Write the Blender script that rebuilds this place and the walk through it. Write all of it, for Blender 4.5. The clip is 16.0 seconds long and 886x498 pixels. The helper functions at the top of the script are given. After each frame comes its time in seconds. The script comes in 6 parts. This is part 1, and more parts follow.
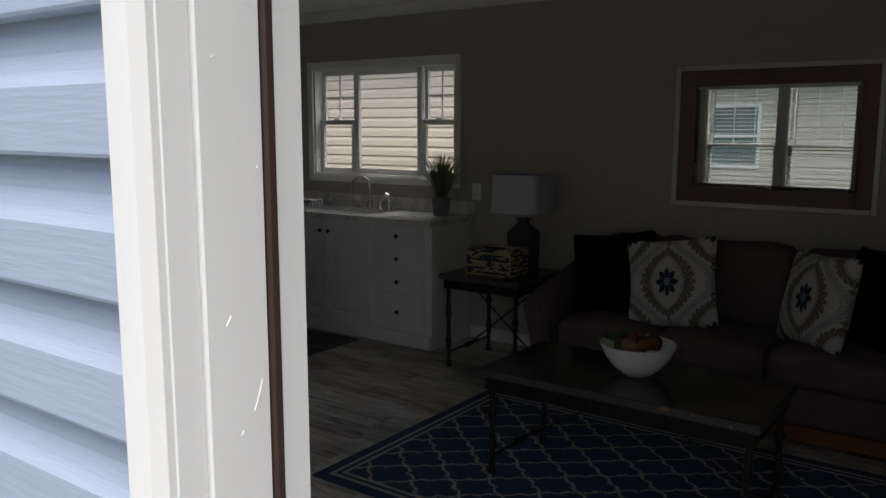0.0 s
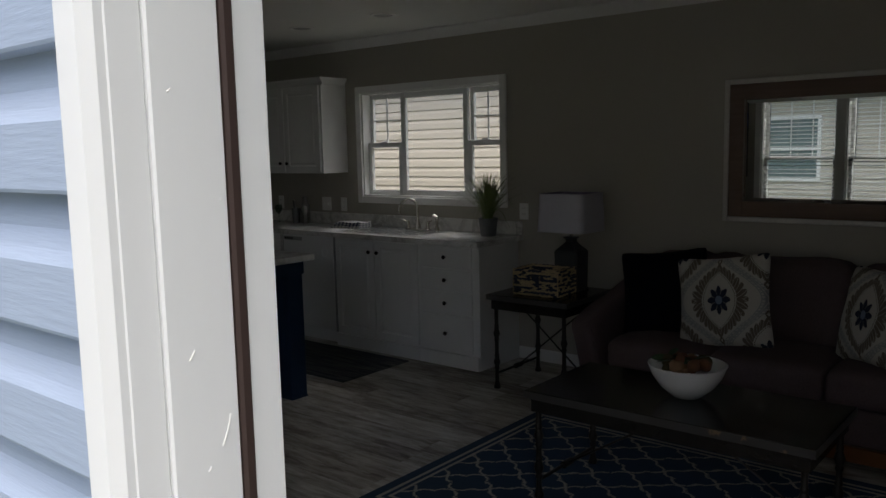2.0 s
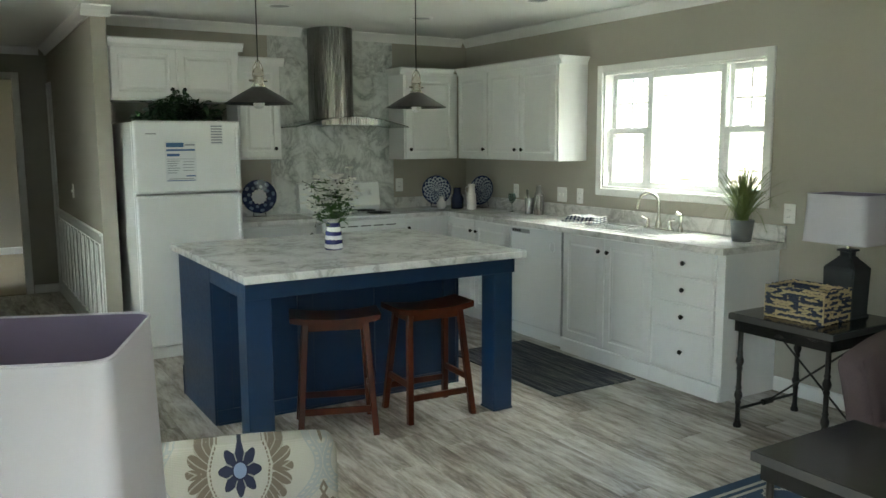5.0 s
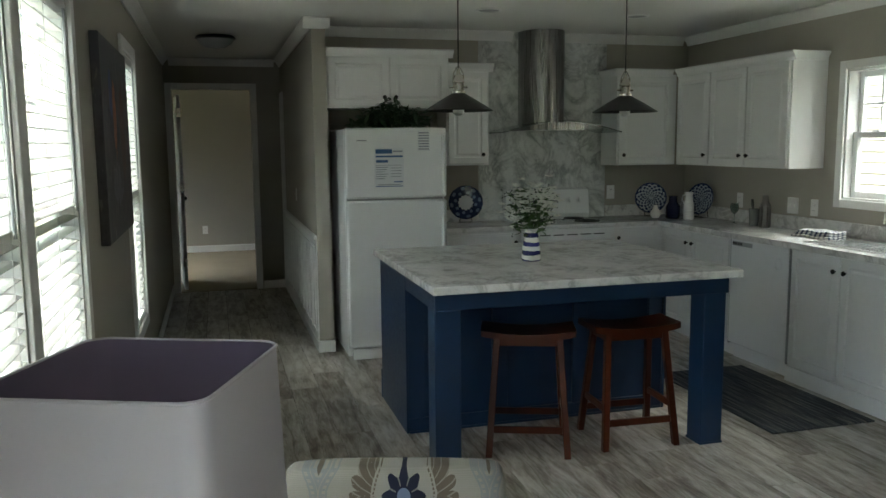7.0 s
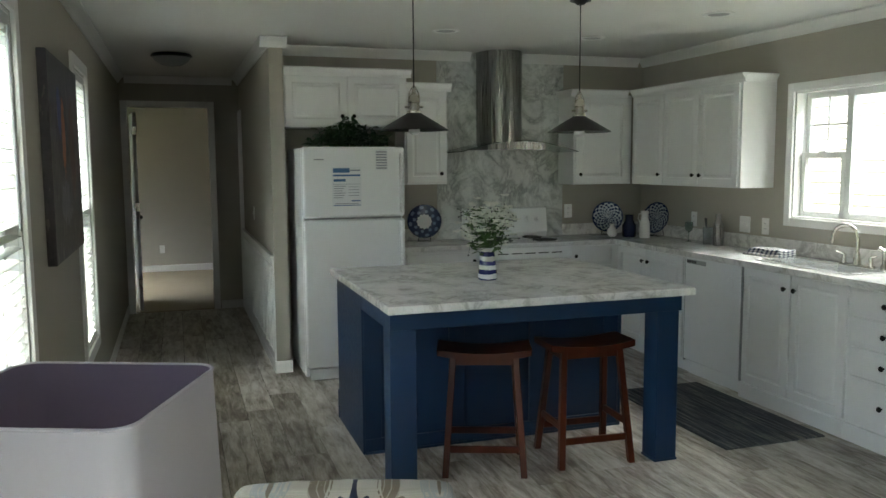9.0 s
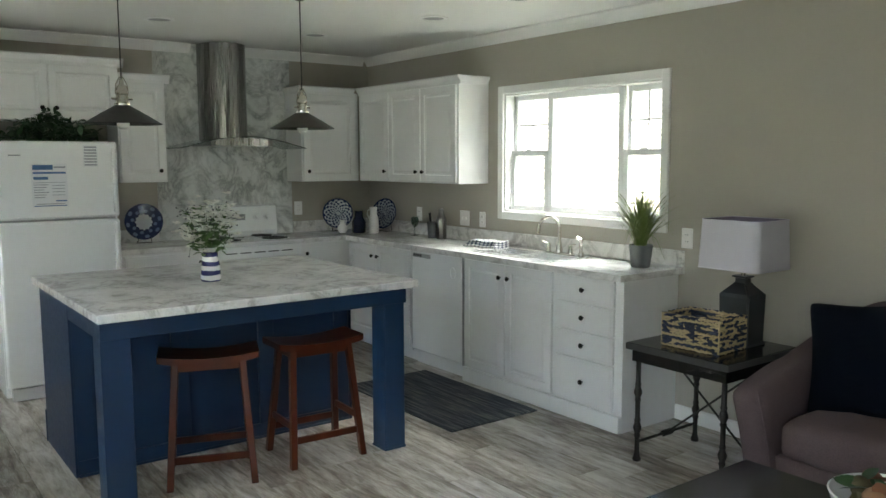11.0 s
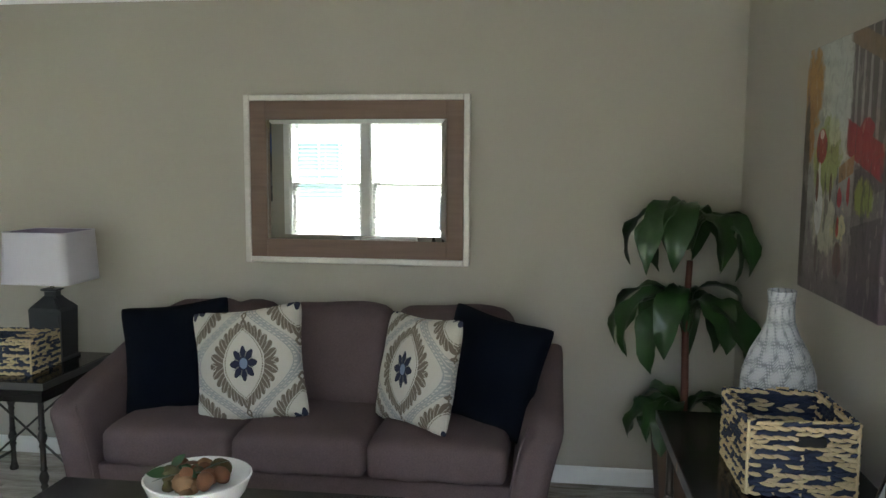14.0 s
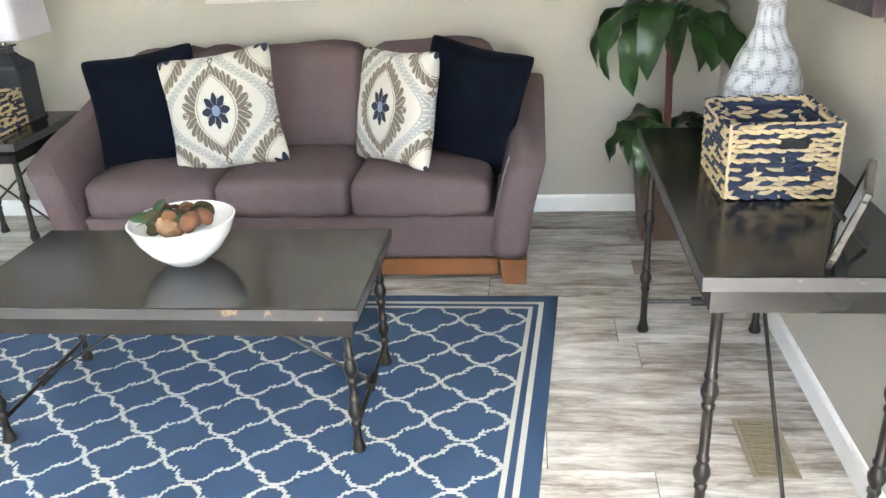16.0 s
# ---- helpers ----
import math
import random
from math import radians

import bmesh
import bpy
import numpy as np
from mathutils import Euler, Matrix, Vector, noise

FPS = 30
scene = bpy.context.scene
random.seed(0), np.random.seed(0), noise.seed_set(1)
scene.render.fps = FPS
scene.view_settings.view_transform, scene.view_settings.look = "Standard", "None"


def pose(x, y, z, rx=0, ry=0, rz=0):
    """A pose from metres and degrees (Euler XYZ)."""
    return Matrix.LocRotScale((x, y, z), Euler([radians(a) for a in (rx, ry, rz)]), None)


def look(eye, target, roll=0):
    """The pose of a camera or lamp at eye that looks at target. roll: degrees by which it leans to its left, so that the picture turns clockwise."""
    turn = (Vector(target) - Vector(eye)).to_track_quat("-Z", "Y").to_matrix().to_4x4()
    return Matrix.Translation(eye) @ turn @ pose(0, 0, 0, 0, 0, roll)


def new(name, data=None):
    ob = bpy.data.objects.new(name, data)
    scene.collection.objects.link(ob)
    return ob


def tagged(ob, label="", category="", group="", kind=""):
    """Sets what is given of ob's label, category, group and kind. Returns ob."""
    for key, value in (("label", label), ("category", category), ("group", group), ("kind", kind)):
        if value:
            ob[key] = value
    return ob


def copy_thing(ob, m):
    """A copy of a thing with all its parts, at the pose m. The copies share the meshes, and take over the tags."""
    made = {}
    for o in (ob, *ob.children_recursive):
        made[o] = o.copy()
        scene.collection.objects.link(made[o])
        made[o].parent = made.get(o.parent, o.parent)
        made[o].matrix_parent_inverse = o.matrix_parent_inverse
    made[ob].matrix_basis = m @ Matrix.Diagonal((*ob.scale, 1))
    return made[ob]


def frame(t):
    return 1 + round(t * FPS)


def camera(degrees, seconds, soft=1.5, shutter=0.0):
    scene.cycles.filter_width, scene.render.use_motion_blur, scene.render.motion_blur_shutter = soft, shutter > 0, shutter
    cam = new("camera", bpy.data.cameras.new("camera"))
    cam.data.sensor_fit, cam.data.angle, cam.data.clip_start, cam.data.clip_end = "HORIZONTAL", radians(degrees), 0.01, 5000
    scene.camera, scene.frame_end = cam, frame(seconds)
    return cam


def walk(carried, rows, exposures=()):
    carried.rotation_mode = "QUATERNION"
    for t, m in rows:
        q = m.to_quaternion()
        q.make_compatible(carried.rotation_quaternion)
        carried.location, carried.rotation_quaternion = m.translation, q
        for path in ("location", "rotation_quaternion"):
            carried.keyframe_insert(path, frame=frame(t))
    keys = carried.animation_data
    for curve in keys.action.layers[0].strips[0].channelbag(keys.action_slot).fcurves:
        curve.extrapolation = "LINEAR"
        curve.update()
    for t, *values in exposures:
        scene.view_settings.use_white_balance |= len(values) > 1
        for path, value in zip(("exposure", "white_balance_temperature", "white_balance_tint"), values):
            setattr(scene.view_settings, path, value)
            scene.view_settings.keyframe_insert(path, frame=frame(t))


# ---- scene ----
cam = camera(57.4, 16.0)
PATH = [
    (0, (-0.104, 0.006, 1.551), (-1.257, 1.613, 1.252), 0.1),
    (0.5, (-0.107, 0.001, 1.551), (-1.324, 1.56, 1.257), -0.1),
    (1, (-0.098, 0.015, 1.553), (-1.333, 1.564, 1.273), -0.3),
    (1.5, (-0.083, 0.035, 1.555), (-1.334, 1.574, 1.294), -0.8),
    (2, (-0.067, 0.053, 1.555), (-1.332, 1.581, 1.306), -1.3),
    (2.5, (-0.063, 0.075, 1.553), (-1.313, 1.616, 1.305), -1.3),
    (3, (-0.119, 0.155, 1.541), (-1.349, 1.71, 1.275), -0.9),
    (3.5, (-0.230, 0.277, 1.535), (-1.468, 1.823, 1.272), -0.8),
    (4, (-0.300, 0.420, 1.522), (-1.636, 1.884, 1.254), -0.7),
    (4.5, (-0.299, 0.573, 1.525), (-1.827, 1.837, 1.266), -0.4),
    (5, (-0.314, 0.692, 1.527), (-2.009, 1.720, 1.260), -0.3),
    (7.5, (-0.454, 0.898, 1.553), (-2.377, 1.393, 1.32), -0.6),
    (8, (-0.441, 0.909, 1.554), (-2.371, 1.387, 1.344), -0.6),
    (10.5, (-0.43, 0.966, 1.549), (-2.118, 2.014, 1.32), -0.3),
    (11, (-0.42, 0.992, 1.549), (-2.016, 2.177, 1.327), -0.2),
    (11.5, (-0.409, 0.999, 1.539), (-1.867, 2.351, 1.329), 0.1),
    (12, (-0.376, 1.013, 1.559), (-1.682, 2.514, 1.354), -0.3),
    (12.5, (-0.419, 0.971, 1.55), (-1.475, 2.658, 1.346), -0.2),
    (13, (-0.352, 1.002, 1.577), (-1.192, 2.805, 1.364), -0.1),
    (13.5, (-0.338, 0.981, 1.602), (-0.9, 2.888, 1.385), 0.4),
    (14, (-0.335, 0.977, 1.586), (-0.601, 2.947, 1.372), 0.3),
    (14.5, (-0.321, 0.993, 1.579), (-0.442, 2.964, 1.262), -0.6),
    (15, (-0.306, 1.02, 1.552), (-0.396, 2.958, 1.065), -1.6),
    (15.5, (-0.306, 1.028, 1.522), (-0.431, 2.906, 0.845), -2.5),
    (16, (-0.317, 1.032, 1.497), (-0.543, 2.851, 0.697), -3.0),
]

E0 = 0.0
EXPOSURE = [(0.0, 0.8, 6600, 12), (2.0, 0.8, 6550, 11), (2.6, 0.82, 6380, 7), (3.0, 1.0, 6250, 5), (3.5, 1.82, 6400, -4), (4.0, 3.2, 6700, -7),
            (4.5, 3.85, 6700, -7), (5.0, 4.1, 6600, -5), (6.3, 3.5, 6500, -2), (7.5, 3.2, 6500, 0), (8.0, 3.3, 6500, 0), (10.5, 4.1, 6500, 2), (12.5, 3.95, 6500, 4),
            (13.5, 4.1, 6500, 5), (14.0, 4.35, 6450, 5), (14.5, 4.85, 6350, 6), (15.0, 5.35, 6400, 8), (15.5, 5.9, 6500, 10), (16.0, 6.13, 6550, 9)]
walk(cam, [(t, look(eye, target, roll)) for t, eye, target, roll in PATH], [(t, e + E0, kelvin, tint) for t, e, kelvin, tint in EXPOSURE])

# ---- world and light: a bright overcast day ----
world = bpy.data.worlds.new("overcast_sky")
scene.world = world
world.use_nodes = True
wn = world.node_tree.nodes
wl = world.node_tree.links
wn.clear()
sky = wn.new("ShaderNodeTexSky")
sky.sky_type, sky.sun_disc = "NISHITA", False
sky.sun_elevation, sky.sun_rotation = radians(70), radians(150)
sky.air_density, sky.dust_density = 1.0, 4.0
back = wn.new("ShaderNodeBackground")
back.inputs["Strength"].default_value = 0.12
wout = wn.new("ShaderNodeOutputWorld")
wl.new(sky.outputs[0], back.inputs[0])
wl.new(back.outputs[0], wout.inputs[0])
sun_data = bpy.data.lights.new("sun", "SUN")
sun_data.energy, sun_data.angle, sun_data.color = 3.0, radians(110), (1.0, 0.96, 0.9)
sun = new("sun", sun_data)
sun.matrix_world = look((3, -2, 20), (0, 0, 0))


# ---- materials ----
class Net:
    """A node material that is written as arithmetic."""

    def __init__(self, name):
        self.m = bpy.data.materials.new(name)
        self.m.use_nodes = True
        self.nodes, self.links = self.m.node_tree.nodes, self.m.node_tree.links
        self.nodes.clear()
        self.out = self.nodes.new("ShaderNodeOutputMaterial")
        self.bsdf = self.nodes.new("ShaderNodeBsdfPrincipled")
        self.links.new(self.bsdf.outputs[0], self.out.inputs[0])

    def put(self, socket, v):
        if isinstance(v, Val):
            self.links.new(v.s, socket)
        elif isinstance(v, bpy.types.NodeSocket):
            self.links.new(v, socket)
        elif isinstance(v, (tuple, list)) and len(v) == 3 and socket.type == "RGBA":
            socket.default_value = (*v, 1)
        else:
            socket.default_value = v

    def math(self, op, *args):
        n = self.nodes.new("ShaderNodeMath")
        n.operation = op
        for i, a in enumerate(args):
            self.put(n.inputs[i], a)
        return Val(self, n.outputs[0])

    def coord(self, kind="Object"):
        n = self.nodes.new("ShaderNodeTexCoord")
        return n.outputs[kind]

    def xyz(self, kind="Object"):
        n = self.nodes.new("ShaderNodeSeparateXYZ")
        self.links.new(self.coord(kind), n.inputs[0])
        return [Val(self, o) for o in n.outputs]

    def mapped(self, scale, kind="Object", shift=None):
        n = self.nodes.new("ShaderNodeMapping")
        self.links.new(self.coord(kind), n.inputs[0])
        n.inputs["Scale"].default_value = scale
        if shift is not None:
            self.put(n.inputs["Location"], shift)
        return n.outputs[0]

    def noise(self, scale, vector=None, detail=4.0, rough=0.55, warp=0.0):
        n = self.nodes.new("ShaderNodeTexNoise")
        n.inputs["Scale"].default_value, n.inputs["Detail"].default_value = scale, detail
        n.inputs["Roughness"].default_value, n.inputs["Distortion"].default_value = rough, warp
        self.links.new(vector if vector is not None else self.coord(), n.inputs["Vector"])
        return Val(self, n.outputs[0])

    def rnd(self):
        return Val(self, self.nodes.new("ShaderNodeObjectInfo").outputs["Random"])

    def ramp(self, f, stops):
        n = self.nodes.new("ShaderNodeValToRGB")
        e = n.color_ramp.elements
        while len(e) < len(stops):
            e.new(0.5)
        for k, (p, c) in zip(e, stops):
            k.position, k.color = p, ((*c, 1) if isinstance(c, tuple) else (c, c, c, 1))
        self.put(n.inputs[0], f)
        return n.outputs[0]

    def mix(self, f, a, b, how="MIX"):
        n = self.nodes.new("ShaderNodeMix")
        n.data_type, n.blend_type = "RGBA", how
        self.put(n.inputs[0], f)
        self.put(n.inputs[6], a)
        self.put(n.inputs[7], b)
        return n.outputs[2]

    def bump(self, h, strength=0.2, dist=0.005):
        n = self.nodes.new("ShaderNodeBump")
        n.inputs["Strength"].default_value, n.inputs["Distance"].default_value = strength, dist
        self.put(n.inputs["Height"], h)
        self.links.new(n.outputs[0], self.bsdf.inputs["Normal"])

    def end(self, colour, rough=0.5, metal=0.0, **more):
        self.put(self.bsdf.inputs["Base Color"], colour)
        self.put(self.bsdf.inputs["Roughness"], rough)
        self.put(self.bsdf.inputs["Metallic"], metal)
        for k, v in more.items():
            self.put(self.bsdf.inputs[k.replace("_", " ")], v)
        return self.m


class Val:
    def __init__(self, net, s):
        self.net, self.s = net, s

    def __add__(self, o): return self.net.math("ADD", self, o)
    def __radd__(self, o): return self.net.math("ADD", self, o)
    def __sub__(self, o): return self.net.math("SUBTRACT", self, o)
    def __rsub__(self, o): return self.net.math("SUBTRACT", o, self)
    def __mul__(self, o): return self.net.math("MULTIPLY", self, o)
    def __rmul__(self, o): return self.net.math("MULTIPLY", self, o)
    def __truediv__(self, o): return self.net.math("DIVIDE", self, o)
    def abs(self): return self.net.math("ABSOLUTE", self)
    def cos(self): return self.net.math("COSINE", self)
    def sin(self): return self.net.math("SINE", self)
    def lt(self, o): return self.net.math("LESS_THAN", self, o)
    def gt(self, o): return self.net.math("GREATER_THAN", self, o)
    def max(self, o): return self.net.math("MAXIMUM", self, o)
    def min(self, o): return self.net.math("MINIMUM", self, o)
    def pow(self, o): return self.net.math("POWER", self, o)
    def sqrt(self): return self.net.math("SQRT", self)
    def fract(self): return self.net.math("FRACT", self)
    def pingpong(self, o): return self.net.math("PINGPONG", self, o)
    def atan2(self, o): return self.net.math("ARCTAN2", self, o)


def plain(name, colour, rough=0.5, metal=0.0, vary=0.08, grain=40.0, bump=0.1, dist=0.001, stretch=(1, 1, 1), **more):
    """A surface of one colour with broad stains and a fine grain."""
    n = Net(name)
    broad = n.noise(2.3, detail=3)
    fine = n.noise(grain, n.mapped(stretch), detail=5)
    dark = tuple(max(0.0, c * (1 - 2 * vary)) for c in colour)
    light = tuple(min(1.0, c * (1 + vary)) for c in colour)
    c = n.mix(broad * 0.5 + fine * 0.5, dark, light)
    if bump:
        n.bump(fine, bump, dist)
    r = fine * 0.2 + (rough - 0.1)
    return n.end(c, r, metal, **more)


M = {}
M["wall"] = plain("greige_wall_paint", (0.40, 0.375, 0.32), 0.75, vary=0.04, grain=160, bump=0.15, dist=0.001)
M["ceiling"] = plain("white_ceiling", (0.78, 0.78, 0.75), 0.85, vary=0.03, grain=120, bump=0.3, dist=0.002)
M["trim"] = plain("white_trim_paint", (0.80, 0.80, 0.78), 0.4, vary=0.03, grain=60, bump=0.05)
M["cabinet"] = plain("white_cabinet_paint", (0.80, 0.80, 0.79), 0.38, vary=0.03, grain=30, bump=0.05)
M["appliance"] = plain("white_enamel", (0.84, 0.85, 0.85), 0.25, vary=0.02, grain=180, bump=0.12, dist=0.0006)
M["blue"] = plain("navy_blue_paint", (0.009, 0.032, 0.080), 0.40, vary=0.12, grain=50, bump=0.08)
M["black"] = plain("black_knob_metal", (0.012, 0.011, 0.010), 0.35, 0.6, vary=0.1)
M["blackplastic"] = plain("black_plastic", (0.012, 0.012, 0.013), 0.4, vary=0.1)
M["dark"] = plain("shadow_gap", (0.02, 0.02, 0.02), 0.9)
M["shade"] = plain("black_enamel_shade", (0.016, 0.015, 0.014), 0.42, vary=0.1)
M["cord"] = plain("black_cord", (0.01, 0.01, 0.01), 0.6)
M["vinyl"] = plain("white_vinyl_window", (0.82, 0.83, 0.82), 0.35, vary=0.02)
M["weather"] = plain("brown_weatherstrip", (0.035, 0.018, 0.014), 0.7, vary=0.1)
M["doorpaint"] = plain("white_door_paint", (0.76, 0.77, 0.77), 0.4, vary=0.03, grain=20, stretch=(1, 1, 0.1), bump=0.08)
M["ceramic_white"] = plain("white_ceramic", (0.84, 0.83, 0.81), 0.18, vary=0.02)
M["lampbase"] = plain("charcoal_glazed_ceramic", (0.03, 0.033, 0.037), 0.4, vary=0.2, grain=14)
M["navy_velvet"] = plain("navy_chenille", (0.0028, 0.0045, 0.010), 0.95, vary=0.25, grain=160, bump=0.6, dist=0.003, Specular_IOR_Level=0.1)
M["greyplastic"] = plain("grey_plastic", (0.35, 0.36, 0.36), 0.5)
M["outlet"] = plain("white_outlet_plastic", (0.82, 0.82, 0.80), 0.35, vary=0.02)
M["blackline"] = plain("dark_slot", (0.03, 0.03, 0.03), 0.6)
M["housepane"] = plain("house_window_pane", (0.17, 0.23, 0.23), 0.12, vary=0.2, grain=3)
M["navy_glaze"] = plain("navy_glaze", (0.012, 0.016, 0.05), 0.2, vary=0.1)
M["carpet"] = plain("beige_carpet", (0.42, 0.36, 0.27), 0.95, vary=0.12, grain=300, bump=0.6, dist=0.004)
M["bluesiding"] = plain("blue_grey_vinyl_siding", (0.33, 0.40, 0.52), 0.55, vary=0.03, grain=110, bump=0.35, dist=0.002, stretch=(0.12, 1, 1.5))
M["beigesiding"] = plain("beige_vinyl_siding", (0.58, 0.53, 0.45), 0.55, vary=0.05, grain=20, bump=0.1, stretch=(0.1, 1, 1))
M["roof"] = plain("grey_shingles", (0.12, 0.12, 0.125), 0.9, vary=0.2, grain=60)
M["grass"] = plain("mown_grass", (0.07, 0.10, 0.035), 0.9, vary=0.35, grain=90, bump=0.6, dist=0.01)
M["concrete"] = plain("concrete", (0.36, 0.35, 0.33), 0.85, vary=0.12, grain=50, bump=0.3)
M["paper"] = plain("white_paper", (0.72, 0.74, 0.76), 0.6, vary=0.02)
M["printblue"] = plain("blue_print", (0.05, 0.13, 0.30), 0.6)
M["printgrey"] = plain("grey_print", (0.30, 0.32, 0.36), 0.6)
M["bulb"] = plain("frosted_bulb_glass", (0.7, 0.7, 0.68), 0.3, vary=0.02)
M["soil"] = plain("dark_soil", (0.03, 0.022, 0.015), 0.95, vary=0.3)
M["cane"] = plain("reddish_brown_cane", (0.12, 0.035, 0.022), 0.6, vary=0.3, grain=60)
M["potzinc"] = plain("grey_zinc_pot", (0.20, 0.21, 0.22), 0.55, 0.3, vary=0.25, grain=24)
M["woodpot"] = plain("brown_wood_planter", (0.10, 0.06, 0.04), 0.7, vary=0.35, grain=20, stretch=(1, 1, 0.15), bump=0.3)
M["leafdark"] = plain("dark_green_leaf", (0.025, 0.07, 0.02), 0.4, vary=0.35, grain=16)
M["stemgreen"] = plain("green_stem", (0.05, 0.10, 0.03), 0.6, vary=0.2)
M["flowerwhite"] = plain("white_petal", (0.86, 0.85, 0.79), 0.7, vary=0.05)
M["berry"] = plain("blue_black_berry", (0.012, 0.016, 0.03), 0.35, vary=0.2)
M["leaffresh"] = plain("fresh_green_leaf", (0.075, 0.15, 0.035), 0.5, vary=0.35, grain=20)
M["potpourri"] = plain("dried_orange_pods", (0.20, 0.085, 0.04), 0.8, vary=0.5, grain=25, bump=0.5, dist=0.004)
M["potpourri2"] = plain("dried_olive_pods", (0.09, 0.075, 0.03), 0.8, vary=0.45, grain=25, bump=0.5, dist=0.004)
M["potpourri3"] = plain("dried_tan_pods", (0.30, 0.17, 0.085), 0.8, vary=0.45, grain=25, bump=0.5, dist=0.004)
M["sofawood"] = plain("stained_oak_plinth", (0.20, 0.075, 0.022), 0.4, vary=0.3, grain=14, stretch=(0.2, 1, 1), bump=0.1)
M["lampshade"] = plain("white_linen_shade", (0.51, 0.495, 0.545), 0.85, vary=0.02, grain=400, bump=0.15, dist=0.0005)
# lilac lining, made darker in colour to hold the shadow inside the lampshade
M["lampshadein"] = plain("lilac_lining_darkened", (0.22, 0.185, 0.27), 0.8, vary=0.03)
M["strawtan"] = plain("natural_seagrass", (0.55, 0.42, 0.24), 0.8, vary=0.25, grain=70, bump=0.4, dist=0.002)
M["strawblue"] = plain("navy_dyed_seagrass", (0.022, 0.032, 0.07), 0.8, vary=0.3, grain=70, bump=0.4, dist=0.002)
M["brass"] = plain("taupe_metal_vent", (0.26, 0.22, 0.15), 0.5, 0.4, vary=0.1)
M["silverframe"] = plain("distressed_silver_leaf", (0.62, 0.60, 0.56), 0.45, 0.35, vary=0.22, grain=55, bump=0.4, dist=0.002)
M["glassware"] = plain("smoked_glassware", (0.30, 0.31, 0.31), 0.15, 0.4)


def make_special():
    # brushed stainless steel
    n = Net("brushed_steel")
    g = n.noise(90, n.mapped((1, 1, 0.02)), detail=3)
    n.bump(g, 0.05, 0.0005)
    M["steel"] = n.end(n.mix(g, (0.22, 0.215, 0.205), (0.32, 0.31, 0.30)), g * 0.12 + 0.22, 1.0)
    n = Net("sink_steel")
    g = n.noise(120, n.mapped((0.02, 1, 1)), detail=3)
    M["sink"] = n.end((0.62, 0.62, 0.61), g * 0.15 + 0.2, 1.0)
    n = Net("polished_nickel")
    g = n.noise(30)
    M["chrome"] = n.end(n.mix(g, (0.55, 0.52, 0.46), (0.70, 0.67, 0.62)), g * 0.1 + 0.15, 1.0)
    # clear glass
    n = Net("window_glass")
    n.bsdf.inputs["Transmission Weight"].default_value = 1.0
    M["glass"] = n.end((0.97, 0.99, 0.98), 0.0, 0.0, IOR=1.05)
    n = Net("hood_glass")
    n.bsdf.inputs["Transmission Weight"].default_value = 1.0
    M["hoodglass"] = n.end((0.55, 0.66, 0.62), 0.02, 0.0, IOR=1.45)
    n = Net("mirror_silver")
    M["mirror"] = n.end((0.80, 0.82, 0.81), 0.0, 1.0)
    # vinyl plank: weathered grey oak
    n = Net("weathered_grey_plank")
    r = n.rnd()
    sh = n.nodes.new("ShaderNodeCombineXYZ")
    n.put(sh.inputs[0], r * 37.0)
    n.put(sh.inputs[1], r * 91.0)
    g = n.noise(5.5, n.mapped((0.62, 3.9, 1), shift=sh.outputs[0]), detail=9, rough=0.68, warp=0.6)
    f = n.noise(30.0, n.mapped((0.40, 4.2, 1), shift=sh.outputs[0]), detail=6, rough=0.8)
    b = n.noise(2.2, n.mapped((1, 2.2, 1), shift=sh.outputs[0]), detail=4, rough=0.65)
    t = g * 0.66 + f * 0.30 + b * 0.36 + (r - 0.5) * 0.12 - 0.165
    c = n.ramp(t, [(0.31, (0.085, 0.068, 0.052)), (0.41, (0.225, 0.193, 0.158)), (0.50, (0.40, 0.368, 0.322)), (0.63, (0.62, 0.60, 0.56))])
    n.bump(f * 0.6 + g * 0.4, 0.25, 0.002)
    M["plank"] = n.end(c, f * 0.22 + 0.36)
    # marble-look laminate
    def marble(name, s, base, mid, vein, rough, wide, deep):
        n = Net(name)
        w = n.noise(1.6 * s, detail=6, rough=0.6, warp=1.4)
        v = n.noise(3.2 * s, detail=8, rough=0.66, warp=1.1)
        v2 = n.noise(6.0 * s, detail=6, rough=0.62, warp=0.6)
        line = 1.0 - ((v - 0.5).abs() * wide).min(1.0)
        line2 = 1.0 - ((v2 - 0.52).abs() * 26.0).min(1.0)
        cloud = n.ramp(w, [(0.38, base), (0.62, mid)])
        c = n.mix(line.pow(1.5) * deep * n.ramp_val(w, 0.36, 0.56), cloud, vein)
        c = n.mix(line2.pow(2.0) * deep * 0.35, c, vein)
        return n.end(c, rough)
    Net.ramp_val = lambda self, f, a, b: ((f - a) / (b - a)).max(0.0).min(1.0)
    M["marble"] = marble("marble_laminate", 1.3, (0.82, 0.81, 0.79), (0.70, 0.69, 0.665), (0.24, 0.23, 0.21), 0.24, 15.0, 0.55)
    M["marblewall"] = marble("marble_wall_panel", 0.9, (0.75, 0.765, 0.74), (0.54, 0.56, 0.535), (0.15, 0.16, 0.155), 0.3, 12.0, 0.75)
    # brown-red stained wood of stools
    n = Net("cherry_stained_wood")
    g = n.noise(9, n.mapped((1, 1, 0.14)), detail=5, warp=0.6)
    M["cherry"] = n.end(n.mix(g, (0.014, 0.0030, 0.0015), (0.105, 0.021, 0.005)), g * 0.15 + 0.24, Specular_IOR_Level=0.3)
    # black, worn table top
    n = Net("worn_black_wood")
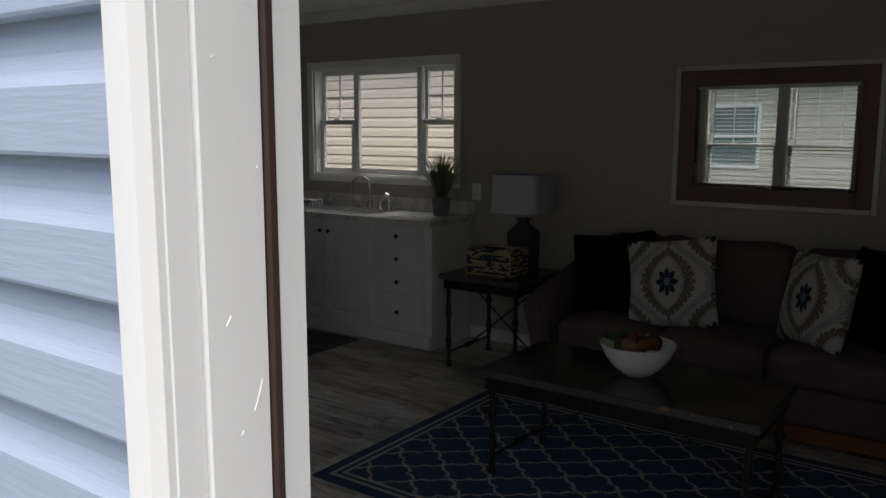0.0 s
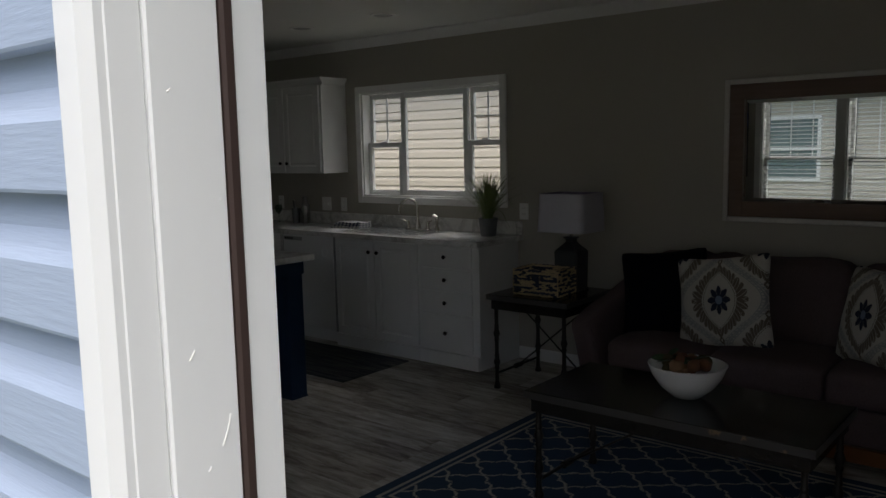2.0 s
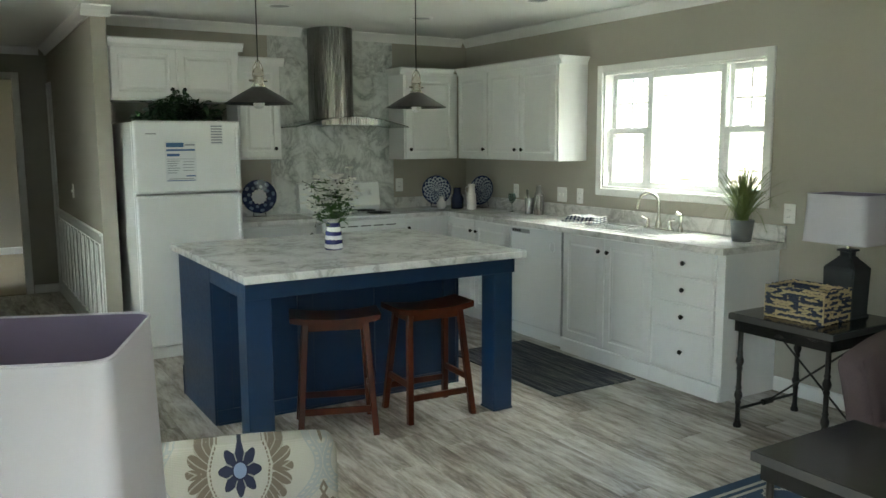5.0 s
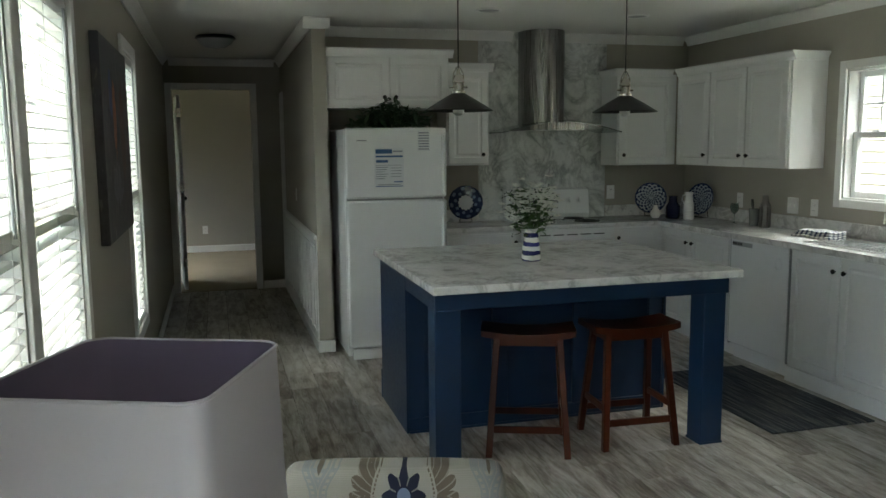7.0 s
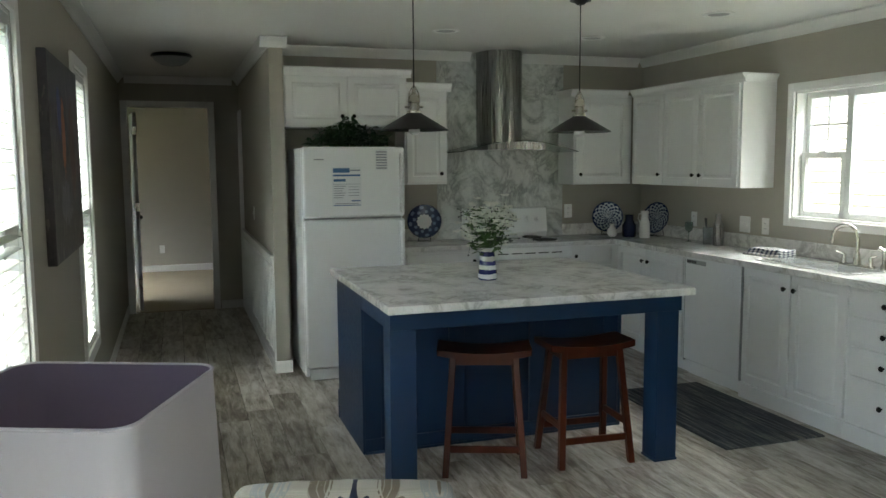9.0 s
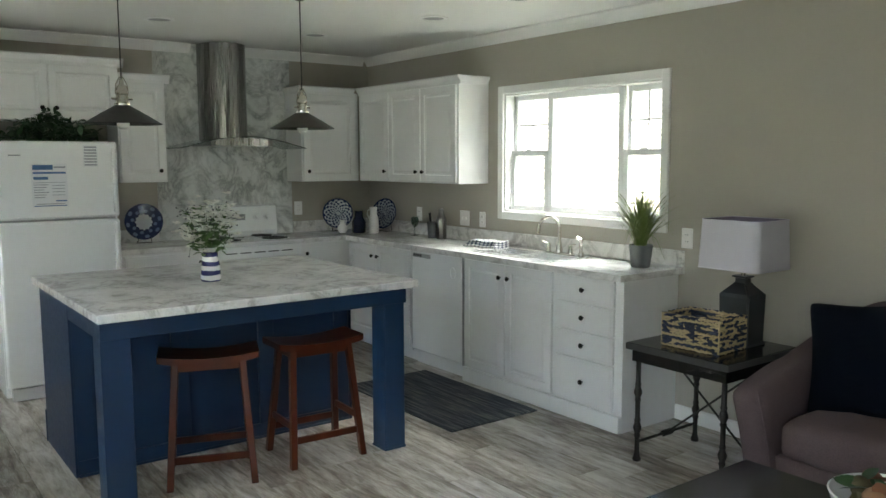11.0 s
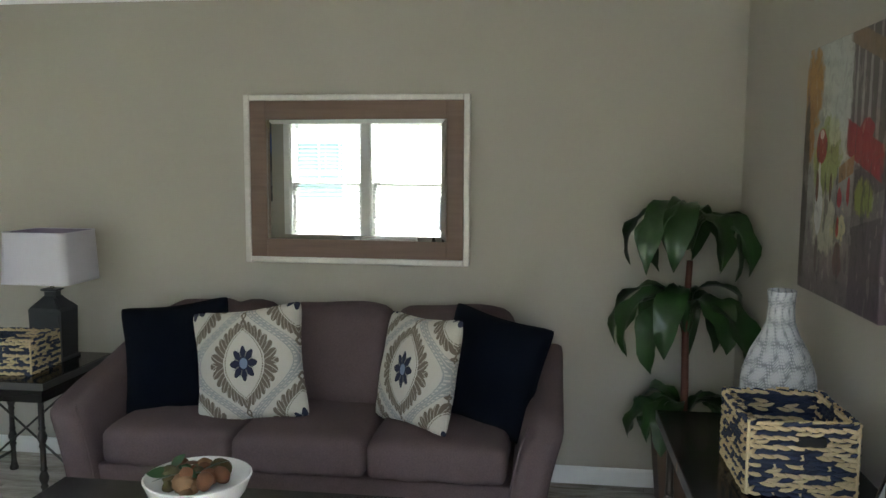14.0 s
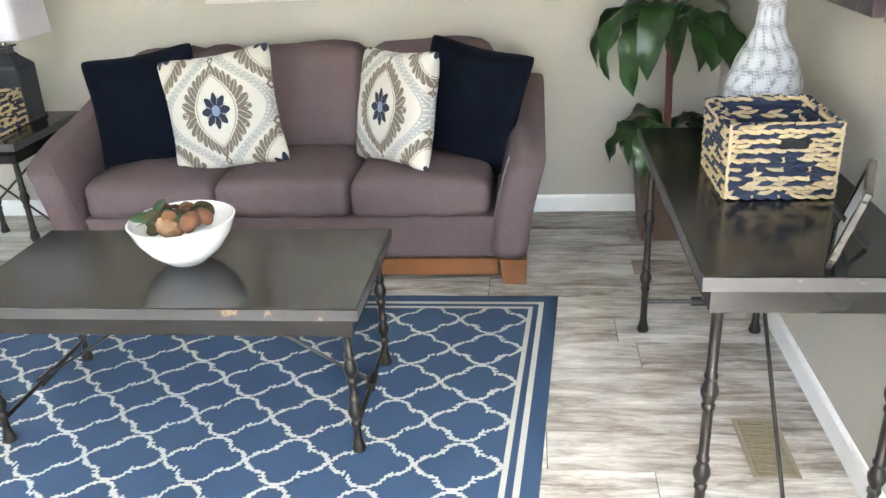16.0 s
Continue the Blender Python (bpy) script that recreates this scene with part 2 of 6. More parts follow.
    g = n.noise(5, n.mapped((0.4, 2, 1)), detail=6)
    w = n.noise(55, detail=3)
    M["blackwood"] = n.end(n.mix(g, (0.008, 0.0075, 0.007), (0.024, 0.022, 0.020)), w * 0.07 + 0.13)
    n = Net("rubbed_black_edge")
    g = n.noise(7, detail=6, rough=0.65)
    e = n.ramp(g, [(0.60, (0.055, 0.052, 0.05)), (0.66, (0.28, 0.18, 0.10))])
    M["blackedge"] = n.end(e, 0.4)
    M["iron"] = plain("dark_bronze_iron", (0.04, 0.036, 0.032), 0.42, 0.7, vary=0.25, grain=30)
    # walnut mirror frame
    n = Net("brown_grained_frame")
    g = n.noise(30, n.mapped((0.08, 1, 1.6)), detail=5)
    M["framewood"] = n.end(n.mix(g, (0.10, 0.058, 0.038), (0.19, 0.12, 0.085)), 0.5)
    # sofa tweed
    n = Net("mauve_brown_tweed")
    a = n.noise(230, detail=3, rough=0.7)
    b = n.noise(5, detail=4)
    n.bump(a, 0.5, 0.002)
    M["sofa"] = n.end(n.mix(a * 0.75 + b * 0.25, (0.040, 0.028, 0.029), (0.190, 0.140, 0.140)), 0.95, Specular_IOR_Level=0.15)
    # striped kitchen runner
    n = Net("woven_blue_grey_runner")
    x, y, z = n.xyz()
    s = n.noise(28, n.mapped((0.12, 2.6, 1)), detail=3, rough=0.7)
    f = n.noise(240, detail=2)
    n.bump(f, 0.6, 0.004)
    M["runner"] = n.end(n.ramp(s * 0.85 + f * 0.15, [(0.38, (0.015, 0.018, 0.025)), (0.5, (0.055, 0.065, 0.082)), (0.6, (0.15, 0.15, 0.15)), (0.68, (0.24, 0.22, 0.19))]), 0.95)
    # trellis rug
    n = Net("navy_trellis_rug")
    x, y, z = n.xyz()
    lean = (y + 0.735) * 0.07
    a, b = n.math('ROUND', (x - lean) * 130.0) / 130.0, n.math('ROUND', y * 130.0) / 130.0
    u, v = (((a - 0.888) / 0.25 + 20.5).fract() - 0.5).abs(), (((b - 0.556) / 0.216 + 20.5).fract() - 0.5).abs()
    d = v - u
    stair = (d * 56.0).sin().gt(0.0) * d.abs().lt(0.16) * 0.035
    line = (u + v - 0.482 - (d * 2 * math.pi).sin().abs() * 0.075 + stair).abs().lt(0.040)
    ex, ey = (1.125 + lean - x).min(x + 1.125), (0.755 - y).min(y + 0.735)
    edge = ex.min(ey)
    inside = edge.gt(0.101)
    stripe = (edge - 0.062).abs().lt(0.0095).max((edge - 0.101).abs().lt(0.0085))
    f = n.noise(300, detail=2)
    s = n.noise(4, detail=4)
    n.bump(f, 0.5, 0.002)
    navy = n.mix(f * 0.45 + s * 0.55, (0.008, 0.025, 0.060), (0.030, 0.066, 0.124))
    cream = n.mix(f, (0.32, 0.30, 0.26), (0.47, 0.45, 0.40))
    M["rug"] = n.end(n.mix((line * inside).max(stripe), navy, cream), 0.95)
    # damask: cream ground, brown scrolls, blue bands, navy flower
    def damask(name, su, sv, axis, off=(0.0, 0.0), tone=1.0):
        """Ogee lattice of blue bands, a leafy almond wreath and a navy flower in each cell."""
        n = Net(name)
        c3 = n.xyz()
        wob, wob2 = n.noise(34, detail=3) - 0.5, n.noise(75, detail=2) - 0.5
        u, v = (c3[axis] + off[0]) / su, (c3[2] + off[1]) / sv
        a, b = ((u + 0.5).fract() - 0.5).abs(), ((v + 0.5).fract() - 0.5).abs()
        fold = (a - ((b * 2 * math.pi).cos() + 1.0) * 0.25).gt(0.0)
        a, b = a + fold * (0.5 - 2.0 * a), b + fold * (0.5 - 2.0 * b)
        rim = (((b * 2 * math.pi).cos() + 1.0) * 0.25 - a) * su * 0.72 + wob * 0.004
        A, B = a * su, b * sv
        q = A / 0.140 + (B / 0.190).pow(2.1) + wob * 0.06
        ang = A.atan2(B * 0.75)
        lobe = (ang * 14.0 + q * 3.0).cos().abs()
        wreath = q.lt(0.88 + lobe.pow(0.5) * 0.22) * q.gt(0.66) * (1.0 - ((ang * 40.0 + q * 16.0).sin().gt(0.86)) * 0.6) * (wob2.gt(-0.22))
        ring = (q - 0.60).abs().lt(0.018) * (ang * 60.0).sin().gt(-0.5)
        tip = A * 1.9 + (B - 0.212).abs()
        finial = tip.lt(0.026) * tip.gt(0.010)
        rf = (A.pow(2.0) + (B * 0.80).pow(2.0)).sqrt() / 0.062
        flower = rf.lt(0.84 + (ang * 8.0).cos() * 0.16)
        slit = ((ang * 8.0).cos().lt(-0.90)) * rf.gt(0.38) * rf.lt(0.80)
        heart = rf.lt(0.30)
        band = (rim - 0.004).abs().lt(0.0030).max((rim - 0.016).abs().lt(0.0020)).max((rim - 0.0100).abs().lt(0.0035) * (B * 420.0).sin().gt(0.15))
        brown = wreath.max(ring).max(finial)
        f = n.noise(350, detail=2)
        rib = (c3[2] * 1400.0).sin() * 0.5 + 0.5
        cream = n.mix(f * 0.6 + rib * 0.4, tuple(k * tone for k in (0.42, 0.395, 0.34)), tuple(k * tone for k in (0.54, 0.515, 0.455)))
        c = n.mix(band * 0.72, cream, (0.215, 0.235, 0.25))
        c = n.mix(brown * 0.95, c, (0.118, 0.092, 0.066))
        c = n.mix(flower, c, (0.012, 0.016, 0.042))
        c = n.mix(slit * 0.6, c, (0.30, 0.29, 0.26))
        c = n.mix(heart, c, (0.16, 0.20, 0.29))
        n.bump(f, 0.4, 0.001)
        return n.end(c, 0.9)
    M["damask"] = damask("damask_cushion_fabric", 0.47, 0.58, 0)
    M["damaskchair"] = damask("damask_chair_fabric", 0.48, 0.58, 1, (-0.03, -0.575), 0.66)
    # plaid towel
    n = Net("blue_plaid_towel")
    x, y, z = n.xyz()
    a, b = (x * 26.0).fract().lt(0.45), (y * 26.0).fract().lt(0.45)
    f = n.noise(200)
    n.bump(f, 0.4, 0.002)
    M["towel"] = n.end(n.mix((a + b) * 0.5, (0.66, 0.66, 0.63), (0.02, 0.03, 0.075)), 0.95)
    # striped vase
    n = Net("navy_brushed_stripes")
    x, y, z = n.xyz()
    w = n.noise(24)
    s = (z * 21.0 + w * 0.35 + x * 2.0).fract().lt(0.5)
    M["stripevase"] = n.end(n.mix(s, (0.80, 0.79, 0.77), (0.02, 0.022, 0.12)), 0.2)
    # patterned plates
    n = Net("blue_floral_plate")
    x, y, z = n.xyz()
    r = (x.pow(2.0) + z.pow(2.0)).sqrt()
    ang = x.atan2(z)
    w = n.noise(40)
    p = ((r * 170.0).sin() * (ang * 14.0).sin() + (w - 0.5) * 2.2).gt(0.16) * r.gt(0.012)
    p = p.max((r - 0.128).abs().lt(0.006))
    M["plate"] = n.end(n.mix(p, (0.42, 0.46, 0.52), (0.018, 0.035, 0.10)), 0.25)
    n = Net("navy_plate")
    x, y, z = n.xyz()
    r = (x.pow(2.0) + z.pow(2.0)).sqrt()
    ang = x.atan2(z)
    p = ((r * 95.0).sin() * (ang * 8.0).sin()).gt(0.35) * r.gt(0.07)
    # pale scalloped centre: the window's reflection painted into the glaze colour
    M["plate_navy"] = n.end(n.mix(r.lt(0.06 + 0.004 * (ang * 12.0).cos()), n.mix(p, (0.014, 0.022, 0.07), (0.16, 0.20, 0.30)), (0.66, 0.68, 0.70)), 0.12)
    # printed grey vase
    n = Net("grey_white_relief_vase")
    x, y, z = n.xyz()
    ang = x.atan2(y)
    k = ((ang * 6.0 + (z * 28.0).sin()).sin() * (z * 52.0).sin()).abs()
    fine = ((ang * 42.0 + z * 260.0).sin() * 0.5 + (z * 420.0 + (ang * 18.0).sin() * 3.0).sin() * 0.5).abs()
    m = k * 0.5 + fine * 0.5
    n.bump(m, 0.5, 0.004)
    M["greyvase"] = n.end(n.ramp(m, [(0.12, (0.20, 0.21, 0.23)), (0.5, (0.47, 0.48, 0.50))]), 0.6)
    # corn plant leaf with a pale midrib
    n = Net("corn_plant_leaf")
    uvn = n.nodes.new("ShaderNodeUVMap")
    uvn.uv_map = "UVMap"
    sp = n.nodes.new("ShaderNodeSeparateXYZ")
    n.links.new(uvn.outputs[0], sp.inputs[0])
    u = Val(n, sp.outputs[0])
    w = n.noise(40, n.mapped((1, 1, 0.3)), detail=5)
    rib = (u - 0.5).abs().lt(0.030)
    c = n.mix(w, (0.008, 0.028, 0.007), (0.026, 0.074, 0.016))
    M["cornleaf"] = n.end(n.mix(rib * 0.8, c, (0.22, 0.34, 0.07)), 0.30)
    n = Net("grass_blade")
    w = n.noise(9)
    M["blade"] = n.end(n.mix(w, (0.05, 0.10, 0.02), (0.22, 0.26, 0.08)), 0.55)
    # slat blinds
    M["blind"] = plain("white_faux_wood_blind", (0.64, 0.64, 0.62), 0.45, vary=0.02)
    M["blind"].node_tree.nodes["Principled BSDF"].inputs["Transmission Weight"].default_value = 0.0


make_special()


def painting(name, blobs, low, high, axis):
    """Loose street scene in paint: a pale road, warm and green masses, upright dabs."""
    n = Net(name)
    c3 = n.xyz()
    u, v = c3[axis], c3[2]
    w = n.noise(7, detail=6, warp=1.2)
    w2 = n.noise(26, detail=5, warp=0.8)
    q = n.noise(3.2, n.mapped((1, 1, 0.35)), detail=4)
    c = n.mix(((v + 0.36) / 0.72 + (w - 0.5) * 0.5).max(0.0).min(1.0), low, high)
    for cu, cv, ru, rv, col, *how in blobs:
        du, dv = ((u - cu) / ru).abs(), ((v - cv) / rv).abs()
        e = how[0] * 2.2 if how else 1.2
        if len(how) > 1:
            d = (du.max((v - cv + (u - cu) * how[1]).abs() / rv)).pow(2.0) + (w2 - 0.5) * e
        else:
            d = du.pow(2.0) + dv.pow(2.0) + (w - 0.5) * 1.5 * e + (w2 - 0.5) * 1.4 * e
        c = n.mix(((1.08 - d) * (2.2 if e > 1.0 else 5.0)).max(0.0).min(0.95), c, col)
    dab = n.noise(34, n.mapped((1, 1, 0.3)), detail=3)
    c = n.mix((dab.gt(0.60)) * ((v * -1.0) + 0.12 + (q - 0.5) * 0.5).gt(0.0) * 0.5, c, (0.035, 0.03, 0.035))
    c = n.mix(dab.lt(0.38) * 0.16, c, (0.55, 0.50, 0.42))
    n.bump(w2, 0.5, 0.003)
    return n.end(n.mix((w2 - 0.45).max(0.0) * 1.2, c, (0.03, 0.028, 0.03)), 0.5)


# ---- building blocks ----
def mesh_of(bm, mat, smooth=False):
    bmesh.ops.recalc_face_normals(bm, faces=bm.faces)
    me = bpy.data.meshes.new("mesh")
    if smooth:
        for f in bm.faces:
            f.smooth = True
        for e in bm.edges:
            if len(e.link_faces) == 2 and e.calc_face_angle(0) > 0.7:
                e.smooth = False
    bm.to_mesh(me)
    bm.free()
    me.materials.append(M[mat] if isinstance(mat, str) else mat)
    return me


def part(name, bm, mat, parent, label="", smooth=False, m=None):
    """One mesh under a thing or a part, in the thing's own coordinates."""
    ob = new(name, mesh_of(bm, mat, smooth))
    ob.parent = parent
    if m is not None:
        ob.matrix_basis = m
    if label:
        ob["label"] = label
    return ob


def thing(name, at, label, category, group="", turn=0.0):
    ob = new(name)
    ob.empty_display_size = 0.1
    ob.matrix_world = pose(*at, 0, 0, turn)
    return tagged(ob, label, category, group)


def solid(name, bm, mat, label, category, group="", smooth=False, m=None):
    ob = new(name, mesh_of(bm, mat, smooth))
    if m is not None:
        ob.matrix_world = m
    return tagged(ob, label, category, group)


def setting(name, bm, mat, label="", smooth=False):
    ob = new(name, mesh_of(bm, mat, smooth))
    return tagged(ob, label, "", "", "structure")


def box(bm, x0, y0, z0, x1, y1, z1, bevel=0.0, seg=1):
    v = [bm.verts.new((x, y, z)) for x in (x0, x1) for y in (y0, y1) for z in (z0, z1)]
    fs = [bm.faces.new([v[i] for i in q]) for q in ((0, 1, 3, 2), (4, 6, 7, 5), (0, 4, 5, 1), (2, 3, 7, 6), (0, 2, 6, 4), (1, 5, 7, 3))]
    if bevel:
        es = {e for f in fs for e in f.edges}
        bmesh.ops.bevel(bm, geom=list(es), offset=bevel, segments=seg, profile=0.5, affect="EDGES")
    return bm


def boxes(*rows, bevel=0.0):
    bm = bmesh.new()
    for r in rows:
        box(bm, *r, bevel=bevel)
    return bm


def lathe(bm, profile, n=24, at=(0, 0, 0), cap=True):
    """A turned shape about z from (radius, height) pairs."""
    rings = []
    for r, z in profile:
        rings.append([bm.verts.new((at[0] + r * math.cos(2 * math.pi * i / n), at[1] + r * math.sin(2 * math.pi * i / n), at[2] + z)) for i in range(n)])
    for a, b in zip(rings, rings[1:]):
        for i in range(n):
            bm.faces.new((a[i], a[(i + 1) % n], b[(i + 1) % n], b[i]))
    if cap:
        bm.faces.new(list(reversed(rings[0])))
        bm.faces.new(rings[-1])
    return bm


def tube(bm, points, r, n=8, r1=None):
    """A round bar along points, from radius r to r1."""
    pts = [Vector(p) for p in points]
    rings = []
    r1 = r if r1 is None else r1
    for k, p in enumerate(pts):
        d = (pts[min(k + 1, len(pts) - 1)] - pts[max(k - 1, 0)]).normalized()
        a = d.orthogonal().normalized() if abs(d.z) > 0.95 else d.cross(Vector((0, 0, 1))).normalized()
        b = d.cross(a)
        rr = r + (r1 - r) * k / max(1, len(pts) - 1)
        rings.append([bm.verts.new(p + rr * (math.cos(2 * math.pi * i / n) * a + math.sin(2 * math.pi * i / n) * b)) for i in range(n)])
    for a, b in zip(rings, rings[1:]):
        for i in range(n):
            bm.faces.new((a[i], a[(i + 1) % n], b[(i + 1) % n], b[i]))
    bm.faces.new(rings[0])
    bm.faces.new(rings[-1])
    return bm


def prism(bm, outline, axis, a, b):
    """An outline of 2D points drawn out along an axis from a to b. axis x: (y, z); y: (x, z); z: (x, y)."""
    def at(p, t):
        return {"x": (t, p[0], p[1]), "y": (p[0], t, p[1]), "z": (p[0], p[1], t)}[axis]
    lo, hi = [bm.verts.new(at(p, a)) for p in outline], [bm.verts.new(at(p, b)) for p in outline]
    n = len(outline)
    for i in range(n):
        bm.faces.new((lo[i], lo[(i + 1) % n], hi[(i + 1) % n], hi[i]))
    bm.faces.new(lo)
    bm.faces.new(hi)
    return bm


def wall_with(bm, along, lo, hi, t0, t1, z0, z1, holes):
    """A wall along x or y from lo to hi, of thickness t0 to t1, with holes (a, b, za, zb)."""
    def put(a, b, za, zb):
        if b - a < 1e-4 or zb - za < 1e-4:
            return
        if along == "x":
            box(bm, a, t0, za, b, t1, zb)
        else:
            box(bm, t0, a, za, t1, b, zb)
    at = lo
    for a, b, za, zb in sorted(holes):
        put(at, a, z0, z1)
        put(a, b, z0, za)
        put(a, b, zb, z1)
        at = b
    put(at, hi, z0, z1)
    return bm


# ---- plan, in metres ----
WB, WF, WK, WR = 4.915, 0.40, -6.84, 0.54       # back, front, kitchen and right-hand walls (room faces)
CEIL = 2.457
HALL_R, HALL_E = 1.588, -9.40                    # hall's right wall and its end
WIN = (-4.943, -3.520, 1.162, 2.012)            # kitchen window opening
FW1, FW2, FW3 = (-3.62, -2.80, 0.62, 2.08), (-2.70, -1.88, 0.62, 2.08), (-6.02, -5.36, 0.46, 2.10)
DOOR = (-0.509, 0.45, 0.0, 2.06)                # entrance opening, inside its frame

bm = wall_with(bmesh.new(), "x", WK - 0.12, WR + 0.12, WB, WB + 0.13, 0, CEIL, [WIN])
setting("wall_back", bm, "wall", "greige painted wall with the kitchen window")
bm = wall_with(bmesh.new(), "y", HALL_R + 0.10, WB, WK - 0.12, WK, 0, CEIL, [])
setting("wall_kitchen", bm, "wall", "greige wall behind the range")
bm = wall_with(bmesh.new(), "y", WF, WB, WR, WR + 0.12, 0, CEIL, [])
setting("wall_right", bm, "wall", "greige wall behind the console table")
bm = wall_with(bmesh.new(), "x", HALL_E - 0.1, WR + 0.12, WF - 0.088, WF, 0, CEIL, [FW3, FW1, FW2, (DOOR[0] - 0.022, DOOR[1] + 0.022, 0, DOOR[3] + 0.02)])
setting("wall_front", bm, "wall", "greige front wall with windows and the entrance")
bm = wall_with(bmesh.new(), "x", HALL_E - 0.1, -6.43, HALL_R, HALL_R + 0.10, 0, CEIL, [(-9.28, -9.17, 0, 0.001)])
setting("wall_hall", bm, "wall", "greige hall wall that ends beside the refrigerator")
bm = wall_with(bmesh.new(), "y", WF, HALL_R, HALL_E - 0.1, HALL_E, 0, CEIL, [(0.476, 1.27, 0, 2.14)])
setting("wall_hall_end", bm, "wall", "greige wall at the end of the hall")
# bedroom beyond the hall
bm = boxes((-12.9, -1.0, 0, -12.8, 3.0, CEIL), (-12.8, -1.1, 0, -11.55, -1.0, CEIL), (-10.55, -1.1, 0, HALL_E - 0.1, -1.0, CEIL), (-11.55, -1.1, 0, -10.55, -1.0, 0.9), (-11.55, -1.1, 1.95, -10.55, -1.0, CEIL), (-12.8, 3.0, 0, HALL_E - 0.1, 3.1, CEIL),
           (HALL_E - 0.1, -1.0, 0, HALL_E - 0.02, WF - 0.11, CEIL), (HALL_E - 0.1, HALL_R + 0.1, 0, HALL_E - 0.02, 3.0, CEIL))
setting("wall_bedroom", bm, "wall", "greige bedroom walls beyond the hall")
bm = boxes((HALL_E - 0.1, WF - 0.11, CEIL, WR + 0.12, WB + 0.13, CEIL + 0.1), (-12.9, -1.1, CEIL, HALL_E - 0.1, 3.1, CEIL + 0.1))
setting("ceiling", bm, "ceiling", "white flat ceiling")
floor = setting("floor", boxes((HALL_E, WF - 0.11, -0.12, WR + 0.12, WB + 0.13, -0.004)), "dark", "weathered grey wood-look plank floor")
setting("floor_bedroom", boxes((-12.9, -1.1, -0.12, HALL_E - 0.002, 3.1, 0.004)), "carpet", "beige carpet of the bedroom")


# crown moulding, baseboards
def crown_profile(s):
    return [(0, 0), (0, -0.075), (s * 0.012, -0.075), (s * 0.018, -0.06), (s * 0.035, -0.035), (s * 0.055, -0.016), (s * 0.062, -0.012), (s * 0.062, 0)]


def crown(name, along, a, b, wall, s):
    out = [(wall + d, CEIL - 0.002 + z) for d, z in crown_profile(s)]
    bm = prism(bmesh.new(), out, along, a, b)
    return setting(name, bm, "trim", "white crown moulding")


crown("trim_crown_back", "x", WK, WR, WB, -1)
crown("trim_crown_kitchen", "y", HALL_R + 0.10, 3.27, WK, 1)
crown("trim_crown_kitchen_2", "y", 3.70, WB - 0.062, WK, 1)
crown("trim_crown_right", "y", WF, WB - 0.062, WR, -1)
crown("trim_crown_front", "x", HALL_E, WR - 0.062, WF, 1)
crown("trim_crown_hall", "x", HALL_E, -6.43, HALL_R, -1)
crown("trim_crown_hall_end", "y", WF + 0.062, HALL_R - 0.062, HALL_E, 1)
bm = prism(bmesh.new(), [(-6.43 + d, CEIL - 0.002 + z) for d, z in crown_profile(1)], "y", HALL_R - 0.062, HALL_R + 0.13)
setting("trim_crown_post", bm, "trim", "white crown moulding round the wall's end")


def baseboard(name, along, a, b, wall, s, h=0.088):
    t = 0.013 * s
    out = [(wall, 0.001), (wall + t, 0.001), (wall + t, h - 0.012), (wall + t * 0.5, h), (wall, h)]
    return setting(name, prism(bmesh.new(), out, along, a, b), "trim", "white baseboard")


baseboard("baseboard_back", "x", -3.37, WR - 0.013, WB, -1)
baseboard("baseboard_right", "y", WF + 0.02, WB, WR, -1)
baseboard("baseboard_front", "x", HALL_E, DOOR[0] - 0.10, WF, 1)
baseboard("baseboard_hall", "x", HALL_E + 0.013, -6.43, HALL_R, -1)
baseboard("baseboard_hall_end", "y", 1.345, HALL_R - 0.013, HALL_E, 1)
baseboard("baseboard_bedroom", "y", -1.0, 3.0, -12.8, 1, 0.10)
setting("baseboard_post", boxes((-6.444, HALL_R - 0.014, 0.001, -6.414, HALL_R + 0.114, 0.09), bevel=0.003), "trim", "white baseboard block round the wall's end")

# wainscot on the hall wall
wains = setting("trim_wainscot", boxes((-9.1, HALL_R - 0.012, 0.088, -6.44, HALL_R - 0.0005, 0.86)), "trim", "white wainscot panelling along the hall")
part("rail", boxes((-9.12, HALL_R - 0.03, 0.86, -6.435, HALL_R - 0.001, 0.885), bevel=0.004), "trim", wains)
for k in range(11):
    x0 = -9.02 + k * 0.235
    bm = boxes((x0, HALL_R - 0.022, 0.15, x0 + 0.018, HALL_R - 0.012, 0.80), (x0 + 0.16, HALL_R - 0.022, 0.15, x0 + 0.178, HALL_R - 0.012, 0.80),
               (x0 + 0.018, HALL_R - 0.022, 0.15, x0 + 0.16, HALL_R - 0.012, 0.168), (x0 + 0.018, HALL_R - 0.022, 0.782, x0 + 0.16, HALL_R - 0.012, 0.80))
    part("panel_frame", bm, "trim", wains)


def casing(name, along, a, b, z0, z1, wall, s, w=0.06, t=0.018, sill=True, label="white casing"):
    """Flat trim round an opening, butted at the corners."""
    rows = [(a - w, z0 - (w if sill else 0), a, z1 + w), (b, z0 - (w if sill else 0), b + w, z1 + w), (a, z1, b, z1 + w)]
    if sill:
        rows.append((a, z0 - w, b, z0))
    lo, hi = min(wall, wall + s * t), max(wall, wall + s * t)
    bm = bmesh.new()
    for p, za, q, zb in rows:
        if along == "x":
            box(bm, p, lo, za, q, hi, zb, 0.003)
        else:
            box(bm, lo, p, za, hi, q, zb, 0.003)
    return setting(name, bm, "trim", label)


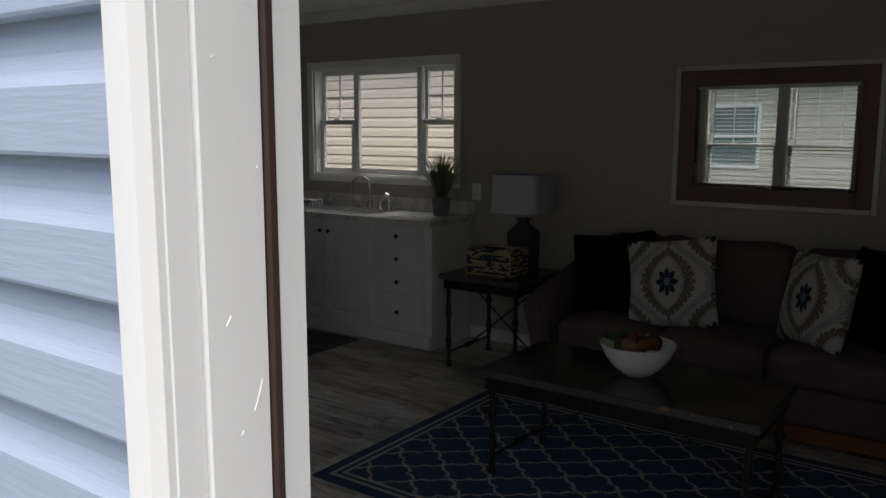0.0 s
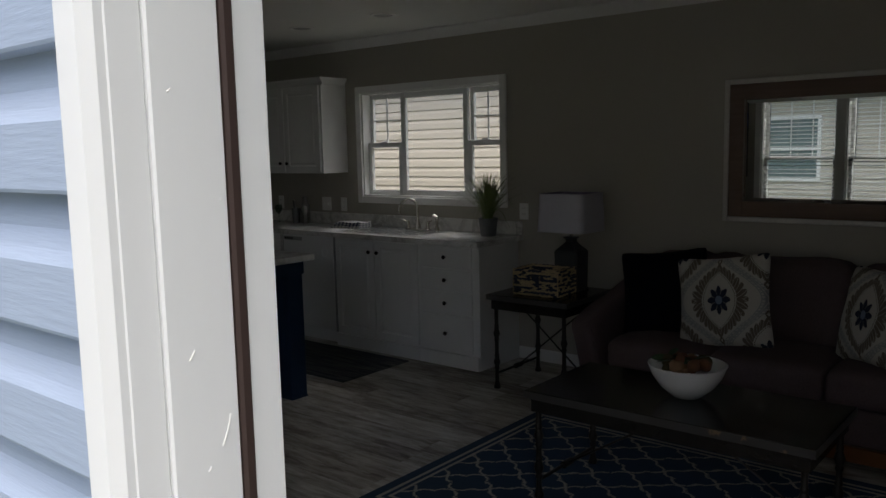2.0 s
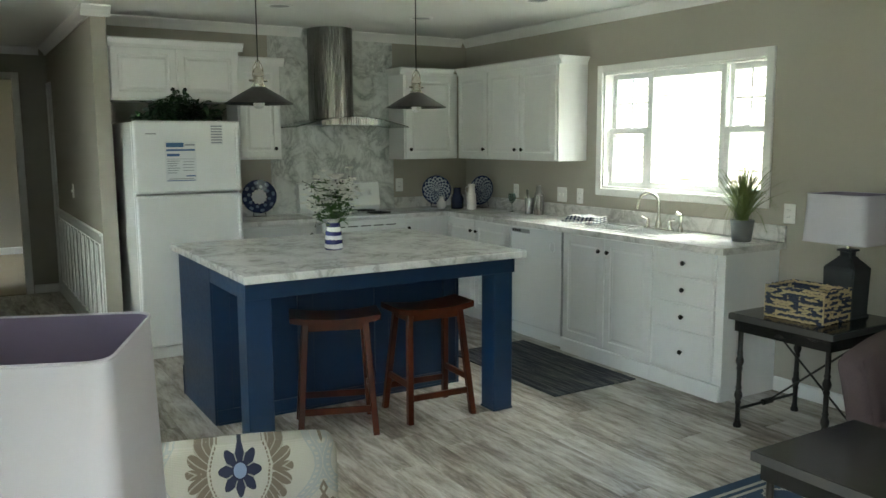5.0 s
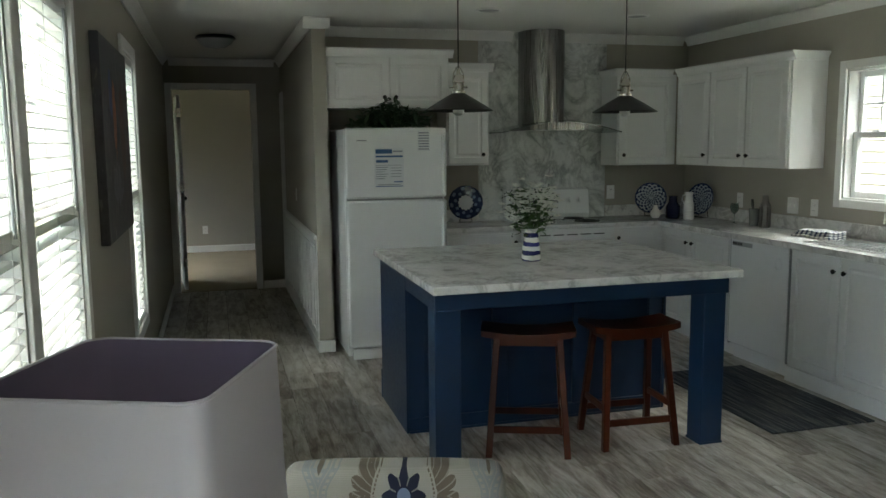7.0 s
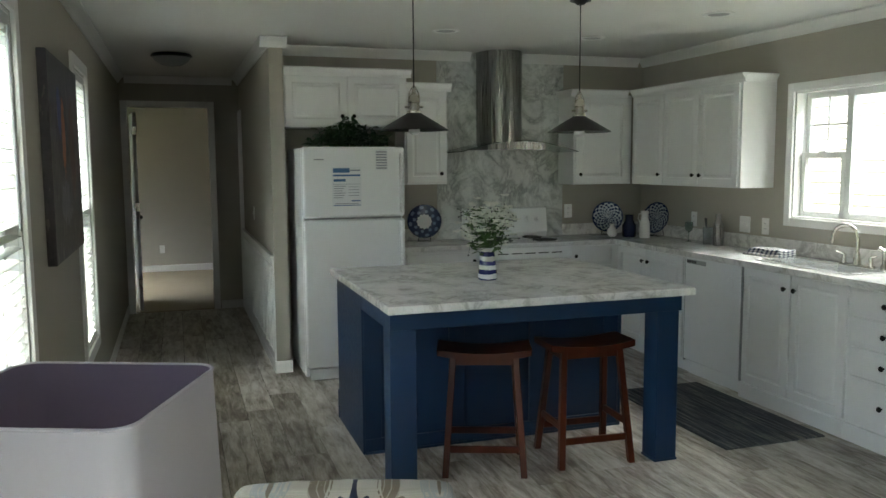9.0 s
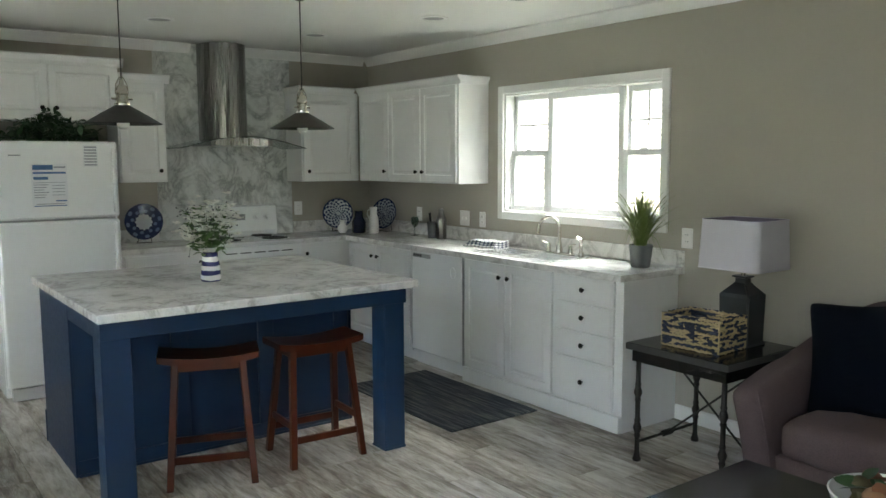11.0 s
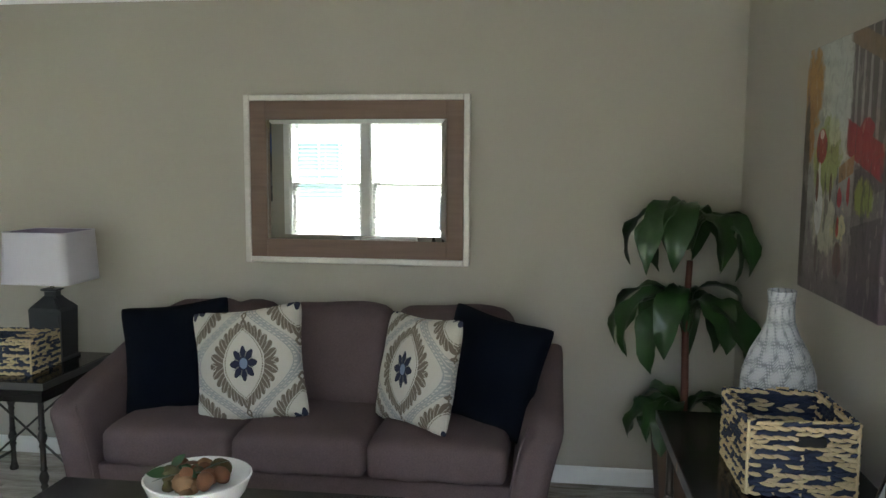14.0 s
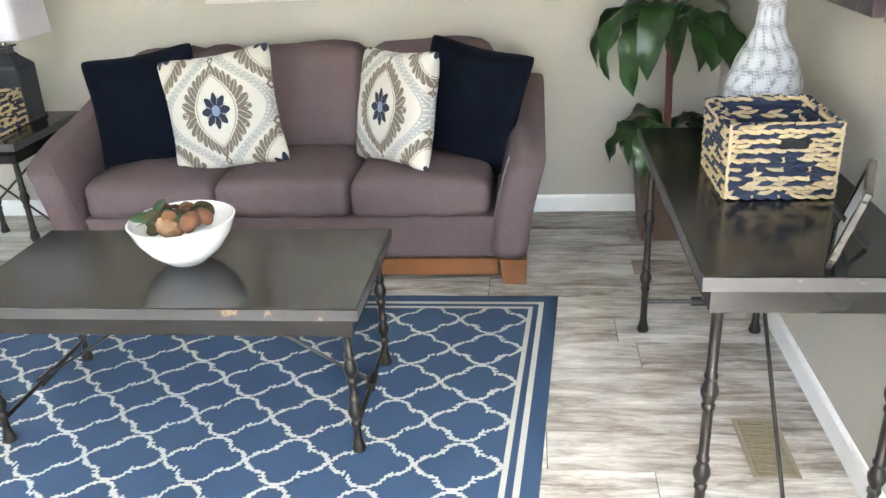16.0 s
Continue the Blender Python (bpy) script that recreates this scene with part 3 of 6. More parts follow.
casing("trim_window_kitchen", "x", *WIN, WB, -1, 0.056, 0.02, True, "white flat casing of the kitchen window")
casing("trim_window_front", "x", FW1[0], FW2[1], FW1[2], FW1[3], WF, 1, 0.07, 0.018, True, "white casing of the paired front windows")
casing("trim_window_narrow", "x", *FW3, WF, 1, 0.07, 0.018, True, "white casing of the narrow front window")
setting("trim_mullion_front", boxes((FW1[1], WF, FW1[2], FW2[0], WF + 0.016, FW1[3]), bevel=0.003), "trim", "white post between the front windows")
casing("trim_hall_door", "y", 0.476, 1.27, 0, 2.14, HALL_E, 1, 0.065, 0.018, False, "white casing of the bedroom door")
casing("trim_hall_side_door", "x", -9.32, -9.12, 0, 2.05, HALL_R, -1, 0.055, 0.018, False, "white casing of a door off the hall")
casing("trim_entrance_inside", "x", DOOR[0] - 0.021, 0.471, 0, DOOR[3] + 0.021, WF, 1, 0.03, 0.005, False, "white casing inside the entrance")


# ---- windows ----
def sash(parent, x0, x1, z0, z1, y, fr=0.035, grid=None, dep=0.03):
    w = part("window_frame", boxes((x0, y, z0, x0 + fr, y + dep, z1), (x1 - fr, y, z0, x1, y + dep, z1), (x0 + fr, y, z0, x1 - fr, y + dep, z0 + fr), (x0 + fr, y, z1 - fr, x1 - fr, y + dep, z1), bevel=0.003), "vinyl", parent)
    p = part("pane", boxes((x0 + fr, y + dep * 0.45, z0 + fr, x1 - fr, y + dep * 0.45 + 0.004, z1 - fr)), "glass", parent)
    p.visible_shadow = False
    if grid:
        nx, nz = grid
        for i in range(1, nx):
            x = x0 + fr + (x1 - x0 - 2 * fr) * i / nx
            part("glazing_bar", boxes((x - 0.006, y + 0.004, z0 + fr, x + 0.006, y + 0.012, z1 - fr)), "vinyl", parent)
        for i in range(1, nz):
            z = z0 + fr + (z1 - z0 - 2 * fr) * i / nz
            part("glazing_bar", boxes((x0 + fr, y + 0.0045, z - 0.006, x1 - fr, y + 0.0115, z + 0.006)), "vinyl", parent)
    return w


win = tagged(new("window_1"), "white vinyl triple window over the sink, side sashes hung", "", "", "structure")
yo = WB + 0.055
part("window_lining", boxes((WIN[0], WB + 0.001, WIN[2], WIN[0] + 0.012, WB + 0.128, WIN[3]), (WIN[1] - 0.012, WB + 0.001, WIN[2], WIN[1], WB + 0.128, WIN[3]),
                            (WIN[0] + 0.012, WB + 0.001, WIN[2], WIN[1] - 0.012, WB + 0.128, WIN[2] + 0.012), (WIN[0] + 0.012, WB + 0.001, WIN[3] - 0.012, WIN[1] - 0.012, WB + 0.128, WIN[3])), "trim", win)
L, R_, B_, T_ = WIN[0] + 0.012, WIN[1] - 0.012, WIN[2] + 0.012, WIN[3] - 0.012
midz = 1.585
for a, b in ((L, L + 0.385), (R_ - 0.335, R_)):
    sash(win, a, b, B_, midz + 0.02, yo, 0.04)
    sash(win, a, b, midz - 0.015, T_, yo + 0.032, 0.038, (2, 2))
    part("sash_lock", boxes(((a + b) / 2 - 0.03, yo - 0.008, midz + 0.02, (a + b) / 2 + 0.03, yo + 0.02, midz + 0.032), bevel=0.003), "vinyl", win)
sash(win, L + 0.385, R_ - 0.335, B_, T_, yo, 0.045)


def front_window(name, x0, x1, z0, z1, label):
    w = tagged(new(name), label, "", "", "structure")
    y = WF - 0.100
    part("window_lining", boxes((x0, WF - 0.086, z0, x0 + 0.012, WF - 0.001, z1), (x1 - 0.012, WF - 0.086, z0, x1, WF - 0.001, z1), (x0 + 0.012, WF - 0.086, z0, x1 - 0.012, WF - 0.001, z0 + 0.012), (x0 + 0.012, WF - 0.086, z1 - 0.012, x1 - 0.012, WF - 0.001, z1)), "trim", w)
    zm = (z0 + z1) / 2
    sash(w, x0 + 0.012, x1 - 0.012, z0 + 0.012, zm + 0.02, y + 0.016, 0.04)
    sash(w, x0 + 0.012, x1 - 0.012, zm - 0.02, z1 - 0.012, y - 0.016, 0.04, (3, 2))
    # blind: head rail, slats, cords, wand, bottom rail
    b = tagged(new(name.replace("window", "window_blind")), "white slatted blind, open, in a front window", "blind", "front blinds")
    yb = WF - 0.026
    part("headrail", boxes((x0 + 0.016, yb - 0.024, z1 - 0.062, x1 - 0.016, yb + 0.026, z1 - 0.014), bevel=0.003), "blind", b)
    n = int((z1 - z0 - 0.12) / 0.043)
    bm = bmesh.new()
    prism(bm, [(-0.0245, 0.0010), (-0.009, 0.0020), (0.009, -0.0002), (0.0245, -0.0048), (0.0247, -0.0024), (0.009, 0.0024), (-0.009, 0.0046), (-0.0243, 0.0034)], "x", x0 + 0.018, x1 - 0.018)
    me = mesh_of(bm, "blind")
    for k in range(n):
        s = new("slat", me)
        s.parent = b
        s.location = (0, yb, z1 - 0.085 - 0.043 * k)
    part("bottom_rail", boxes((x0 + 0.018, yb - 0.022, z0 + 0.016, x1 - 0.018, yb + 0.022, z0 + 0.034), bevel=0.003), "blind", b)
    for f in (0.12, 0.5, 0.88):
        x = x0 + (x1 - x0) * f
        part("cord", tube(bmesh.new(), [(x, yb + 0.026, z0 + 0.03), (x, yb + 0.026, z1 - 0.05)], 0.0012, 5), "blind", b)
    part("wand", tube(bmesh.new(), [(x0 + 0.10, yb + 0.034, z1 - 0.06), (x0 + 0.10, yb + 0.036, z1 - 0.75)], 0.005, 6), "greyplastic", b)
    return w


front_window("window_2", *FW1, "white double-hung front window behind a blind")
front_window("window_3", *FW2, "white double-hung front window behind a blind")
front_window("window_4", *FW3, "narrow white front window behind a blind")

# ---- entrance ----
xo = DOOR[0]
YO = WF - 0.094
jamb = setting("trim_entrance_jamb", boxes((xo - 0.02, 0.318, 0, xo, 0.3695, DOOR[3]), (xo - 0.02, YO - 0.012, 0, xo - 0.003, 0.318, DOOR[3]), (xo - 0.02, 0.3795, 0, xo, WF + 0.006, DOOR[3]), (xo - 0.02, 0.3695, 0, xo - 0.006, 0.3795, DOOR[3]),
                                           (DOOR[1], YO, 0, DOOR[1] + 0.02, WF, DOOR[3]), (xo - 0.02, YO, DOOR[3], DOOR[1] + 0.02, WF, DOOR[3] + 0.02), bevel=0.0015), "doorpaint", "white painted entrance jamb with scuffs")
part("weatherstrip", boxes((xo - 0.006, 0.3697, 0.01, xo + 0.003, 0.3793, DOOR[3] - 0.001), bevel=0.002), "weather", jamb, "dark brown weatherstrip")
rng = random.Random(4)
for y, z, a, b in ((0.338, 1.431, 0.004, 0.006), (0.362, 1.383, 0.007, 0.020), (0.332, 1.594, 0.002, 0.002), (0.364, 1.526, 0.001, 0.002), (0.345, 1.352, 0.002, 0.003)):
    part("scuff", tube(bmesh.new(), [(xo + 0.0003, y, z), (xo + 0.0003, y - a * 0.4, z - b * 0.5), (xo + 0.0003, y - a, z - b)], 0.0006, 5), "outlet", jamb)
bm = bmesh.new()
for s, x in ((-1, xo - 0.02), (1, DOOR[1] + 0.02)):
    prism(bm, [(x - s * 0.016, YO), (x - s * 0.016, YO - 0.017), (x - s * 0.010, YO - 0.025), (x + s * 0.002, YO - 0.027), (x + s * 0.006, YO - 0.024), (x + s * 0.014, YO - 0.025), (x + s * 0.015, YO - 0.02), (x + s * 0.015, YO)], "z", 0, DOOR[3] + 0.07)
prism(bm, [(YO, DOOR[3] + 0.02), (YO - 0.028, DOOR[3] + 0.02), (YO - 0.022, DOOR[3] + 0.07), (YO, DOOR[3] + 0.07)], "x", xo - 0.02, DOOR[1] + 0.02)
setting("trim_entrance_outside", bm, "doorpaint", "white moulded trim round the entrance")
setting("threshold", boxes((DOOR[0] - 0.02, YO - 0.03, -0.02, DOOR[1] + 0.02, WF + 0.01, 0.012), bevel=0.005), "greyplastic", "grey metal threshold")

# ---- kitchen cabinets: front at y = 0 facing -y, width along x ----
def panel_door(parent, x0, x1, z0, z1, y=0.0, knob=None, name="door", raised=True):
    """A framed door or drawer front, 18 mm thick, standing before y."""
    t, s = 0.018, 0.052
    bm = bmesh.new()
    if raised and x1 - x0 > 0.2 and z1 - z0 > 0.2:
        steps = [(0, 0), (0, t - 0.002), (0.002, t), (s - 0.003, t), (s + 0.002, 0.009), (s + 0.015, 0.009), (s + 0.027, 0.015)]
    else:
        steps = [(0, 0), (0, t - 0.003), (0.003, t), (0.013, t), (0.016, t + 0.003)]
    rings = [[bm.verts.new(q) for q in ((x0 + i, y - o, z0 + i), (x1 - i, y - o, z0 + i), (x1 - i, y - o, z1 - i), (x0 + i, y - o, z1 - i))] for i, o in steps]
    for r0, r1 in zip(rings, rings[1:]):
        for i in range(4):
            bm.faces.new((r0[i], r0[(i + 1) % 4], r1[(i + 1) % 4], r1[i]))
    bm.faces.new(rings[0])
    bm.faces.new(rings[-1])
    d = part(name, bm, "cabinet", parent)
    if knob:
        kb = lathe(bmesh.new(), [(0.005, 0.0), (0.005, 0.010), (0.008, 0.013), (0.0145, 0.017), (0.0155, 0.022), (0.012, 0.027), (0.004, 0.029)], 14)
        part("knob", kb, "black", d, "black metal knob", True, pose(knob[0], y - t - (0.003 if not raised else 0), knob[1], 90, 0, 0))
    return d


def unit(name, at, w, d, z0, z1, turn, label, group, foot=0.0):
    t = thing(name, at, label, "cabinet", group, turn)
    bm = boxes((0, 0, z0 + foot, w, d, z1))
    if foot:
        box(bm, 0.0, 0.05, z0, w, d, z0 + foot)
    part("body", bm, "cabinet", t)
    return t


YB = 4.435
CZ = 0.875
u = unit("base_cabinet", (-6.37, YB, 0), 0.92, WB - YB - 0.004, 0, CZ, 0, "white corner base cabinet with two panelled doors", "base cabinets", 0.09)
panel_door(u, 0.0, 0.42, 0.11, 0.855, knob=(0.385, 0.77))
panel_door(u, 0.43, 0.91, 0.11, 0.855, knob=(0.465, 0.77))
u = unit("sink_cabinet", (-4.798, YB, 0), 0.878, WB - YB - 0.004, 0, CZ, 0, "white sink base cabinet with two panelled doors", "base cabinets")
panel_door(u, 0.01, 0.430, 0.112, 0.862, knob=(0.393, 0.775))
panel_door(u, 0.440, 0.868, 0.112, 0.862, knob=(0.477, 0.775))
part("plinth", boxes((0, -0.028, 0.001, 0.876, 0, 0.098), bevel=0.003), "cabinet", u)
u = unit("drawer_cabinet", (-3.918, YB, 0), 0.538, WB - YB - 0.004, 0, CZ, 0, "white four-drawer cabinet at the counter's end", "base cabinets")
for a, b in ((0.715, 0.862), (0.548, 0.702), (0.385, 0.535), (0.112, 0.372)):
    panel_door(u, 0.028, 0.482, a, b, knob=(0.257, (a + b) / 2), name="drawer", raised=False)
part("plinth", boxes((-0.003, -0.028, 0.001, 0.541, 0, 0.098), bevel=0.003), "cabinet", u)
part("end_panel", boxes((0.5385, -0.002, 0.0, 0.5425, 0.474, CZ)), "cabinet", u)

# range-wall base units face +x
XB = -6.37
u = unit("base_cabinet", (XB, 3.945, 0), 0.485, -WK + XB - 0.004, 0, CZ, 90, "white base cabinet beside the range, one drawer", "base cabinets", 0.09)
panel_door(u, 0.01, 0.40, 0.715, 0.855, knob=(0.06, 0.785), raised=False, name="drawer")
panel_door(u, 0.01, 0.40, 0.11, 0.70, knob=(0.06, 0.62))
u = unit("base_cabinet", (XB, 2.56, 0), 0.615, -WK + XB - 0.004, 0, CZ, 90, "white base cabinet between refrigerator and range", "base cabinets", 0.09)
panel_door(u, 0.02, 0.595, 0.715, 0.855, knob=(0.56, 0.785), raised=False, name="drawer")
panel_door(u, 0.02, 0.595, 0.11, 0.70, knob=(0.55, 0.62))


def upper_crown(u, w, z, d, ends, left=True, right=True):
    o = 0.035
    bm = bmesh.new()
    a, b = (-o if left else 0), (w + o if right else w)
    prism(bm, [(0.0, z - 0.02), (-0.010, z - 0.02), (-0.014, z), (-o, z + 0.03), (-o, z + 0.042), (0.0, z + 0.042)], "x", a if left else 0, b if right else w)
    if left:
        prism(bm, [(0, z - 0.018), (-0.012, z), (-o + 0.002, z + 0.03), (-o + 0.002, z + 0.041), (0, z + 0.041)], "y", 0.0, d)
    if right:
        prism(bm, [(w, z - 0.018), (w + 0.012, z), (w + o - 0.002, z + 0.03), (w + o - 0.002, z + 0.041), (w, z + 0.041)], "y", 0.0, d)
    part("crown", bm, "cabinet", u)


ZU, ZT = 1.362, 2.108
u = unit("wall_cabinet", (-6.53, 4.632, 0), 1.405, WB - 4.632 - 0.003, ZU, ZT, 0, "white wall cabinet with three panelled doors beside the window", "wall cabinets")
for a, b, k in ((0.03, 0.478, 0.44), (0.492, 0.930, 0.895), (0.944, 1.385, 0.982)):
    panel_door(u, a, b, ZU + 0.012, ZT - 0.025, knob=(k, ZU + 0.085))
upper_crown(u, 1.405, ZT, 0.27, 0, left=False)
u = unit("wall_cabinet", (-6.55, 4.085, 0), 0.543, -WK - 6.55 - 0.003, ZU, ZT, 90, "white single-door wall cabinet in the corner", "wall cabinets")
panel_door(u, 0.012, 0.505, ZU + 0.012, ZT - 0.025, knob=(0.05, ZU + 0.085))
upper_crown(u, 0.50, ZT, 0.28, 0, right=False)
u = unit("wall_cabinet", (-6.55, 2.625, 0), 0.345, -WK - 6.55 - 0.003, ZU + 0.02, ZT + 0.02, 90, "white narrow wall cabinet beside the hood panel", "wall cabinets")
panel_door(u, 0.012, 0.333, ZU + 0.034, ZT - 0.005, knob=(0.29, ZU + 0.105))
upper_crown(u, 0.345, ZT + 0.02, 0.28, 0, left=False)
u = unit("wall_cabinet", (-6.47, 1.692, 0), 0.928, -WK - 6.47 - 0.003, 1.82, 2.215, 90, "white two-door cabinet above the refrigerator", "wall cabinets")
panel_door(u, 0.012, 0.462, 1.832, 2.19, knob=(0.425, 1.90))
panel_door(u, 0.472, 0.916, 1.832, 2.19, knob=(0.512, 1.90))
upper_crown(u, 0.928, 2.215, 0.36, 0, left=False)

# worktops with their upstands, real sink cut-out left in the long one
SX0, SX1, SY0, SY1 = -4.72, -3.97, 4.455, 4.80
bm = bmesh.new()
YF = 4.356
for r in ((-6.31, YF, SX0, WB - 0.002), (SX1, YF, -3.335, WB - 0.002), (SX0, YF, SX1, SY0), (SX0, SY1, SX1, WB - 0.002)):
    box(bm, r[0], r[1], 0.876, r[2], r[3], 0.914)
box(bm, WK + 0.002, 3.945, 0.876, -6.31, WB - 0.002, 0.914)
top = solid("countertop", bm, "marble", "marble-look laminate worktop along the window wall", "countertop")
part("upstand", boxes((WK + 0.02, WB - 0.02, 0.9145, -3.335, WB - 0.002, 1.012), (WK + 0.002, 4.128, 0.9145, WK + 0.02, WB - 0.002, 1.012), bevel=0.003), "marble", top)
top = solid("countertop", boxes((WK + 0.002, 2.545, 0.876, -6.31, 3.185, 0.914), bevel=0.004), "marble", "short marble-look worktop beside the refrigerator", "countertop")
part("upstand", boxes((WK + 0.002, 2.545, 0.9145, WK + 0.02, 2.975, 1.012), bevel=0.003), "marble", top)
setting("wall_panel_marble", boxes((WK + 0.001, 2.98, 0.88, WK + 0.007, 4.126, CEIL - 0.004)), "marblewall", "marble-look wall panel behind hood and range")

# sink with two bowls
s = thing("sink", (SX0, SY0, 0.914), "stainless double-bowl sink set in the worktop", "sink")
w, d = SX1 - SX0, SY1 - SY0
bm = bmesh.new()
for a, b in ((0.03, 0.36), (0.395, w - 0.03)):
    lo, hi = 0.03, d - 0.07
    ring = lambda i, z: [bm.verts.new(p) for p in ((a + i, lo + i, z), (b - i, lo + i, z), (b - i, hi - i, z), (a + i, hi - i, z))]
    r0, r1 = ring(0, 0.004), ring(0.02, -0.16)
    for i in range(4):
        bm.faces.new((r0[i], r0[(i + 1) % 4], r1[(i + 1) % 4], r1[i]))
    bm.faces.new(r1)
part("bowls", bm, "sink", s)
part("rim", boxes((-0.012, -0.012, 0.001, 0.03, d + 0.012, 0.006), (w - 0.03, -0.012, 0.001, w + 0.012, d + 0.012, 0.006), (0.03, -0.012, 0.001, w - 0.03, 0.03, 0.006), (0.03, d - 0.07, 0.001, w - 0.03, d + 0.012, 0.006), (0.36, 0.03, 0.001, 0.395, d - 0.07, 0.006)), "sink", s)
f = thing("faucet", (-4.215, 4.765, 0.92), "chrome gooseneck faucet with two levers", "faucet")
part("deck_plate", boxes((-0.12, -0.024, 0, 0.12, 0.024, 0.014), bevel=0.006), "chrome", f, "", True)
arc = [(0, 0, 0.01), (0, 0, 0.17)] + [(-0.0 - 0.062 * (1 - math.cos(a)), -0.035 * (1 - math.cos(a)), 0.17 + 0.075 * math.sin(a)) for a in [math.pi * k / 10 for k in range(1, 11)]] + [(-0.125, -0.072, 0.135)]
part("spout", tube(bmesh.new(), arc, 0.011, 10), "chrome", f, "", True)
part("collar", lathe(bmesh.new(), [(0.024, 0), (0.022, 0.03), (0.014, 0.05), (0.016, 0.06), (0.012, 0.07)], 16, (0, 0, 0.012)), "chrome", f, "", True)
for sx in (-0.1, 0.1):
    part("lever", tube(tube(bmesh.new(), [(sx, 0, 0.012), (sx, 0, 0.065)], 0.016, 10, 0.011), [(sx, 0, 0.065), (sx * 1.5, -0.01, 0.078)], 0.007, 8, 0.005), "chrome", f, "", True)
sp = thing("sprayer", (-4.03, 4.775, 0.92), "chrome side sprayer beside the faucet", "sprayer")
part("stem", lathe(bmesh.new(), [(0.02, 0), (0.018, 0.02), (0.011, 0.035), (0.011, 0.08), (0.016, 0.1), (0.015, 0.115)], 12), "chrome", sp, "", True)
part("nozzle", tube(bmesh.new(), [(0, 0, 0.105), (-0.03, -0.01, 0.122)], 0.011, 8, 0.014), "chrome", sp, "", True)

# dishwasher
dw = thing("dishwasher", (-5.432, 4.42, 0), "white built-in dishwasher between base cabinets", "dishwasher")
part("body", boxes((0.004, 0.02, 0.09, 0.625, 0.49, 0.872)), "appliance", dw)
dd = part("door", boxes((0.008, -0.006, 0.112, 0.618, 0.02, 0.868), bevel=0.006), "appliance", dw, "", True)
part("control_strip", boxes((0.03, -0.009, 0.82, 0.25, -0.006, 0.85), bevel=0.001), "greyplastic", dd)
for k in range(4):
    part("vent_slot", boxes((0.035 + k * 0.028, -0.0115, 0.826, 0.055 + k * 0.028, -0.009, 0.845)), "blackline", dd)
lt = bmesh.new()
tube(lt, [(0.52 + 0.03 * math.cos(a), -0.008, 0.745 + 0.04 * math.sin(a)) for a in [2 * math.pi * k / 16 for k in range(17)]], 0.003, 6)
part("latch_ring", lt, "appliance", dd, "", True)
# grey strips laid in the reveal imitate the shade round the door
part("seal", boxes((0.0005, -0.0005, 0.10, 0.0075, 0.019, 0.871), (0.6185, -0.0005, 0.10, 0.6245, 0.019, 0.871), (0.0075, 0.0, 0.8685, 0.6185, 0.019, 0.872)), "greyplastic", dw, "grey strips standing in for shade in the door gap")
part("kick_plate", boxes((0.008, 0.045, 0.002, 0.618, 0.055, 0.108)), "appliance", dw)

# range
rg = thing("range", (-6.27, 3.19, 0), "white electric coil range with back panel", "range", "", 90)
part("body", boxes((0, 0.02, 0, 0.75, 0.555, 0.895), bevel=0.003), "appliance", rg)
dd = part("oven_door", boxes((0.01, -0.012, 0.18, 0.74, 0.02, 0.78), bevel=0.006), "appliance", rg)
part("oven_handle", tube(bmesh.new(), [(0.07, -0.012, 0.74), (0.07, -0.045, 0.745), (0.68, -0.045, 0.745), (0.68, -0.012, 0.74)], 0.01, 8), "appliance", dd, "", True)
part("drawer", boxes((0.01, -0.01, 0.03, 0.74, 0.02, 0.17), bevel=0.005), "appliance", rg)
part("vent_strip", boxes((0.01, -0.008, 0.79, 0.74, 0.02, 0.885), bevel=0.004), "appliance", rg)
for k in range(5):
    part("vent_slot", boxes((0.10 + k * 0.115, -0.0095, 0.832, 0.19 + k * 0.115, -0.0075, 0.84)), "blackline", rg)
part("cooktop", boxes((-0.004, -0.012, 0.896, 0.754, 0.50, 0.918), bevel=0.006), "appliance", rg, "", True)
for cx, cy, cr in ((0.19, 0.13, 0.085), (0.56, 0.13, 0.105), (0.19, 0.38, 0.105), (0.56, 0.38, 0.085)):
    bm = bmesh.new()
    lathe(bm, [(cr + 0.02, 0.0), (cr + 0.018, 0.004), (cr, 0.0015), (0.01, 0.001)], 24, (cx, cy, 0.9185), False)
    b = part("drip_pan", bm, "sink", rg, "", True)
    sp_ = [(cx + (0.018 + (cr - 0.018) * k / 70) * math.cos(k * 0.36), cy + (0.018 + (cr - 0.018) * k / 70) * math.sin(k * 0.36), 0.929) for k in range(71)]
    part("coil", tube(bmesh.new(), sp_, 0.0055, 6), "blackplastic", b, "", True)
bp = part("back_panel", prism(bmesh.new(), [(0.49, 0.918), (0.475, 0.96), (0.50, 1.16), (0.555, 1.17), (0.555, 0.918)], "x", 0.0, 0.75), "appliance", rg)
for k, x in enumerate((0.09, 0.18, 0.57, 0.66)):
    part("dial", lathe(bmesh.new(), [(0.03, 0), (0.028, 0.006), (0.018, 0.008), (0.016, 0.026), (0.012, 0.028)], 14), "appliance", bp, "", True, pose(x, 0.487, 1.075, 83, 0, 0))
part("clock_strip", boxes((0.28, 0.484, 1.05, 0.47, 0.49, 1.10)), "greyplastic", bp)

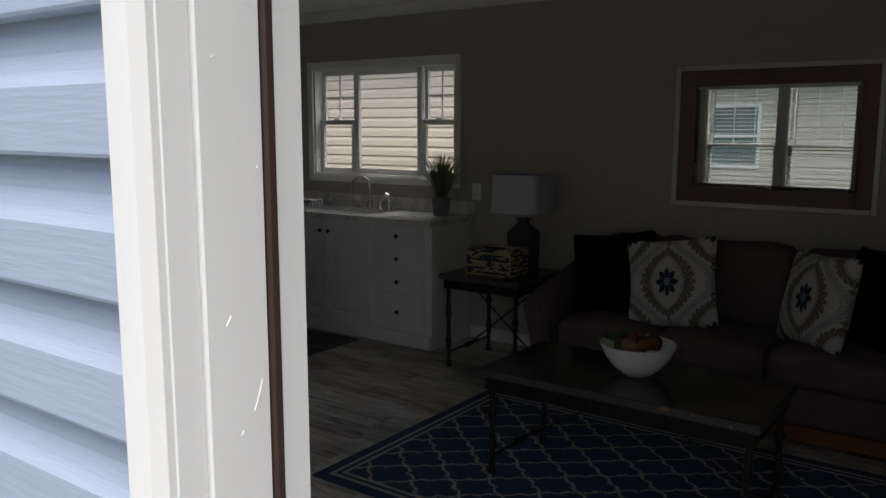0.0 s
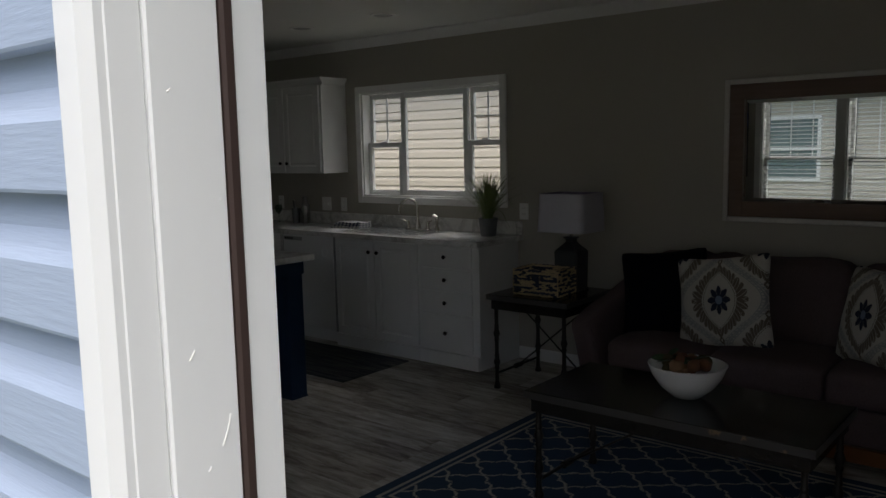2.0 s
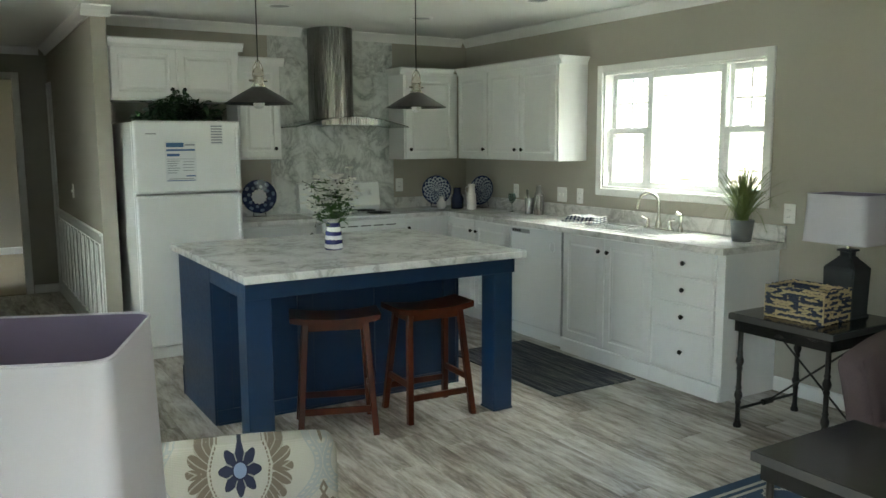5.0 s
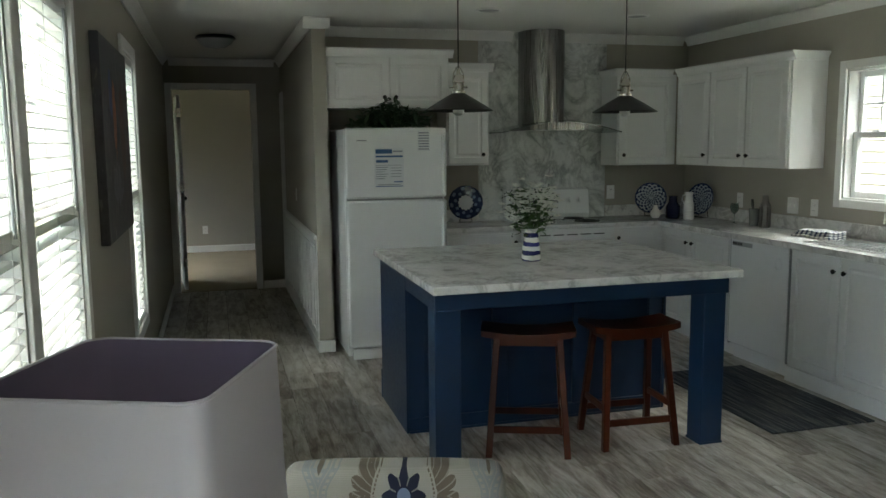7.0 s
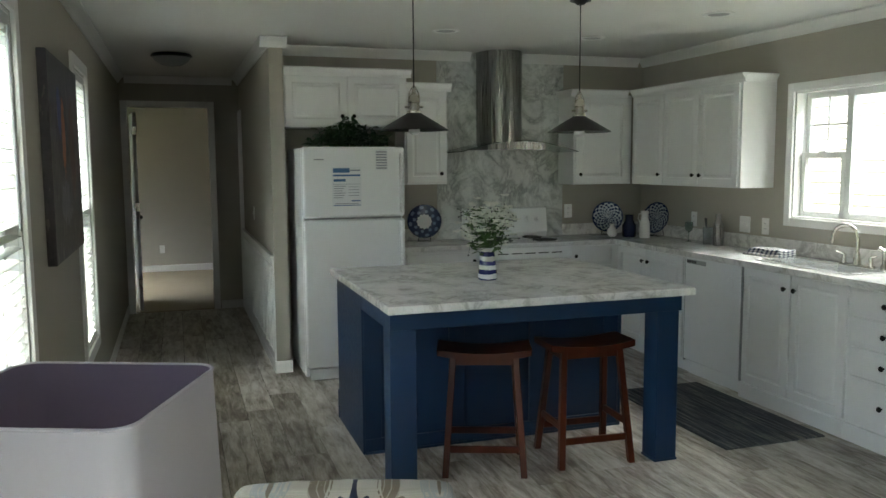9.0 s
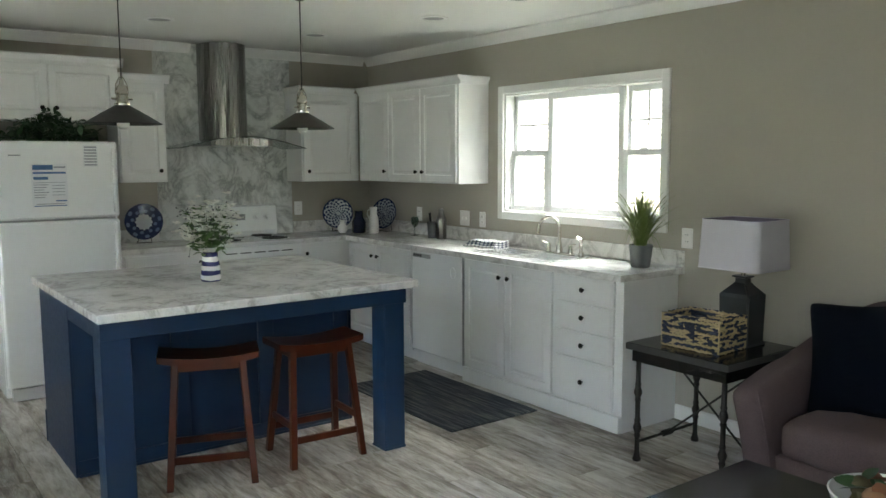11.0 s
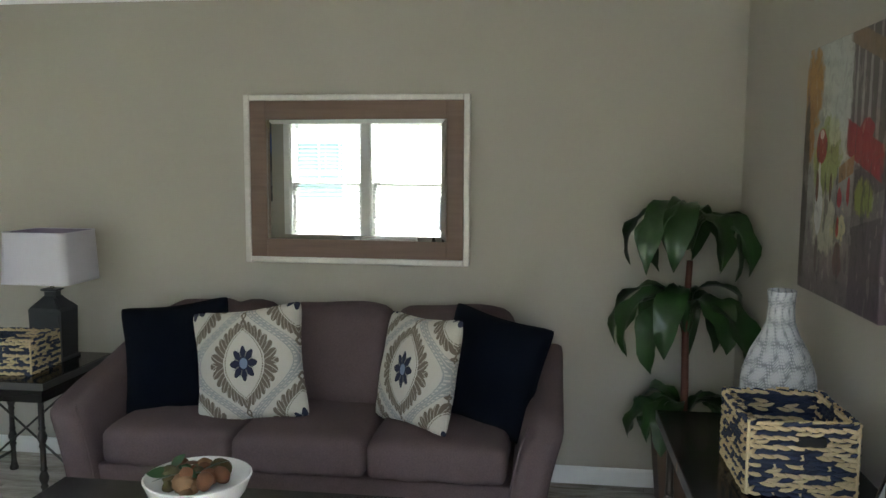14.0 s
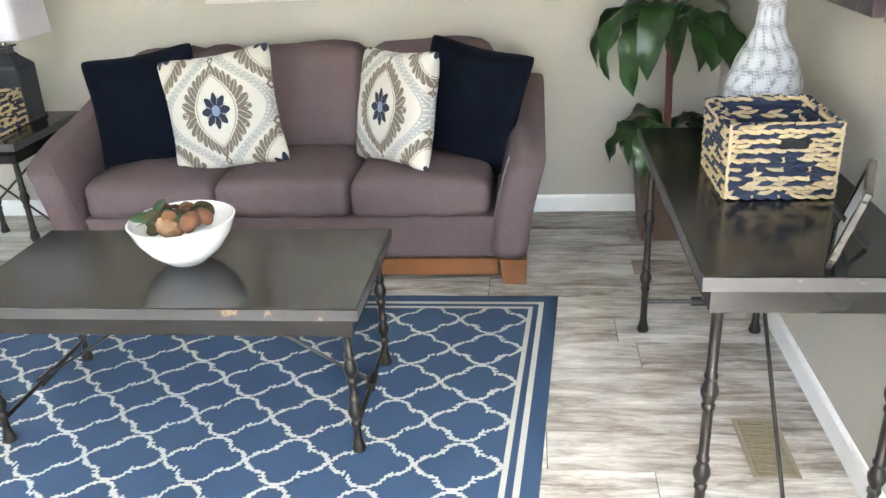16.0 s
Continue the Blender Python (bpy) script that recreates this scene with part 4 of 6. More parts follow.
# range hood
hd = thing("range_hood", (-6.835, 3.56, 0), "stainless chimney hood with a curved glass canopy", "range hood")
part("chimney", prism(bmesh.new(), [(0.002, -0.235), (0.06, -0.235)] + [(0.06 + 0.21 * math.sin(math.pi * k / 32), -0.0525 - 0.1825 * math.cos(math.pi * k / 32)) for k in range(1, 32)] + [(0.06, 0.13), (0.002, 0.13)], "z", 1.70, CEIL - 0.004), "steel", hd, "", True)
lip = [(-0.30 + 0.50 * k / 16, 1.626 + 0.088 * math.sin(math.pi * (0.23 + 0.50 * k / 16) / 1.01)) for k in range(17)]
part("body", prism(bmesh.new(), lip + [(0.20, 1.652), (-0.30, 1.652)], "x", 0.004, 0.43), "steel", hd, "brushed steel body with a curved lip")
n_ = 18
arc = [(-0.53 + 1.01 * k / n_, 1.632 + 0.088 * math.sin(math.pi * k / n_)) for k in range(n_ + 1)]
bm = prism(bmesh.new(), arc + [(y, z + 0.006) for y, z in reversed(arc)], "x", 0.006, 0.46)
part("glass_canopy", bm, "hoodglass", hd, "smoked clear curved glass", True)
for k in range(5):
    part("button", lathe(bmesh.new(), [(0.007, 0), (0.006, 0.004)], 8), "chrome", hd, "", False, pose(0.43, -0.10 + k * 0.024, 1.678, 0, 90, 0))

# refrigerator
fr = thing("refrigerator", (-6.06, 1.755, 0), "white top-freezer refrigerator beside the hall wall", "refrigerator", "", 90)
part("cabinet", boxes((0.0, 0.07, 0.03, 0.73, 0.76, 1.66), bevel=0.006), "appliance", fr, "", True)
fd = part("freezer_door", boxes((0.0, 0.0, 1.172, 0.73, 0.062, 1.668), bevel=0.014), "appliance", fr, "", True)
rd = part("refrigerator_door", boxes((0.0, 0.0, 0.10, 0.73, 0.062, 1.158), bevel=0.014), "appliance", fr, "", True)
part("gasket", boxes((0.015, 0.0615, 0.11, 0.715, 0.0705, 1.65)), "greyplastic", fr)
part("kick_grille", boxes((0.03, 0.03, 0.012, 0.70, 0.07, 0.09)), "appliance", fr)
for k in range(5):
    part("grille_slot", boxes((0.42, 0.0285, 0.03 + k * 0.011, 0.66, 0.0305, 0.036 + k * 0.011)), "blackline", fr)
for p, z0, z1 in ((fd, 1.20, 1.62), (rd, 0.55, 1.14)):
    part("handle", boxes((0.688, -0.035, z0, 0.712, -0.003, z1), bevel=0.008), "appliance", p, "", True)
st = part("energy_label", boxes((0.203, -0.0025, 1.25, 0.413, -0.001, 1.525)), "paper", fd, "white and blue printed energy label")
rows_l = [(0.212, 1.488, 0.33, 1.518, "printblue"), (0.335, 1.498, 0.405, 1.508, "printgrey"), (0.212, 1.462, 0.405, 1.474, "printblue"), (0.212, 1.405, 0.404, 1.408, "printgrey"), (0.34, 1.285, 0.404, 1.293, "printblue"), (0.225, 1.268, 0.39, 1.273, "printgrey"), (0.212, 1.256, 0.404, 1.261, "printblue"), (0.215, 1.425, 0.30, 1.443, "printblue")]
rows_l += [(0.215, 1.39 - 0.016 * k, 0.30 - 0.012 * (k % 3), 1.395 - 0.016 * k, "printgrey") for k in range(6)] + [(0.32, 1.385 - 0.02 * k, 0.395, 1.389 - 0.02 * k, "printgrey") for k in range(4)]
for a, b, c, d_, m_ in rows_l:
    part("print_bar", boxes((a, -0.0035, b, c, -0.0026, d_)), m_, st)
st = part("care_label", boxes((0.515, -0.0025, 1.503, 0.605, -0.001, 1.648)), "paper", fd, "pale blue printed care label")
for k in range(7):
    part("print_bar", boxes((0.522, -0.0035, 1.512 + k * 0.019, 0.598, -0.0026, 1.522 + k * 0.019)), "printgrey", st)
part("name_plate", boxes((0.08, -0.002, 1.575, 0.15, -0.001, 1.583)), "greyplastic", fd)


def leaf(bm, p, d, up, length, width, droop=0.0, n=4):
    """A pointed leaf blade from p along d."""
    d, up = Vector(d).normalized(), Vector(up)
    side = d.cross(up).normalized()
    prev = None
    uvl = bm.loops.layers.uv.verify()
    for k in range(n + 1):
        t = k / n
        c = Vector(p) + d * (length * t) + Vector((0, 0, -droop * length * t * t))
        w = width * 0.5 * (math.sin(math.pi * (0.12 + 0.88 * t)) ** 0.8) if k < n else 0.0005
        now = (bm.verts.new(c + side * w), bm.verts.new(c + Vector((0, 0, -w * 0.25))), bm.verts.new(c - side * w))
        if prev:
            for i in (0, 1):
                f = bm.faces.new((prev[i], prev[i + 1], now[i + 1], now[i]))
                f.smooth = True
                for lp, uu in zip(f.loops, (i * 0.5, i * 0.5 + 0.5, i * 0.5 + 0.5, i * 0.5)):
                    lp[uvl].uv = (uu, t)
        prev = now


def raw_part(name, bm, mat, parent, label=""):
    """A leafy mesh whose faces keep their own winding."""
    me = bpy.data.meshes.new("mesh")
    bm.to_mesh(me)
    bm.free()
    me.materials.append(M[mat])
    ob = new(name, me)
    ob.parent = parent
    if label:
        ob["label"] = label
    return ob


gl = thing("greenery_garland", (-6.42, 2.12, 1.668), "dark green artificial ivy lying on the refrigerator", "artificial plant")
rg_ = random.Random(11)
bm, bs = bmesh.new(), bmesh.new()
for k in range(60):
    a0 = rg_.uniform(-0.27, 0.27)
    h = 0.03 + rg_.random() * 0.17 * (1 - (abs(a0 - 0.02) / 0.32) ** 2)
    x = rg_.uniform(-0.10, 0.26)
    tube(bs, [(x * 0.5, a0 * 0.8, 0.002), (x, a0, h)], 0.0022, 5)
    for j in range(11):
        q = (x + rg_.gauss(0, 0.02), a0 + rg_.gauss(0, 0.03), max(0.008, h * (0.4 + 0.7 * rg_.random())))
        leaf(bm, q, (rg_.gauss(0.3, 1), rg_.gauss(0, 1), rg_.gauss(0.1, 0.5)), (rg_.gauss(0, 0.4), rg_.gauss(0, 0.4), 1), rg_.uniform(0.04, 0.065), rg_.uniform(0.025, 0.04), 0.2, 3)
part("stem_cluster", bs, "stemgreen", gl)
raw_part("foliage", bm, "leafdark", gl)

# ---- island ----
isl = thing("kitchen_island", (-4.55, 1.832, 0), "navy blue painted island with a seating overhang", "kitchen island")
IL = 1.52
part("body", boxes((-0.665, 0.0, 0.0, -0.02, IL, 0.874)), "blue", isl)
part("end_panel", boxes((-0.665, -0.012, 0.0, -0.0, 0.0, 0.874), bevel=0.002), "blue", isl)
part("base_block", boxes((-0.678, -0.016, 0.0, -0.6655, 0.05, 0.18), bevel=0.002), "blue", isl)
for z0, z1 in ((0.0, 0.08), (0.80, 0.874)):
    part("front_rail", boxes((-0.019, 0.0, z0, 0.0, IL, z1), bevel=0.002), "blue", isl)
for y in (0.0, 0.475, 0.955, 1.43):
    part("front_stile", boxes((-0.019, y, 0.0802, 0.0, y + 0.09, 0.7998), bevel=0.002), "blue", isl)
part("quarter_round", boxes((0.0, 0.0, 0.0, 0.012, IL, 0.014), bevel=0.004), "blue", isl)
part("side_post", boxes((-0.04, IL + 0.0005, 0.0, 0.01, IL + 0.015, 0.874)), "blue", isl)
for y in (-0.012, IL - 0.124):
    lg = part("leg", boxes((0.475, y, 0.0, 0.60, y + 0.125, 0.80), bevel=0.003), "blue", isl)
    part("foot_trim", boxes((0.471, y - 0.004, 0.0, 0.604, y + 0.129, 0.012), bevel=0.002), "blue", lg)
part("apron", boxes((0.575, -0.012, 0.79, 0.606, IL + 0.012, 0.874), bevel=0.002), "blue", isl)
part("side_apron", boxes((0.002, -0.012, 0.79, 0.574, 0.014, 0.874), bevel=0.002), "blue", isl)
part("side_apron", boxes((0.002, IL - 0.014, 0.79, 0.574, IL + 0.012, 0.874), bevel=0.002), "blue", isl)
solid("island_countertop", boxes((-5.31, 1.797, 0.8755, -3.885, 3.405, 0.914), bevel=0.004), "marble", "marble-look laminate island top with overhang", "countertop")


def bar_stool():
    s = thing("bar_stool", (0, 0, 0), "cherry-stained wooden saddle-seat bar stool at the island", "bar stool", "island stools")
    bm = bmesh.new()
    n = 12
    w, d = 0.235, 0.12
    top_ = [(-w + 2 * w * k / n, 0.612 + 0.022 * (abs(-1 + 2 * k / n) ** 2)) for k in range(n + 1)]
    prism(bm, top_ + [(y, z - 0.032) for y, z in reversed(top_)], "x", -d, d)
    bmesh.ops.bevel(bm, geom=[e for e in bm.edges if abs((e.verts[0].co - e.verts[1].co).x) < 1e-5 and abs(e.verts[0].co.x) > 0.1], offset=0.006, segments=1, affect="EDGES")
    part("seat", bm, "cherry", s)
    for sx in (-1, 1):
        for sy in (-1, 1):
            bm = bmesh.new()
            a, b = Vector((sx * 0.085, sy * 0.155, 0.598)), Vector((sx * 0.165, sy * 0.195, 0.0))
            h = 0.0165
            ra = [bm.verts.new(a + Vector(q)) for q in ((-h, -h, 0), (h, -h, 0), (h, h, 0), (-h, h, 0))]
            rb = [bm.verts.new(b + Vector(q)) for q in ((-h, -h, 0), (h, -h, 0), (h, h, 0), (-h, h, 0))]
            for i in range(4):
                bm.faces.new((ra[i], ra[(i + 1) % 4], rb[(i + 1) % 4], rb[i]))
            bm.faces.new(ra)
            bm.faces.new(rb)
            bmesh.ops.bevel(bm, geom=list(bm.edges), offset=0.003, segments=1, affect="EDGES")
            part("leg", bm, "cherry", s)
    for sy in (-1, 1):
        part("stretcher", boxes((-0.13, sy * 0.181 - 0.009, 0.19, 0.13, sy * 0.181 + 0.009, 0.225), bevel=0.003), "cherry", s)
        part("seat_rail", boxes((-0.078, sy * 0.157 - 0.009, 0.55, 0.078, sy * 0.157 + 0.009, 0.585), bevel=0.002), "cherry", s)
    for sx in (-1, 1):
        part("stretcher", boxes((sx * 0.147 - 0.009, -0.17, 0.12, sx * 0.147 + 0.009, 0.17, 0.155), bevel=0.003), "cherry", s)
        part("seat_rail", boxes((sx * 0.087 - 0.009, -0.142, 0.55, sx * 0.087 + 0.009, 0.142, 0.585), bevel=0.002), "cherry", s)
    return s


st = bar_stool()
st.matrix_world = pose(-4.20, 2.375, 0, 0, 0, -20)
copy_thing(st, pose(-4.165, 2.925, 0, 0, 0, -3))


def pendant():
    p = thing("pendant_light", (0, 0, 0), "black metal pendant lamp with nickel socket over the island", "pendant light", "island pendants")
    part("shade", lathe(bmesh.new(), [(0.178, 0.0), (0.18, 0.003), (0.10, 0.052), (0.048, 0.082), (0.036, 0.09), (0.034, 0.088), (0.046, 0.078), (0.098, 0.048), (0.175, 0.0)], 40, cap=False), "shade", p, "", True)
    part("socket", lathe(bmesh.new(), [(0.036, 0.088), (0.038, 0.10), (0.030, 0.104), (0.028, 0.14), (0.031, 0.143), (0.031, 0.158), (0.026, 0.164), (0.022, 0.182), (0.012, 0.19), (0.008, 0.215)], 20), "chrome", p, "polished nickel socket", True)
    for s in (-1, 1):
        part("thumb_screw", tube(bmesh.new(), [(0, s * 0.028, 0.122), (0, s * 0.048, 0.122)], 0.006, 8), "chrome", p, "", True)
        part("yoke", tube(bmesh.new(), [(0, s * 0.03, 0.15), (0, s * 0.026, 0.19), (0, s * 0.01, 0.22), (0, 0.0, 0.228)], 0.003, 6), "chrome", p, "", True)
    part("bulb", lathe(bmesh.new(), [(0.012, 0.06), (0.022, 0.03), (0.03, 0.005), (0.028, -0.012), (0.015, -0.022), (0.002, -0.024)], 16), "bulb", p, "clear unlit bulb", True)
    part("cord", tube(bmesh.new(), [(0, 0, 0.21), (0, 0, CEIL - 1.711)], 0.0035, 6), "cord", p)
    part("canopy", lathe(bmesh.new(), [(0.06, CEIL - 1.731), (0.06, CEIL - 1.721), (0.02, CEIL - 1.751)], 20), "shade", p, "", True)
    return p


p = pendant()
p.matrix_world = pose(-4.50, 2.106, 1.718)
copy_thing(p, pose(-4.60, 3.11, 1.718))

# ceiling fittings
for k, (x, y) in enumerate(((-5.84, 2.73), (-5.857, 3.865), (-4.777, 4.156), (-3.954, 4.168))):
    c = thing("recessed_light", (x, y, CEIL), "white recessed ceiling downlight, off", "recessed light", "downlights")
    part("trim_ring", lathe(bmesh.new(), [(0.095, -0.001), (0.095, -0.006), (0.075, -0.009), (0.07, -0.003)], 28), "trim", c, "", True)
    part("lens", lathe(bmesh.new(), [(0.068, -0.0035), (0.05, -0.007), (0.01, -0.0075)], 24), "greyplastic", c, "", True)
c = thing("flush_ceiling_light", (-7.5, 0.93, CEIL), "dark bowl-shaped flush light in the hall", "ceiling light")
part("rim", lathe(bmesh.new(), [(0.06, -0.001), (0.15, -0.012), (0.165, -0.03), (0.15, -0.04)], 28), "black", c, "", True)
part("bowl", lathe(bmesh.new(), [(0.15, -0.038), (0.13, -0.07), (0.08, -0.1), (0.02, -0.11)], 28), "greyplastic", c, "", True)
# floor mat
solid("runner_rug", boxes((-5.16, 3.68, 0.001, -3.965, 4.345, 0.010), bevel=0.003), "runner", "woven dark blue-grey runner before the sink", "rug")

# ---- soft shapes ----
def rounded(bm, size, r, n=8, fn=None, at=(0, 0, 0)):
    """A box with rounded edges, fine enough to be bulged by fn(u, v, w, p)."""
    half = [s / 2 for s in size]
    ts = [-1, -0.93, -0.8] + [-0.6 + 1.2 * k / (n - 4) for k in range(n - 3)] + [0.8, 0.93, 1]
    got = {}

    def vert(u, v, w):
        key = (round(u, 4), round(v, 4), round(w, 4))
        if key not in got:
            q = Vector((u * half[0], v * half[1], w * half[2]))
            inner = Vector([max(-(h - r), min(h - r, c)) for h, c in zip(half, q)])
            o = q - inner
            p = inner + (o.normalized() * r if o.length > 1e-6 else o)
            if fn:
                p = Vector(fn(u, v, w, p))
            got[key] = bm.verts.new(p + Vector(at))
        return got[key]
    for ax in range(3):
        for side in (-1, 1):
            for i in range(len(ts) - 1):
                for j in range(len(ts) - 1):
                    quad = []
                    for a, b in ((ts[i], ts[j]), (ts[i + 1], ts[j]), (ts[i + 1], ts[j + 1]), (ts[i], ts[j + 1])):
                        c = [a, b]
                        c.insert(ax, side)
                        quad.append(vert(*c))
                    bm.faces.new(quad)
    return bm


def crowned(h, lean=0.0):
    def fn(u, v, w, p):
        k = (1 - u * u) * (1 - v * v)
        return (p.x, p.y, p.z + (h * k if w > 0 else 0) + 0.004 * math.sin(u * 9 + v * 5))
    return fn


# ---- sofa ----
sofa = thing("sofa", (-1.362, 4.05, 0), "mauve-brown tweed three-seat sofa on a wooden plinth", "sofa")
part("base", rounded(bmesh.new(), (1.80, 0.74, 0.19), 0.02, 8, at=(0, 0.42, 0.20)), "sofa", sofa, "", True)
for k, (a, b) in enumerate(((-0.855, -0.283), (-0.280, 0.289), (0.292, 0.866))):
    part("seat_cushion", rounded(bmesh.new(), (b - a, 0.66, 0.165), 0.045, 10, crowned(0.022), ((a + b) / 2, 0.345, 0.378)), "sofa", sofa, "", True)

    def fn(u, v, w, p):
        k = (1 - u * u) * (1 - w * w)
        top_ = (0.028 * (1 - u ** 4) - (0.026 * math.exp(-((u - 0.25) / 0.13) ** 2) if a < -0.8 else 0)) if w > 0 else 0
        return (p.x, p.y - (0.05 * k if v < 0 else 0) + 0.10 * (w + 1) * 0.5, p.z + top_ + 0.006 * math.sin(4 * u + k))
    part("back_cushion", rounded(bmesh.new(), (b - a - 0.004, 0.20, 0.44), 0.055, 10, fn, ((a + b) / 2, 0.60, 0.655)), "sofa", sofa, "", True)
part("back", rounded(bmesh.new(), (1.86, 0.15, 0.68), 0.05, 8, lambda u, v, w, p: (p.x, p.y + 0.04 * w, p.z + 0.012 * (1 - u * u) * (w > 0)), (0, 0.735, 0.465)), "sofa", sofa, "", True)
for s in (-1, 1):
    def fn(u, v, w, p, s=s):
        out = 0.085 * ((w + 1) / 2) ** 1.6
        slope = -0.10 * max(0.0, -v) ** 1.5 * ((w + 1) / 2) + 0.10 * max(0.0, v) * ((w + 1) / 2)
        return (p.x + s * out, p.y, p.z + slope)
    arm = part("arm", rounded(bmesh.new(), (0.155, 0.80, 0.53), 0.055, 10, fn, (s * 0.94, 0.405, 0.37)), "sofa", sofa, "", True)
    edge = [(s * (0.862 + 0.0 + 0.085 * t ** 1.6), 0.004, 0.12 + 0.44 * t) for t in [k / 8 for k in range(9)]]
    part("piping", tube(bmesh.new(), edge, 0.004, 6), "sofa", arm, "", True)
part("plinth_rail", boxes((-0.895, 0.045, 0.03, 0.895, 0.065, 0.105), bevel=0.004), "sofawood", sofa, "orange-brown wooden plinth")
for s in (-1, 1):
    for y in (0.02, 0.70):
        bm = bmesh.new()
        prism(bm, [(s * 0.90, 0.11), (s * 1.012, 0.11), (s * 1.008, 0.0), (s * 0.915, 0.0)], "y", y, y + 0.09)
        part("foot", bm, "sofawood", sofa, "stained wooden block foot")


def cushion(name, size, thick, mat, label, m, welt=True):
    t = thing(name, (0, 0, 0), label, "pillow", "sofa pillows")
    bm = bmesh.new()
    n = 20
    for side in (-1, 1):
        grid = []
        for i in range(n + 1):
            row = []
            for j in range(n + 1):
                u, v = math.sin(math.pi / 2 * (-1 + 2 * i / n)), math.sin(math.pi / 2 * (-1 + 2 * j / n))
                k = max(0.0, (1 - u * u) * (1 - v * v)) ** 0.42
                blunt = 1 - 0.06 * (u * v) ** 6
                x = size / 2 * u * blunt * (1 - 0.105 * (1 - v * v) * abs(u) ** 3)
                z = size / 2 * v * blunt * (1 - 0.105 * (1 - u * u) * abs(v) ** 3)
                ripple = 0.004 * math.sin(11 * u + 7 * v) * k
                row.append(bm.verts.new((x, side * (thick / 2 * k + ripple), z)))
            grid.append(row)
        for i in range(n):
            for j in range(n):
                bm.faces.new((grid[i][j], grid[i + 1][j], grid[i + 1][j + 1], grid[i][j + 1]))
    bmesh.ops.remove_doubles(bm, verts=bm.verts, dist=0.0005)
    part("cover", bm, mat, t, "", True)
    if welt:
        pts = []
        for k in range(81):
            q = k / 80 * 4
            e, f = int(q) % 4, math.sin(math.pi / 2 * (-1 + 2 * (q - int(q))))
            g = size / 2 * (1 - 0.105 * (1 - f * f)) * (1 - 0.06 * f ** 6)
            a = size / 2 * f * (1 - 0.06 * f ** 6)
            pts.append(((a, 0, -g), (g, 0, a), (-a, 0, g), (-g, 0, -a))[e])
        part("welt", tube(bmesh.new(), pts, 0.005, 6), mat, t, "", True)
    t.matrix_world = m
    return t


cushion("throw_pillow", 0.52, 0.18, "navy_velvet", "navy chenille pillow leaning in the sofa corner", pose(-2.035, 4.44, 0.685, -15, -7, 8))
cushion("throw_pillow", 0.52, 0.17, "damask", "cream damask pillow with brown and navy medallion", pose(-1.65, 4.345, 0.69, -16, -8, 3))
cushion("throw_pillow", 0.50, 0.17, "damask", "cream damask pillow turned towards the sofa's middle", pose(-0.90, 4.36, 0.685, -14, -3, -42))
cushion("throw_pillow", 0.52, 0.18, "navy_velvet", "navy chenille pillow tilted against the sofa arm", pose(-0.595, 4.45, 0.672, -15, 8, -28))

# ---- rug ----
solid("area_rug", prism(bmesh.new(), [(-1.125, -0.735), (1.125, -0.735), (1.2293, 0.755), (-1.125, 0.755)], "z", 0, 0.008), "rug", "navy rug with a cream trellis pattern", "rug", m=pose(-1.455, 3.19, 0.0015))


# ---- tables on turned iron legs ----
def iron_leg(h):
    p = [(0.020, 0.0), (0.022, 0.012), (0.016, 0.028), (0.0125, 0.05)]
    for f in (0.30, 0.62):
        z = h * f
        p += [(0.0125, z - 0.05), (0.016, z - 0.045), (0.016, z - 0.037), (0.0125, z - 0.03), (0.021, z - 0.006), (0.021, z + 0.006), (0.0125, z + 0.03), (0.016, z + 0.037), (0.016, z + 0.045), (0.0125, z + 0.05)]
    p += [(0.013, h - 0.055), (0.019, h - 0.045), (0.021, h - 0.01), (0.021, h)]
    return p


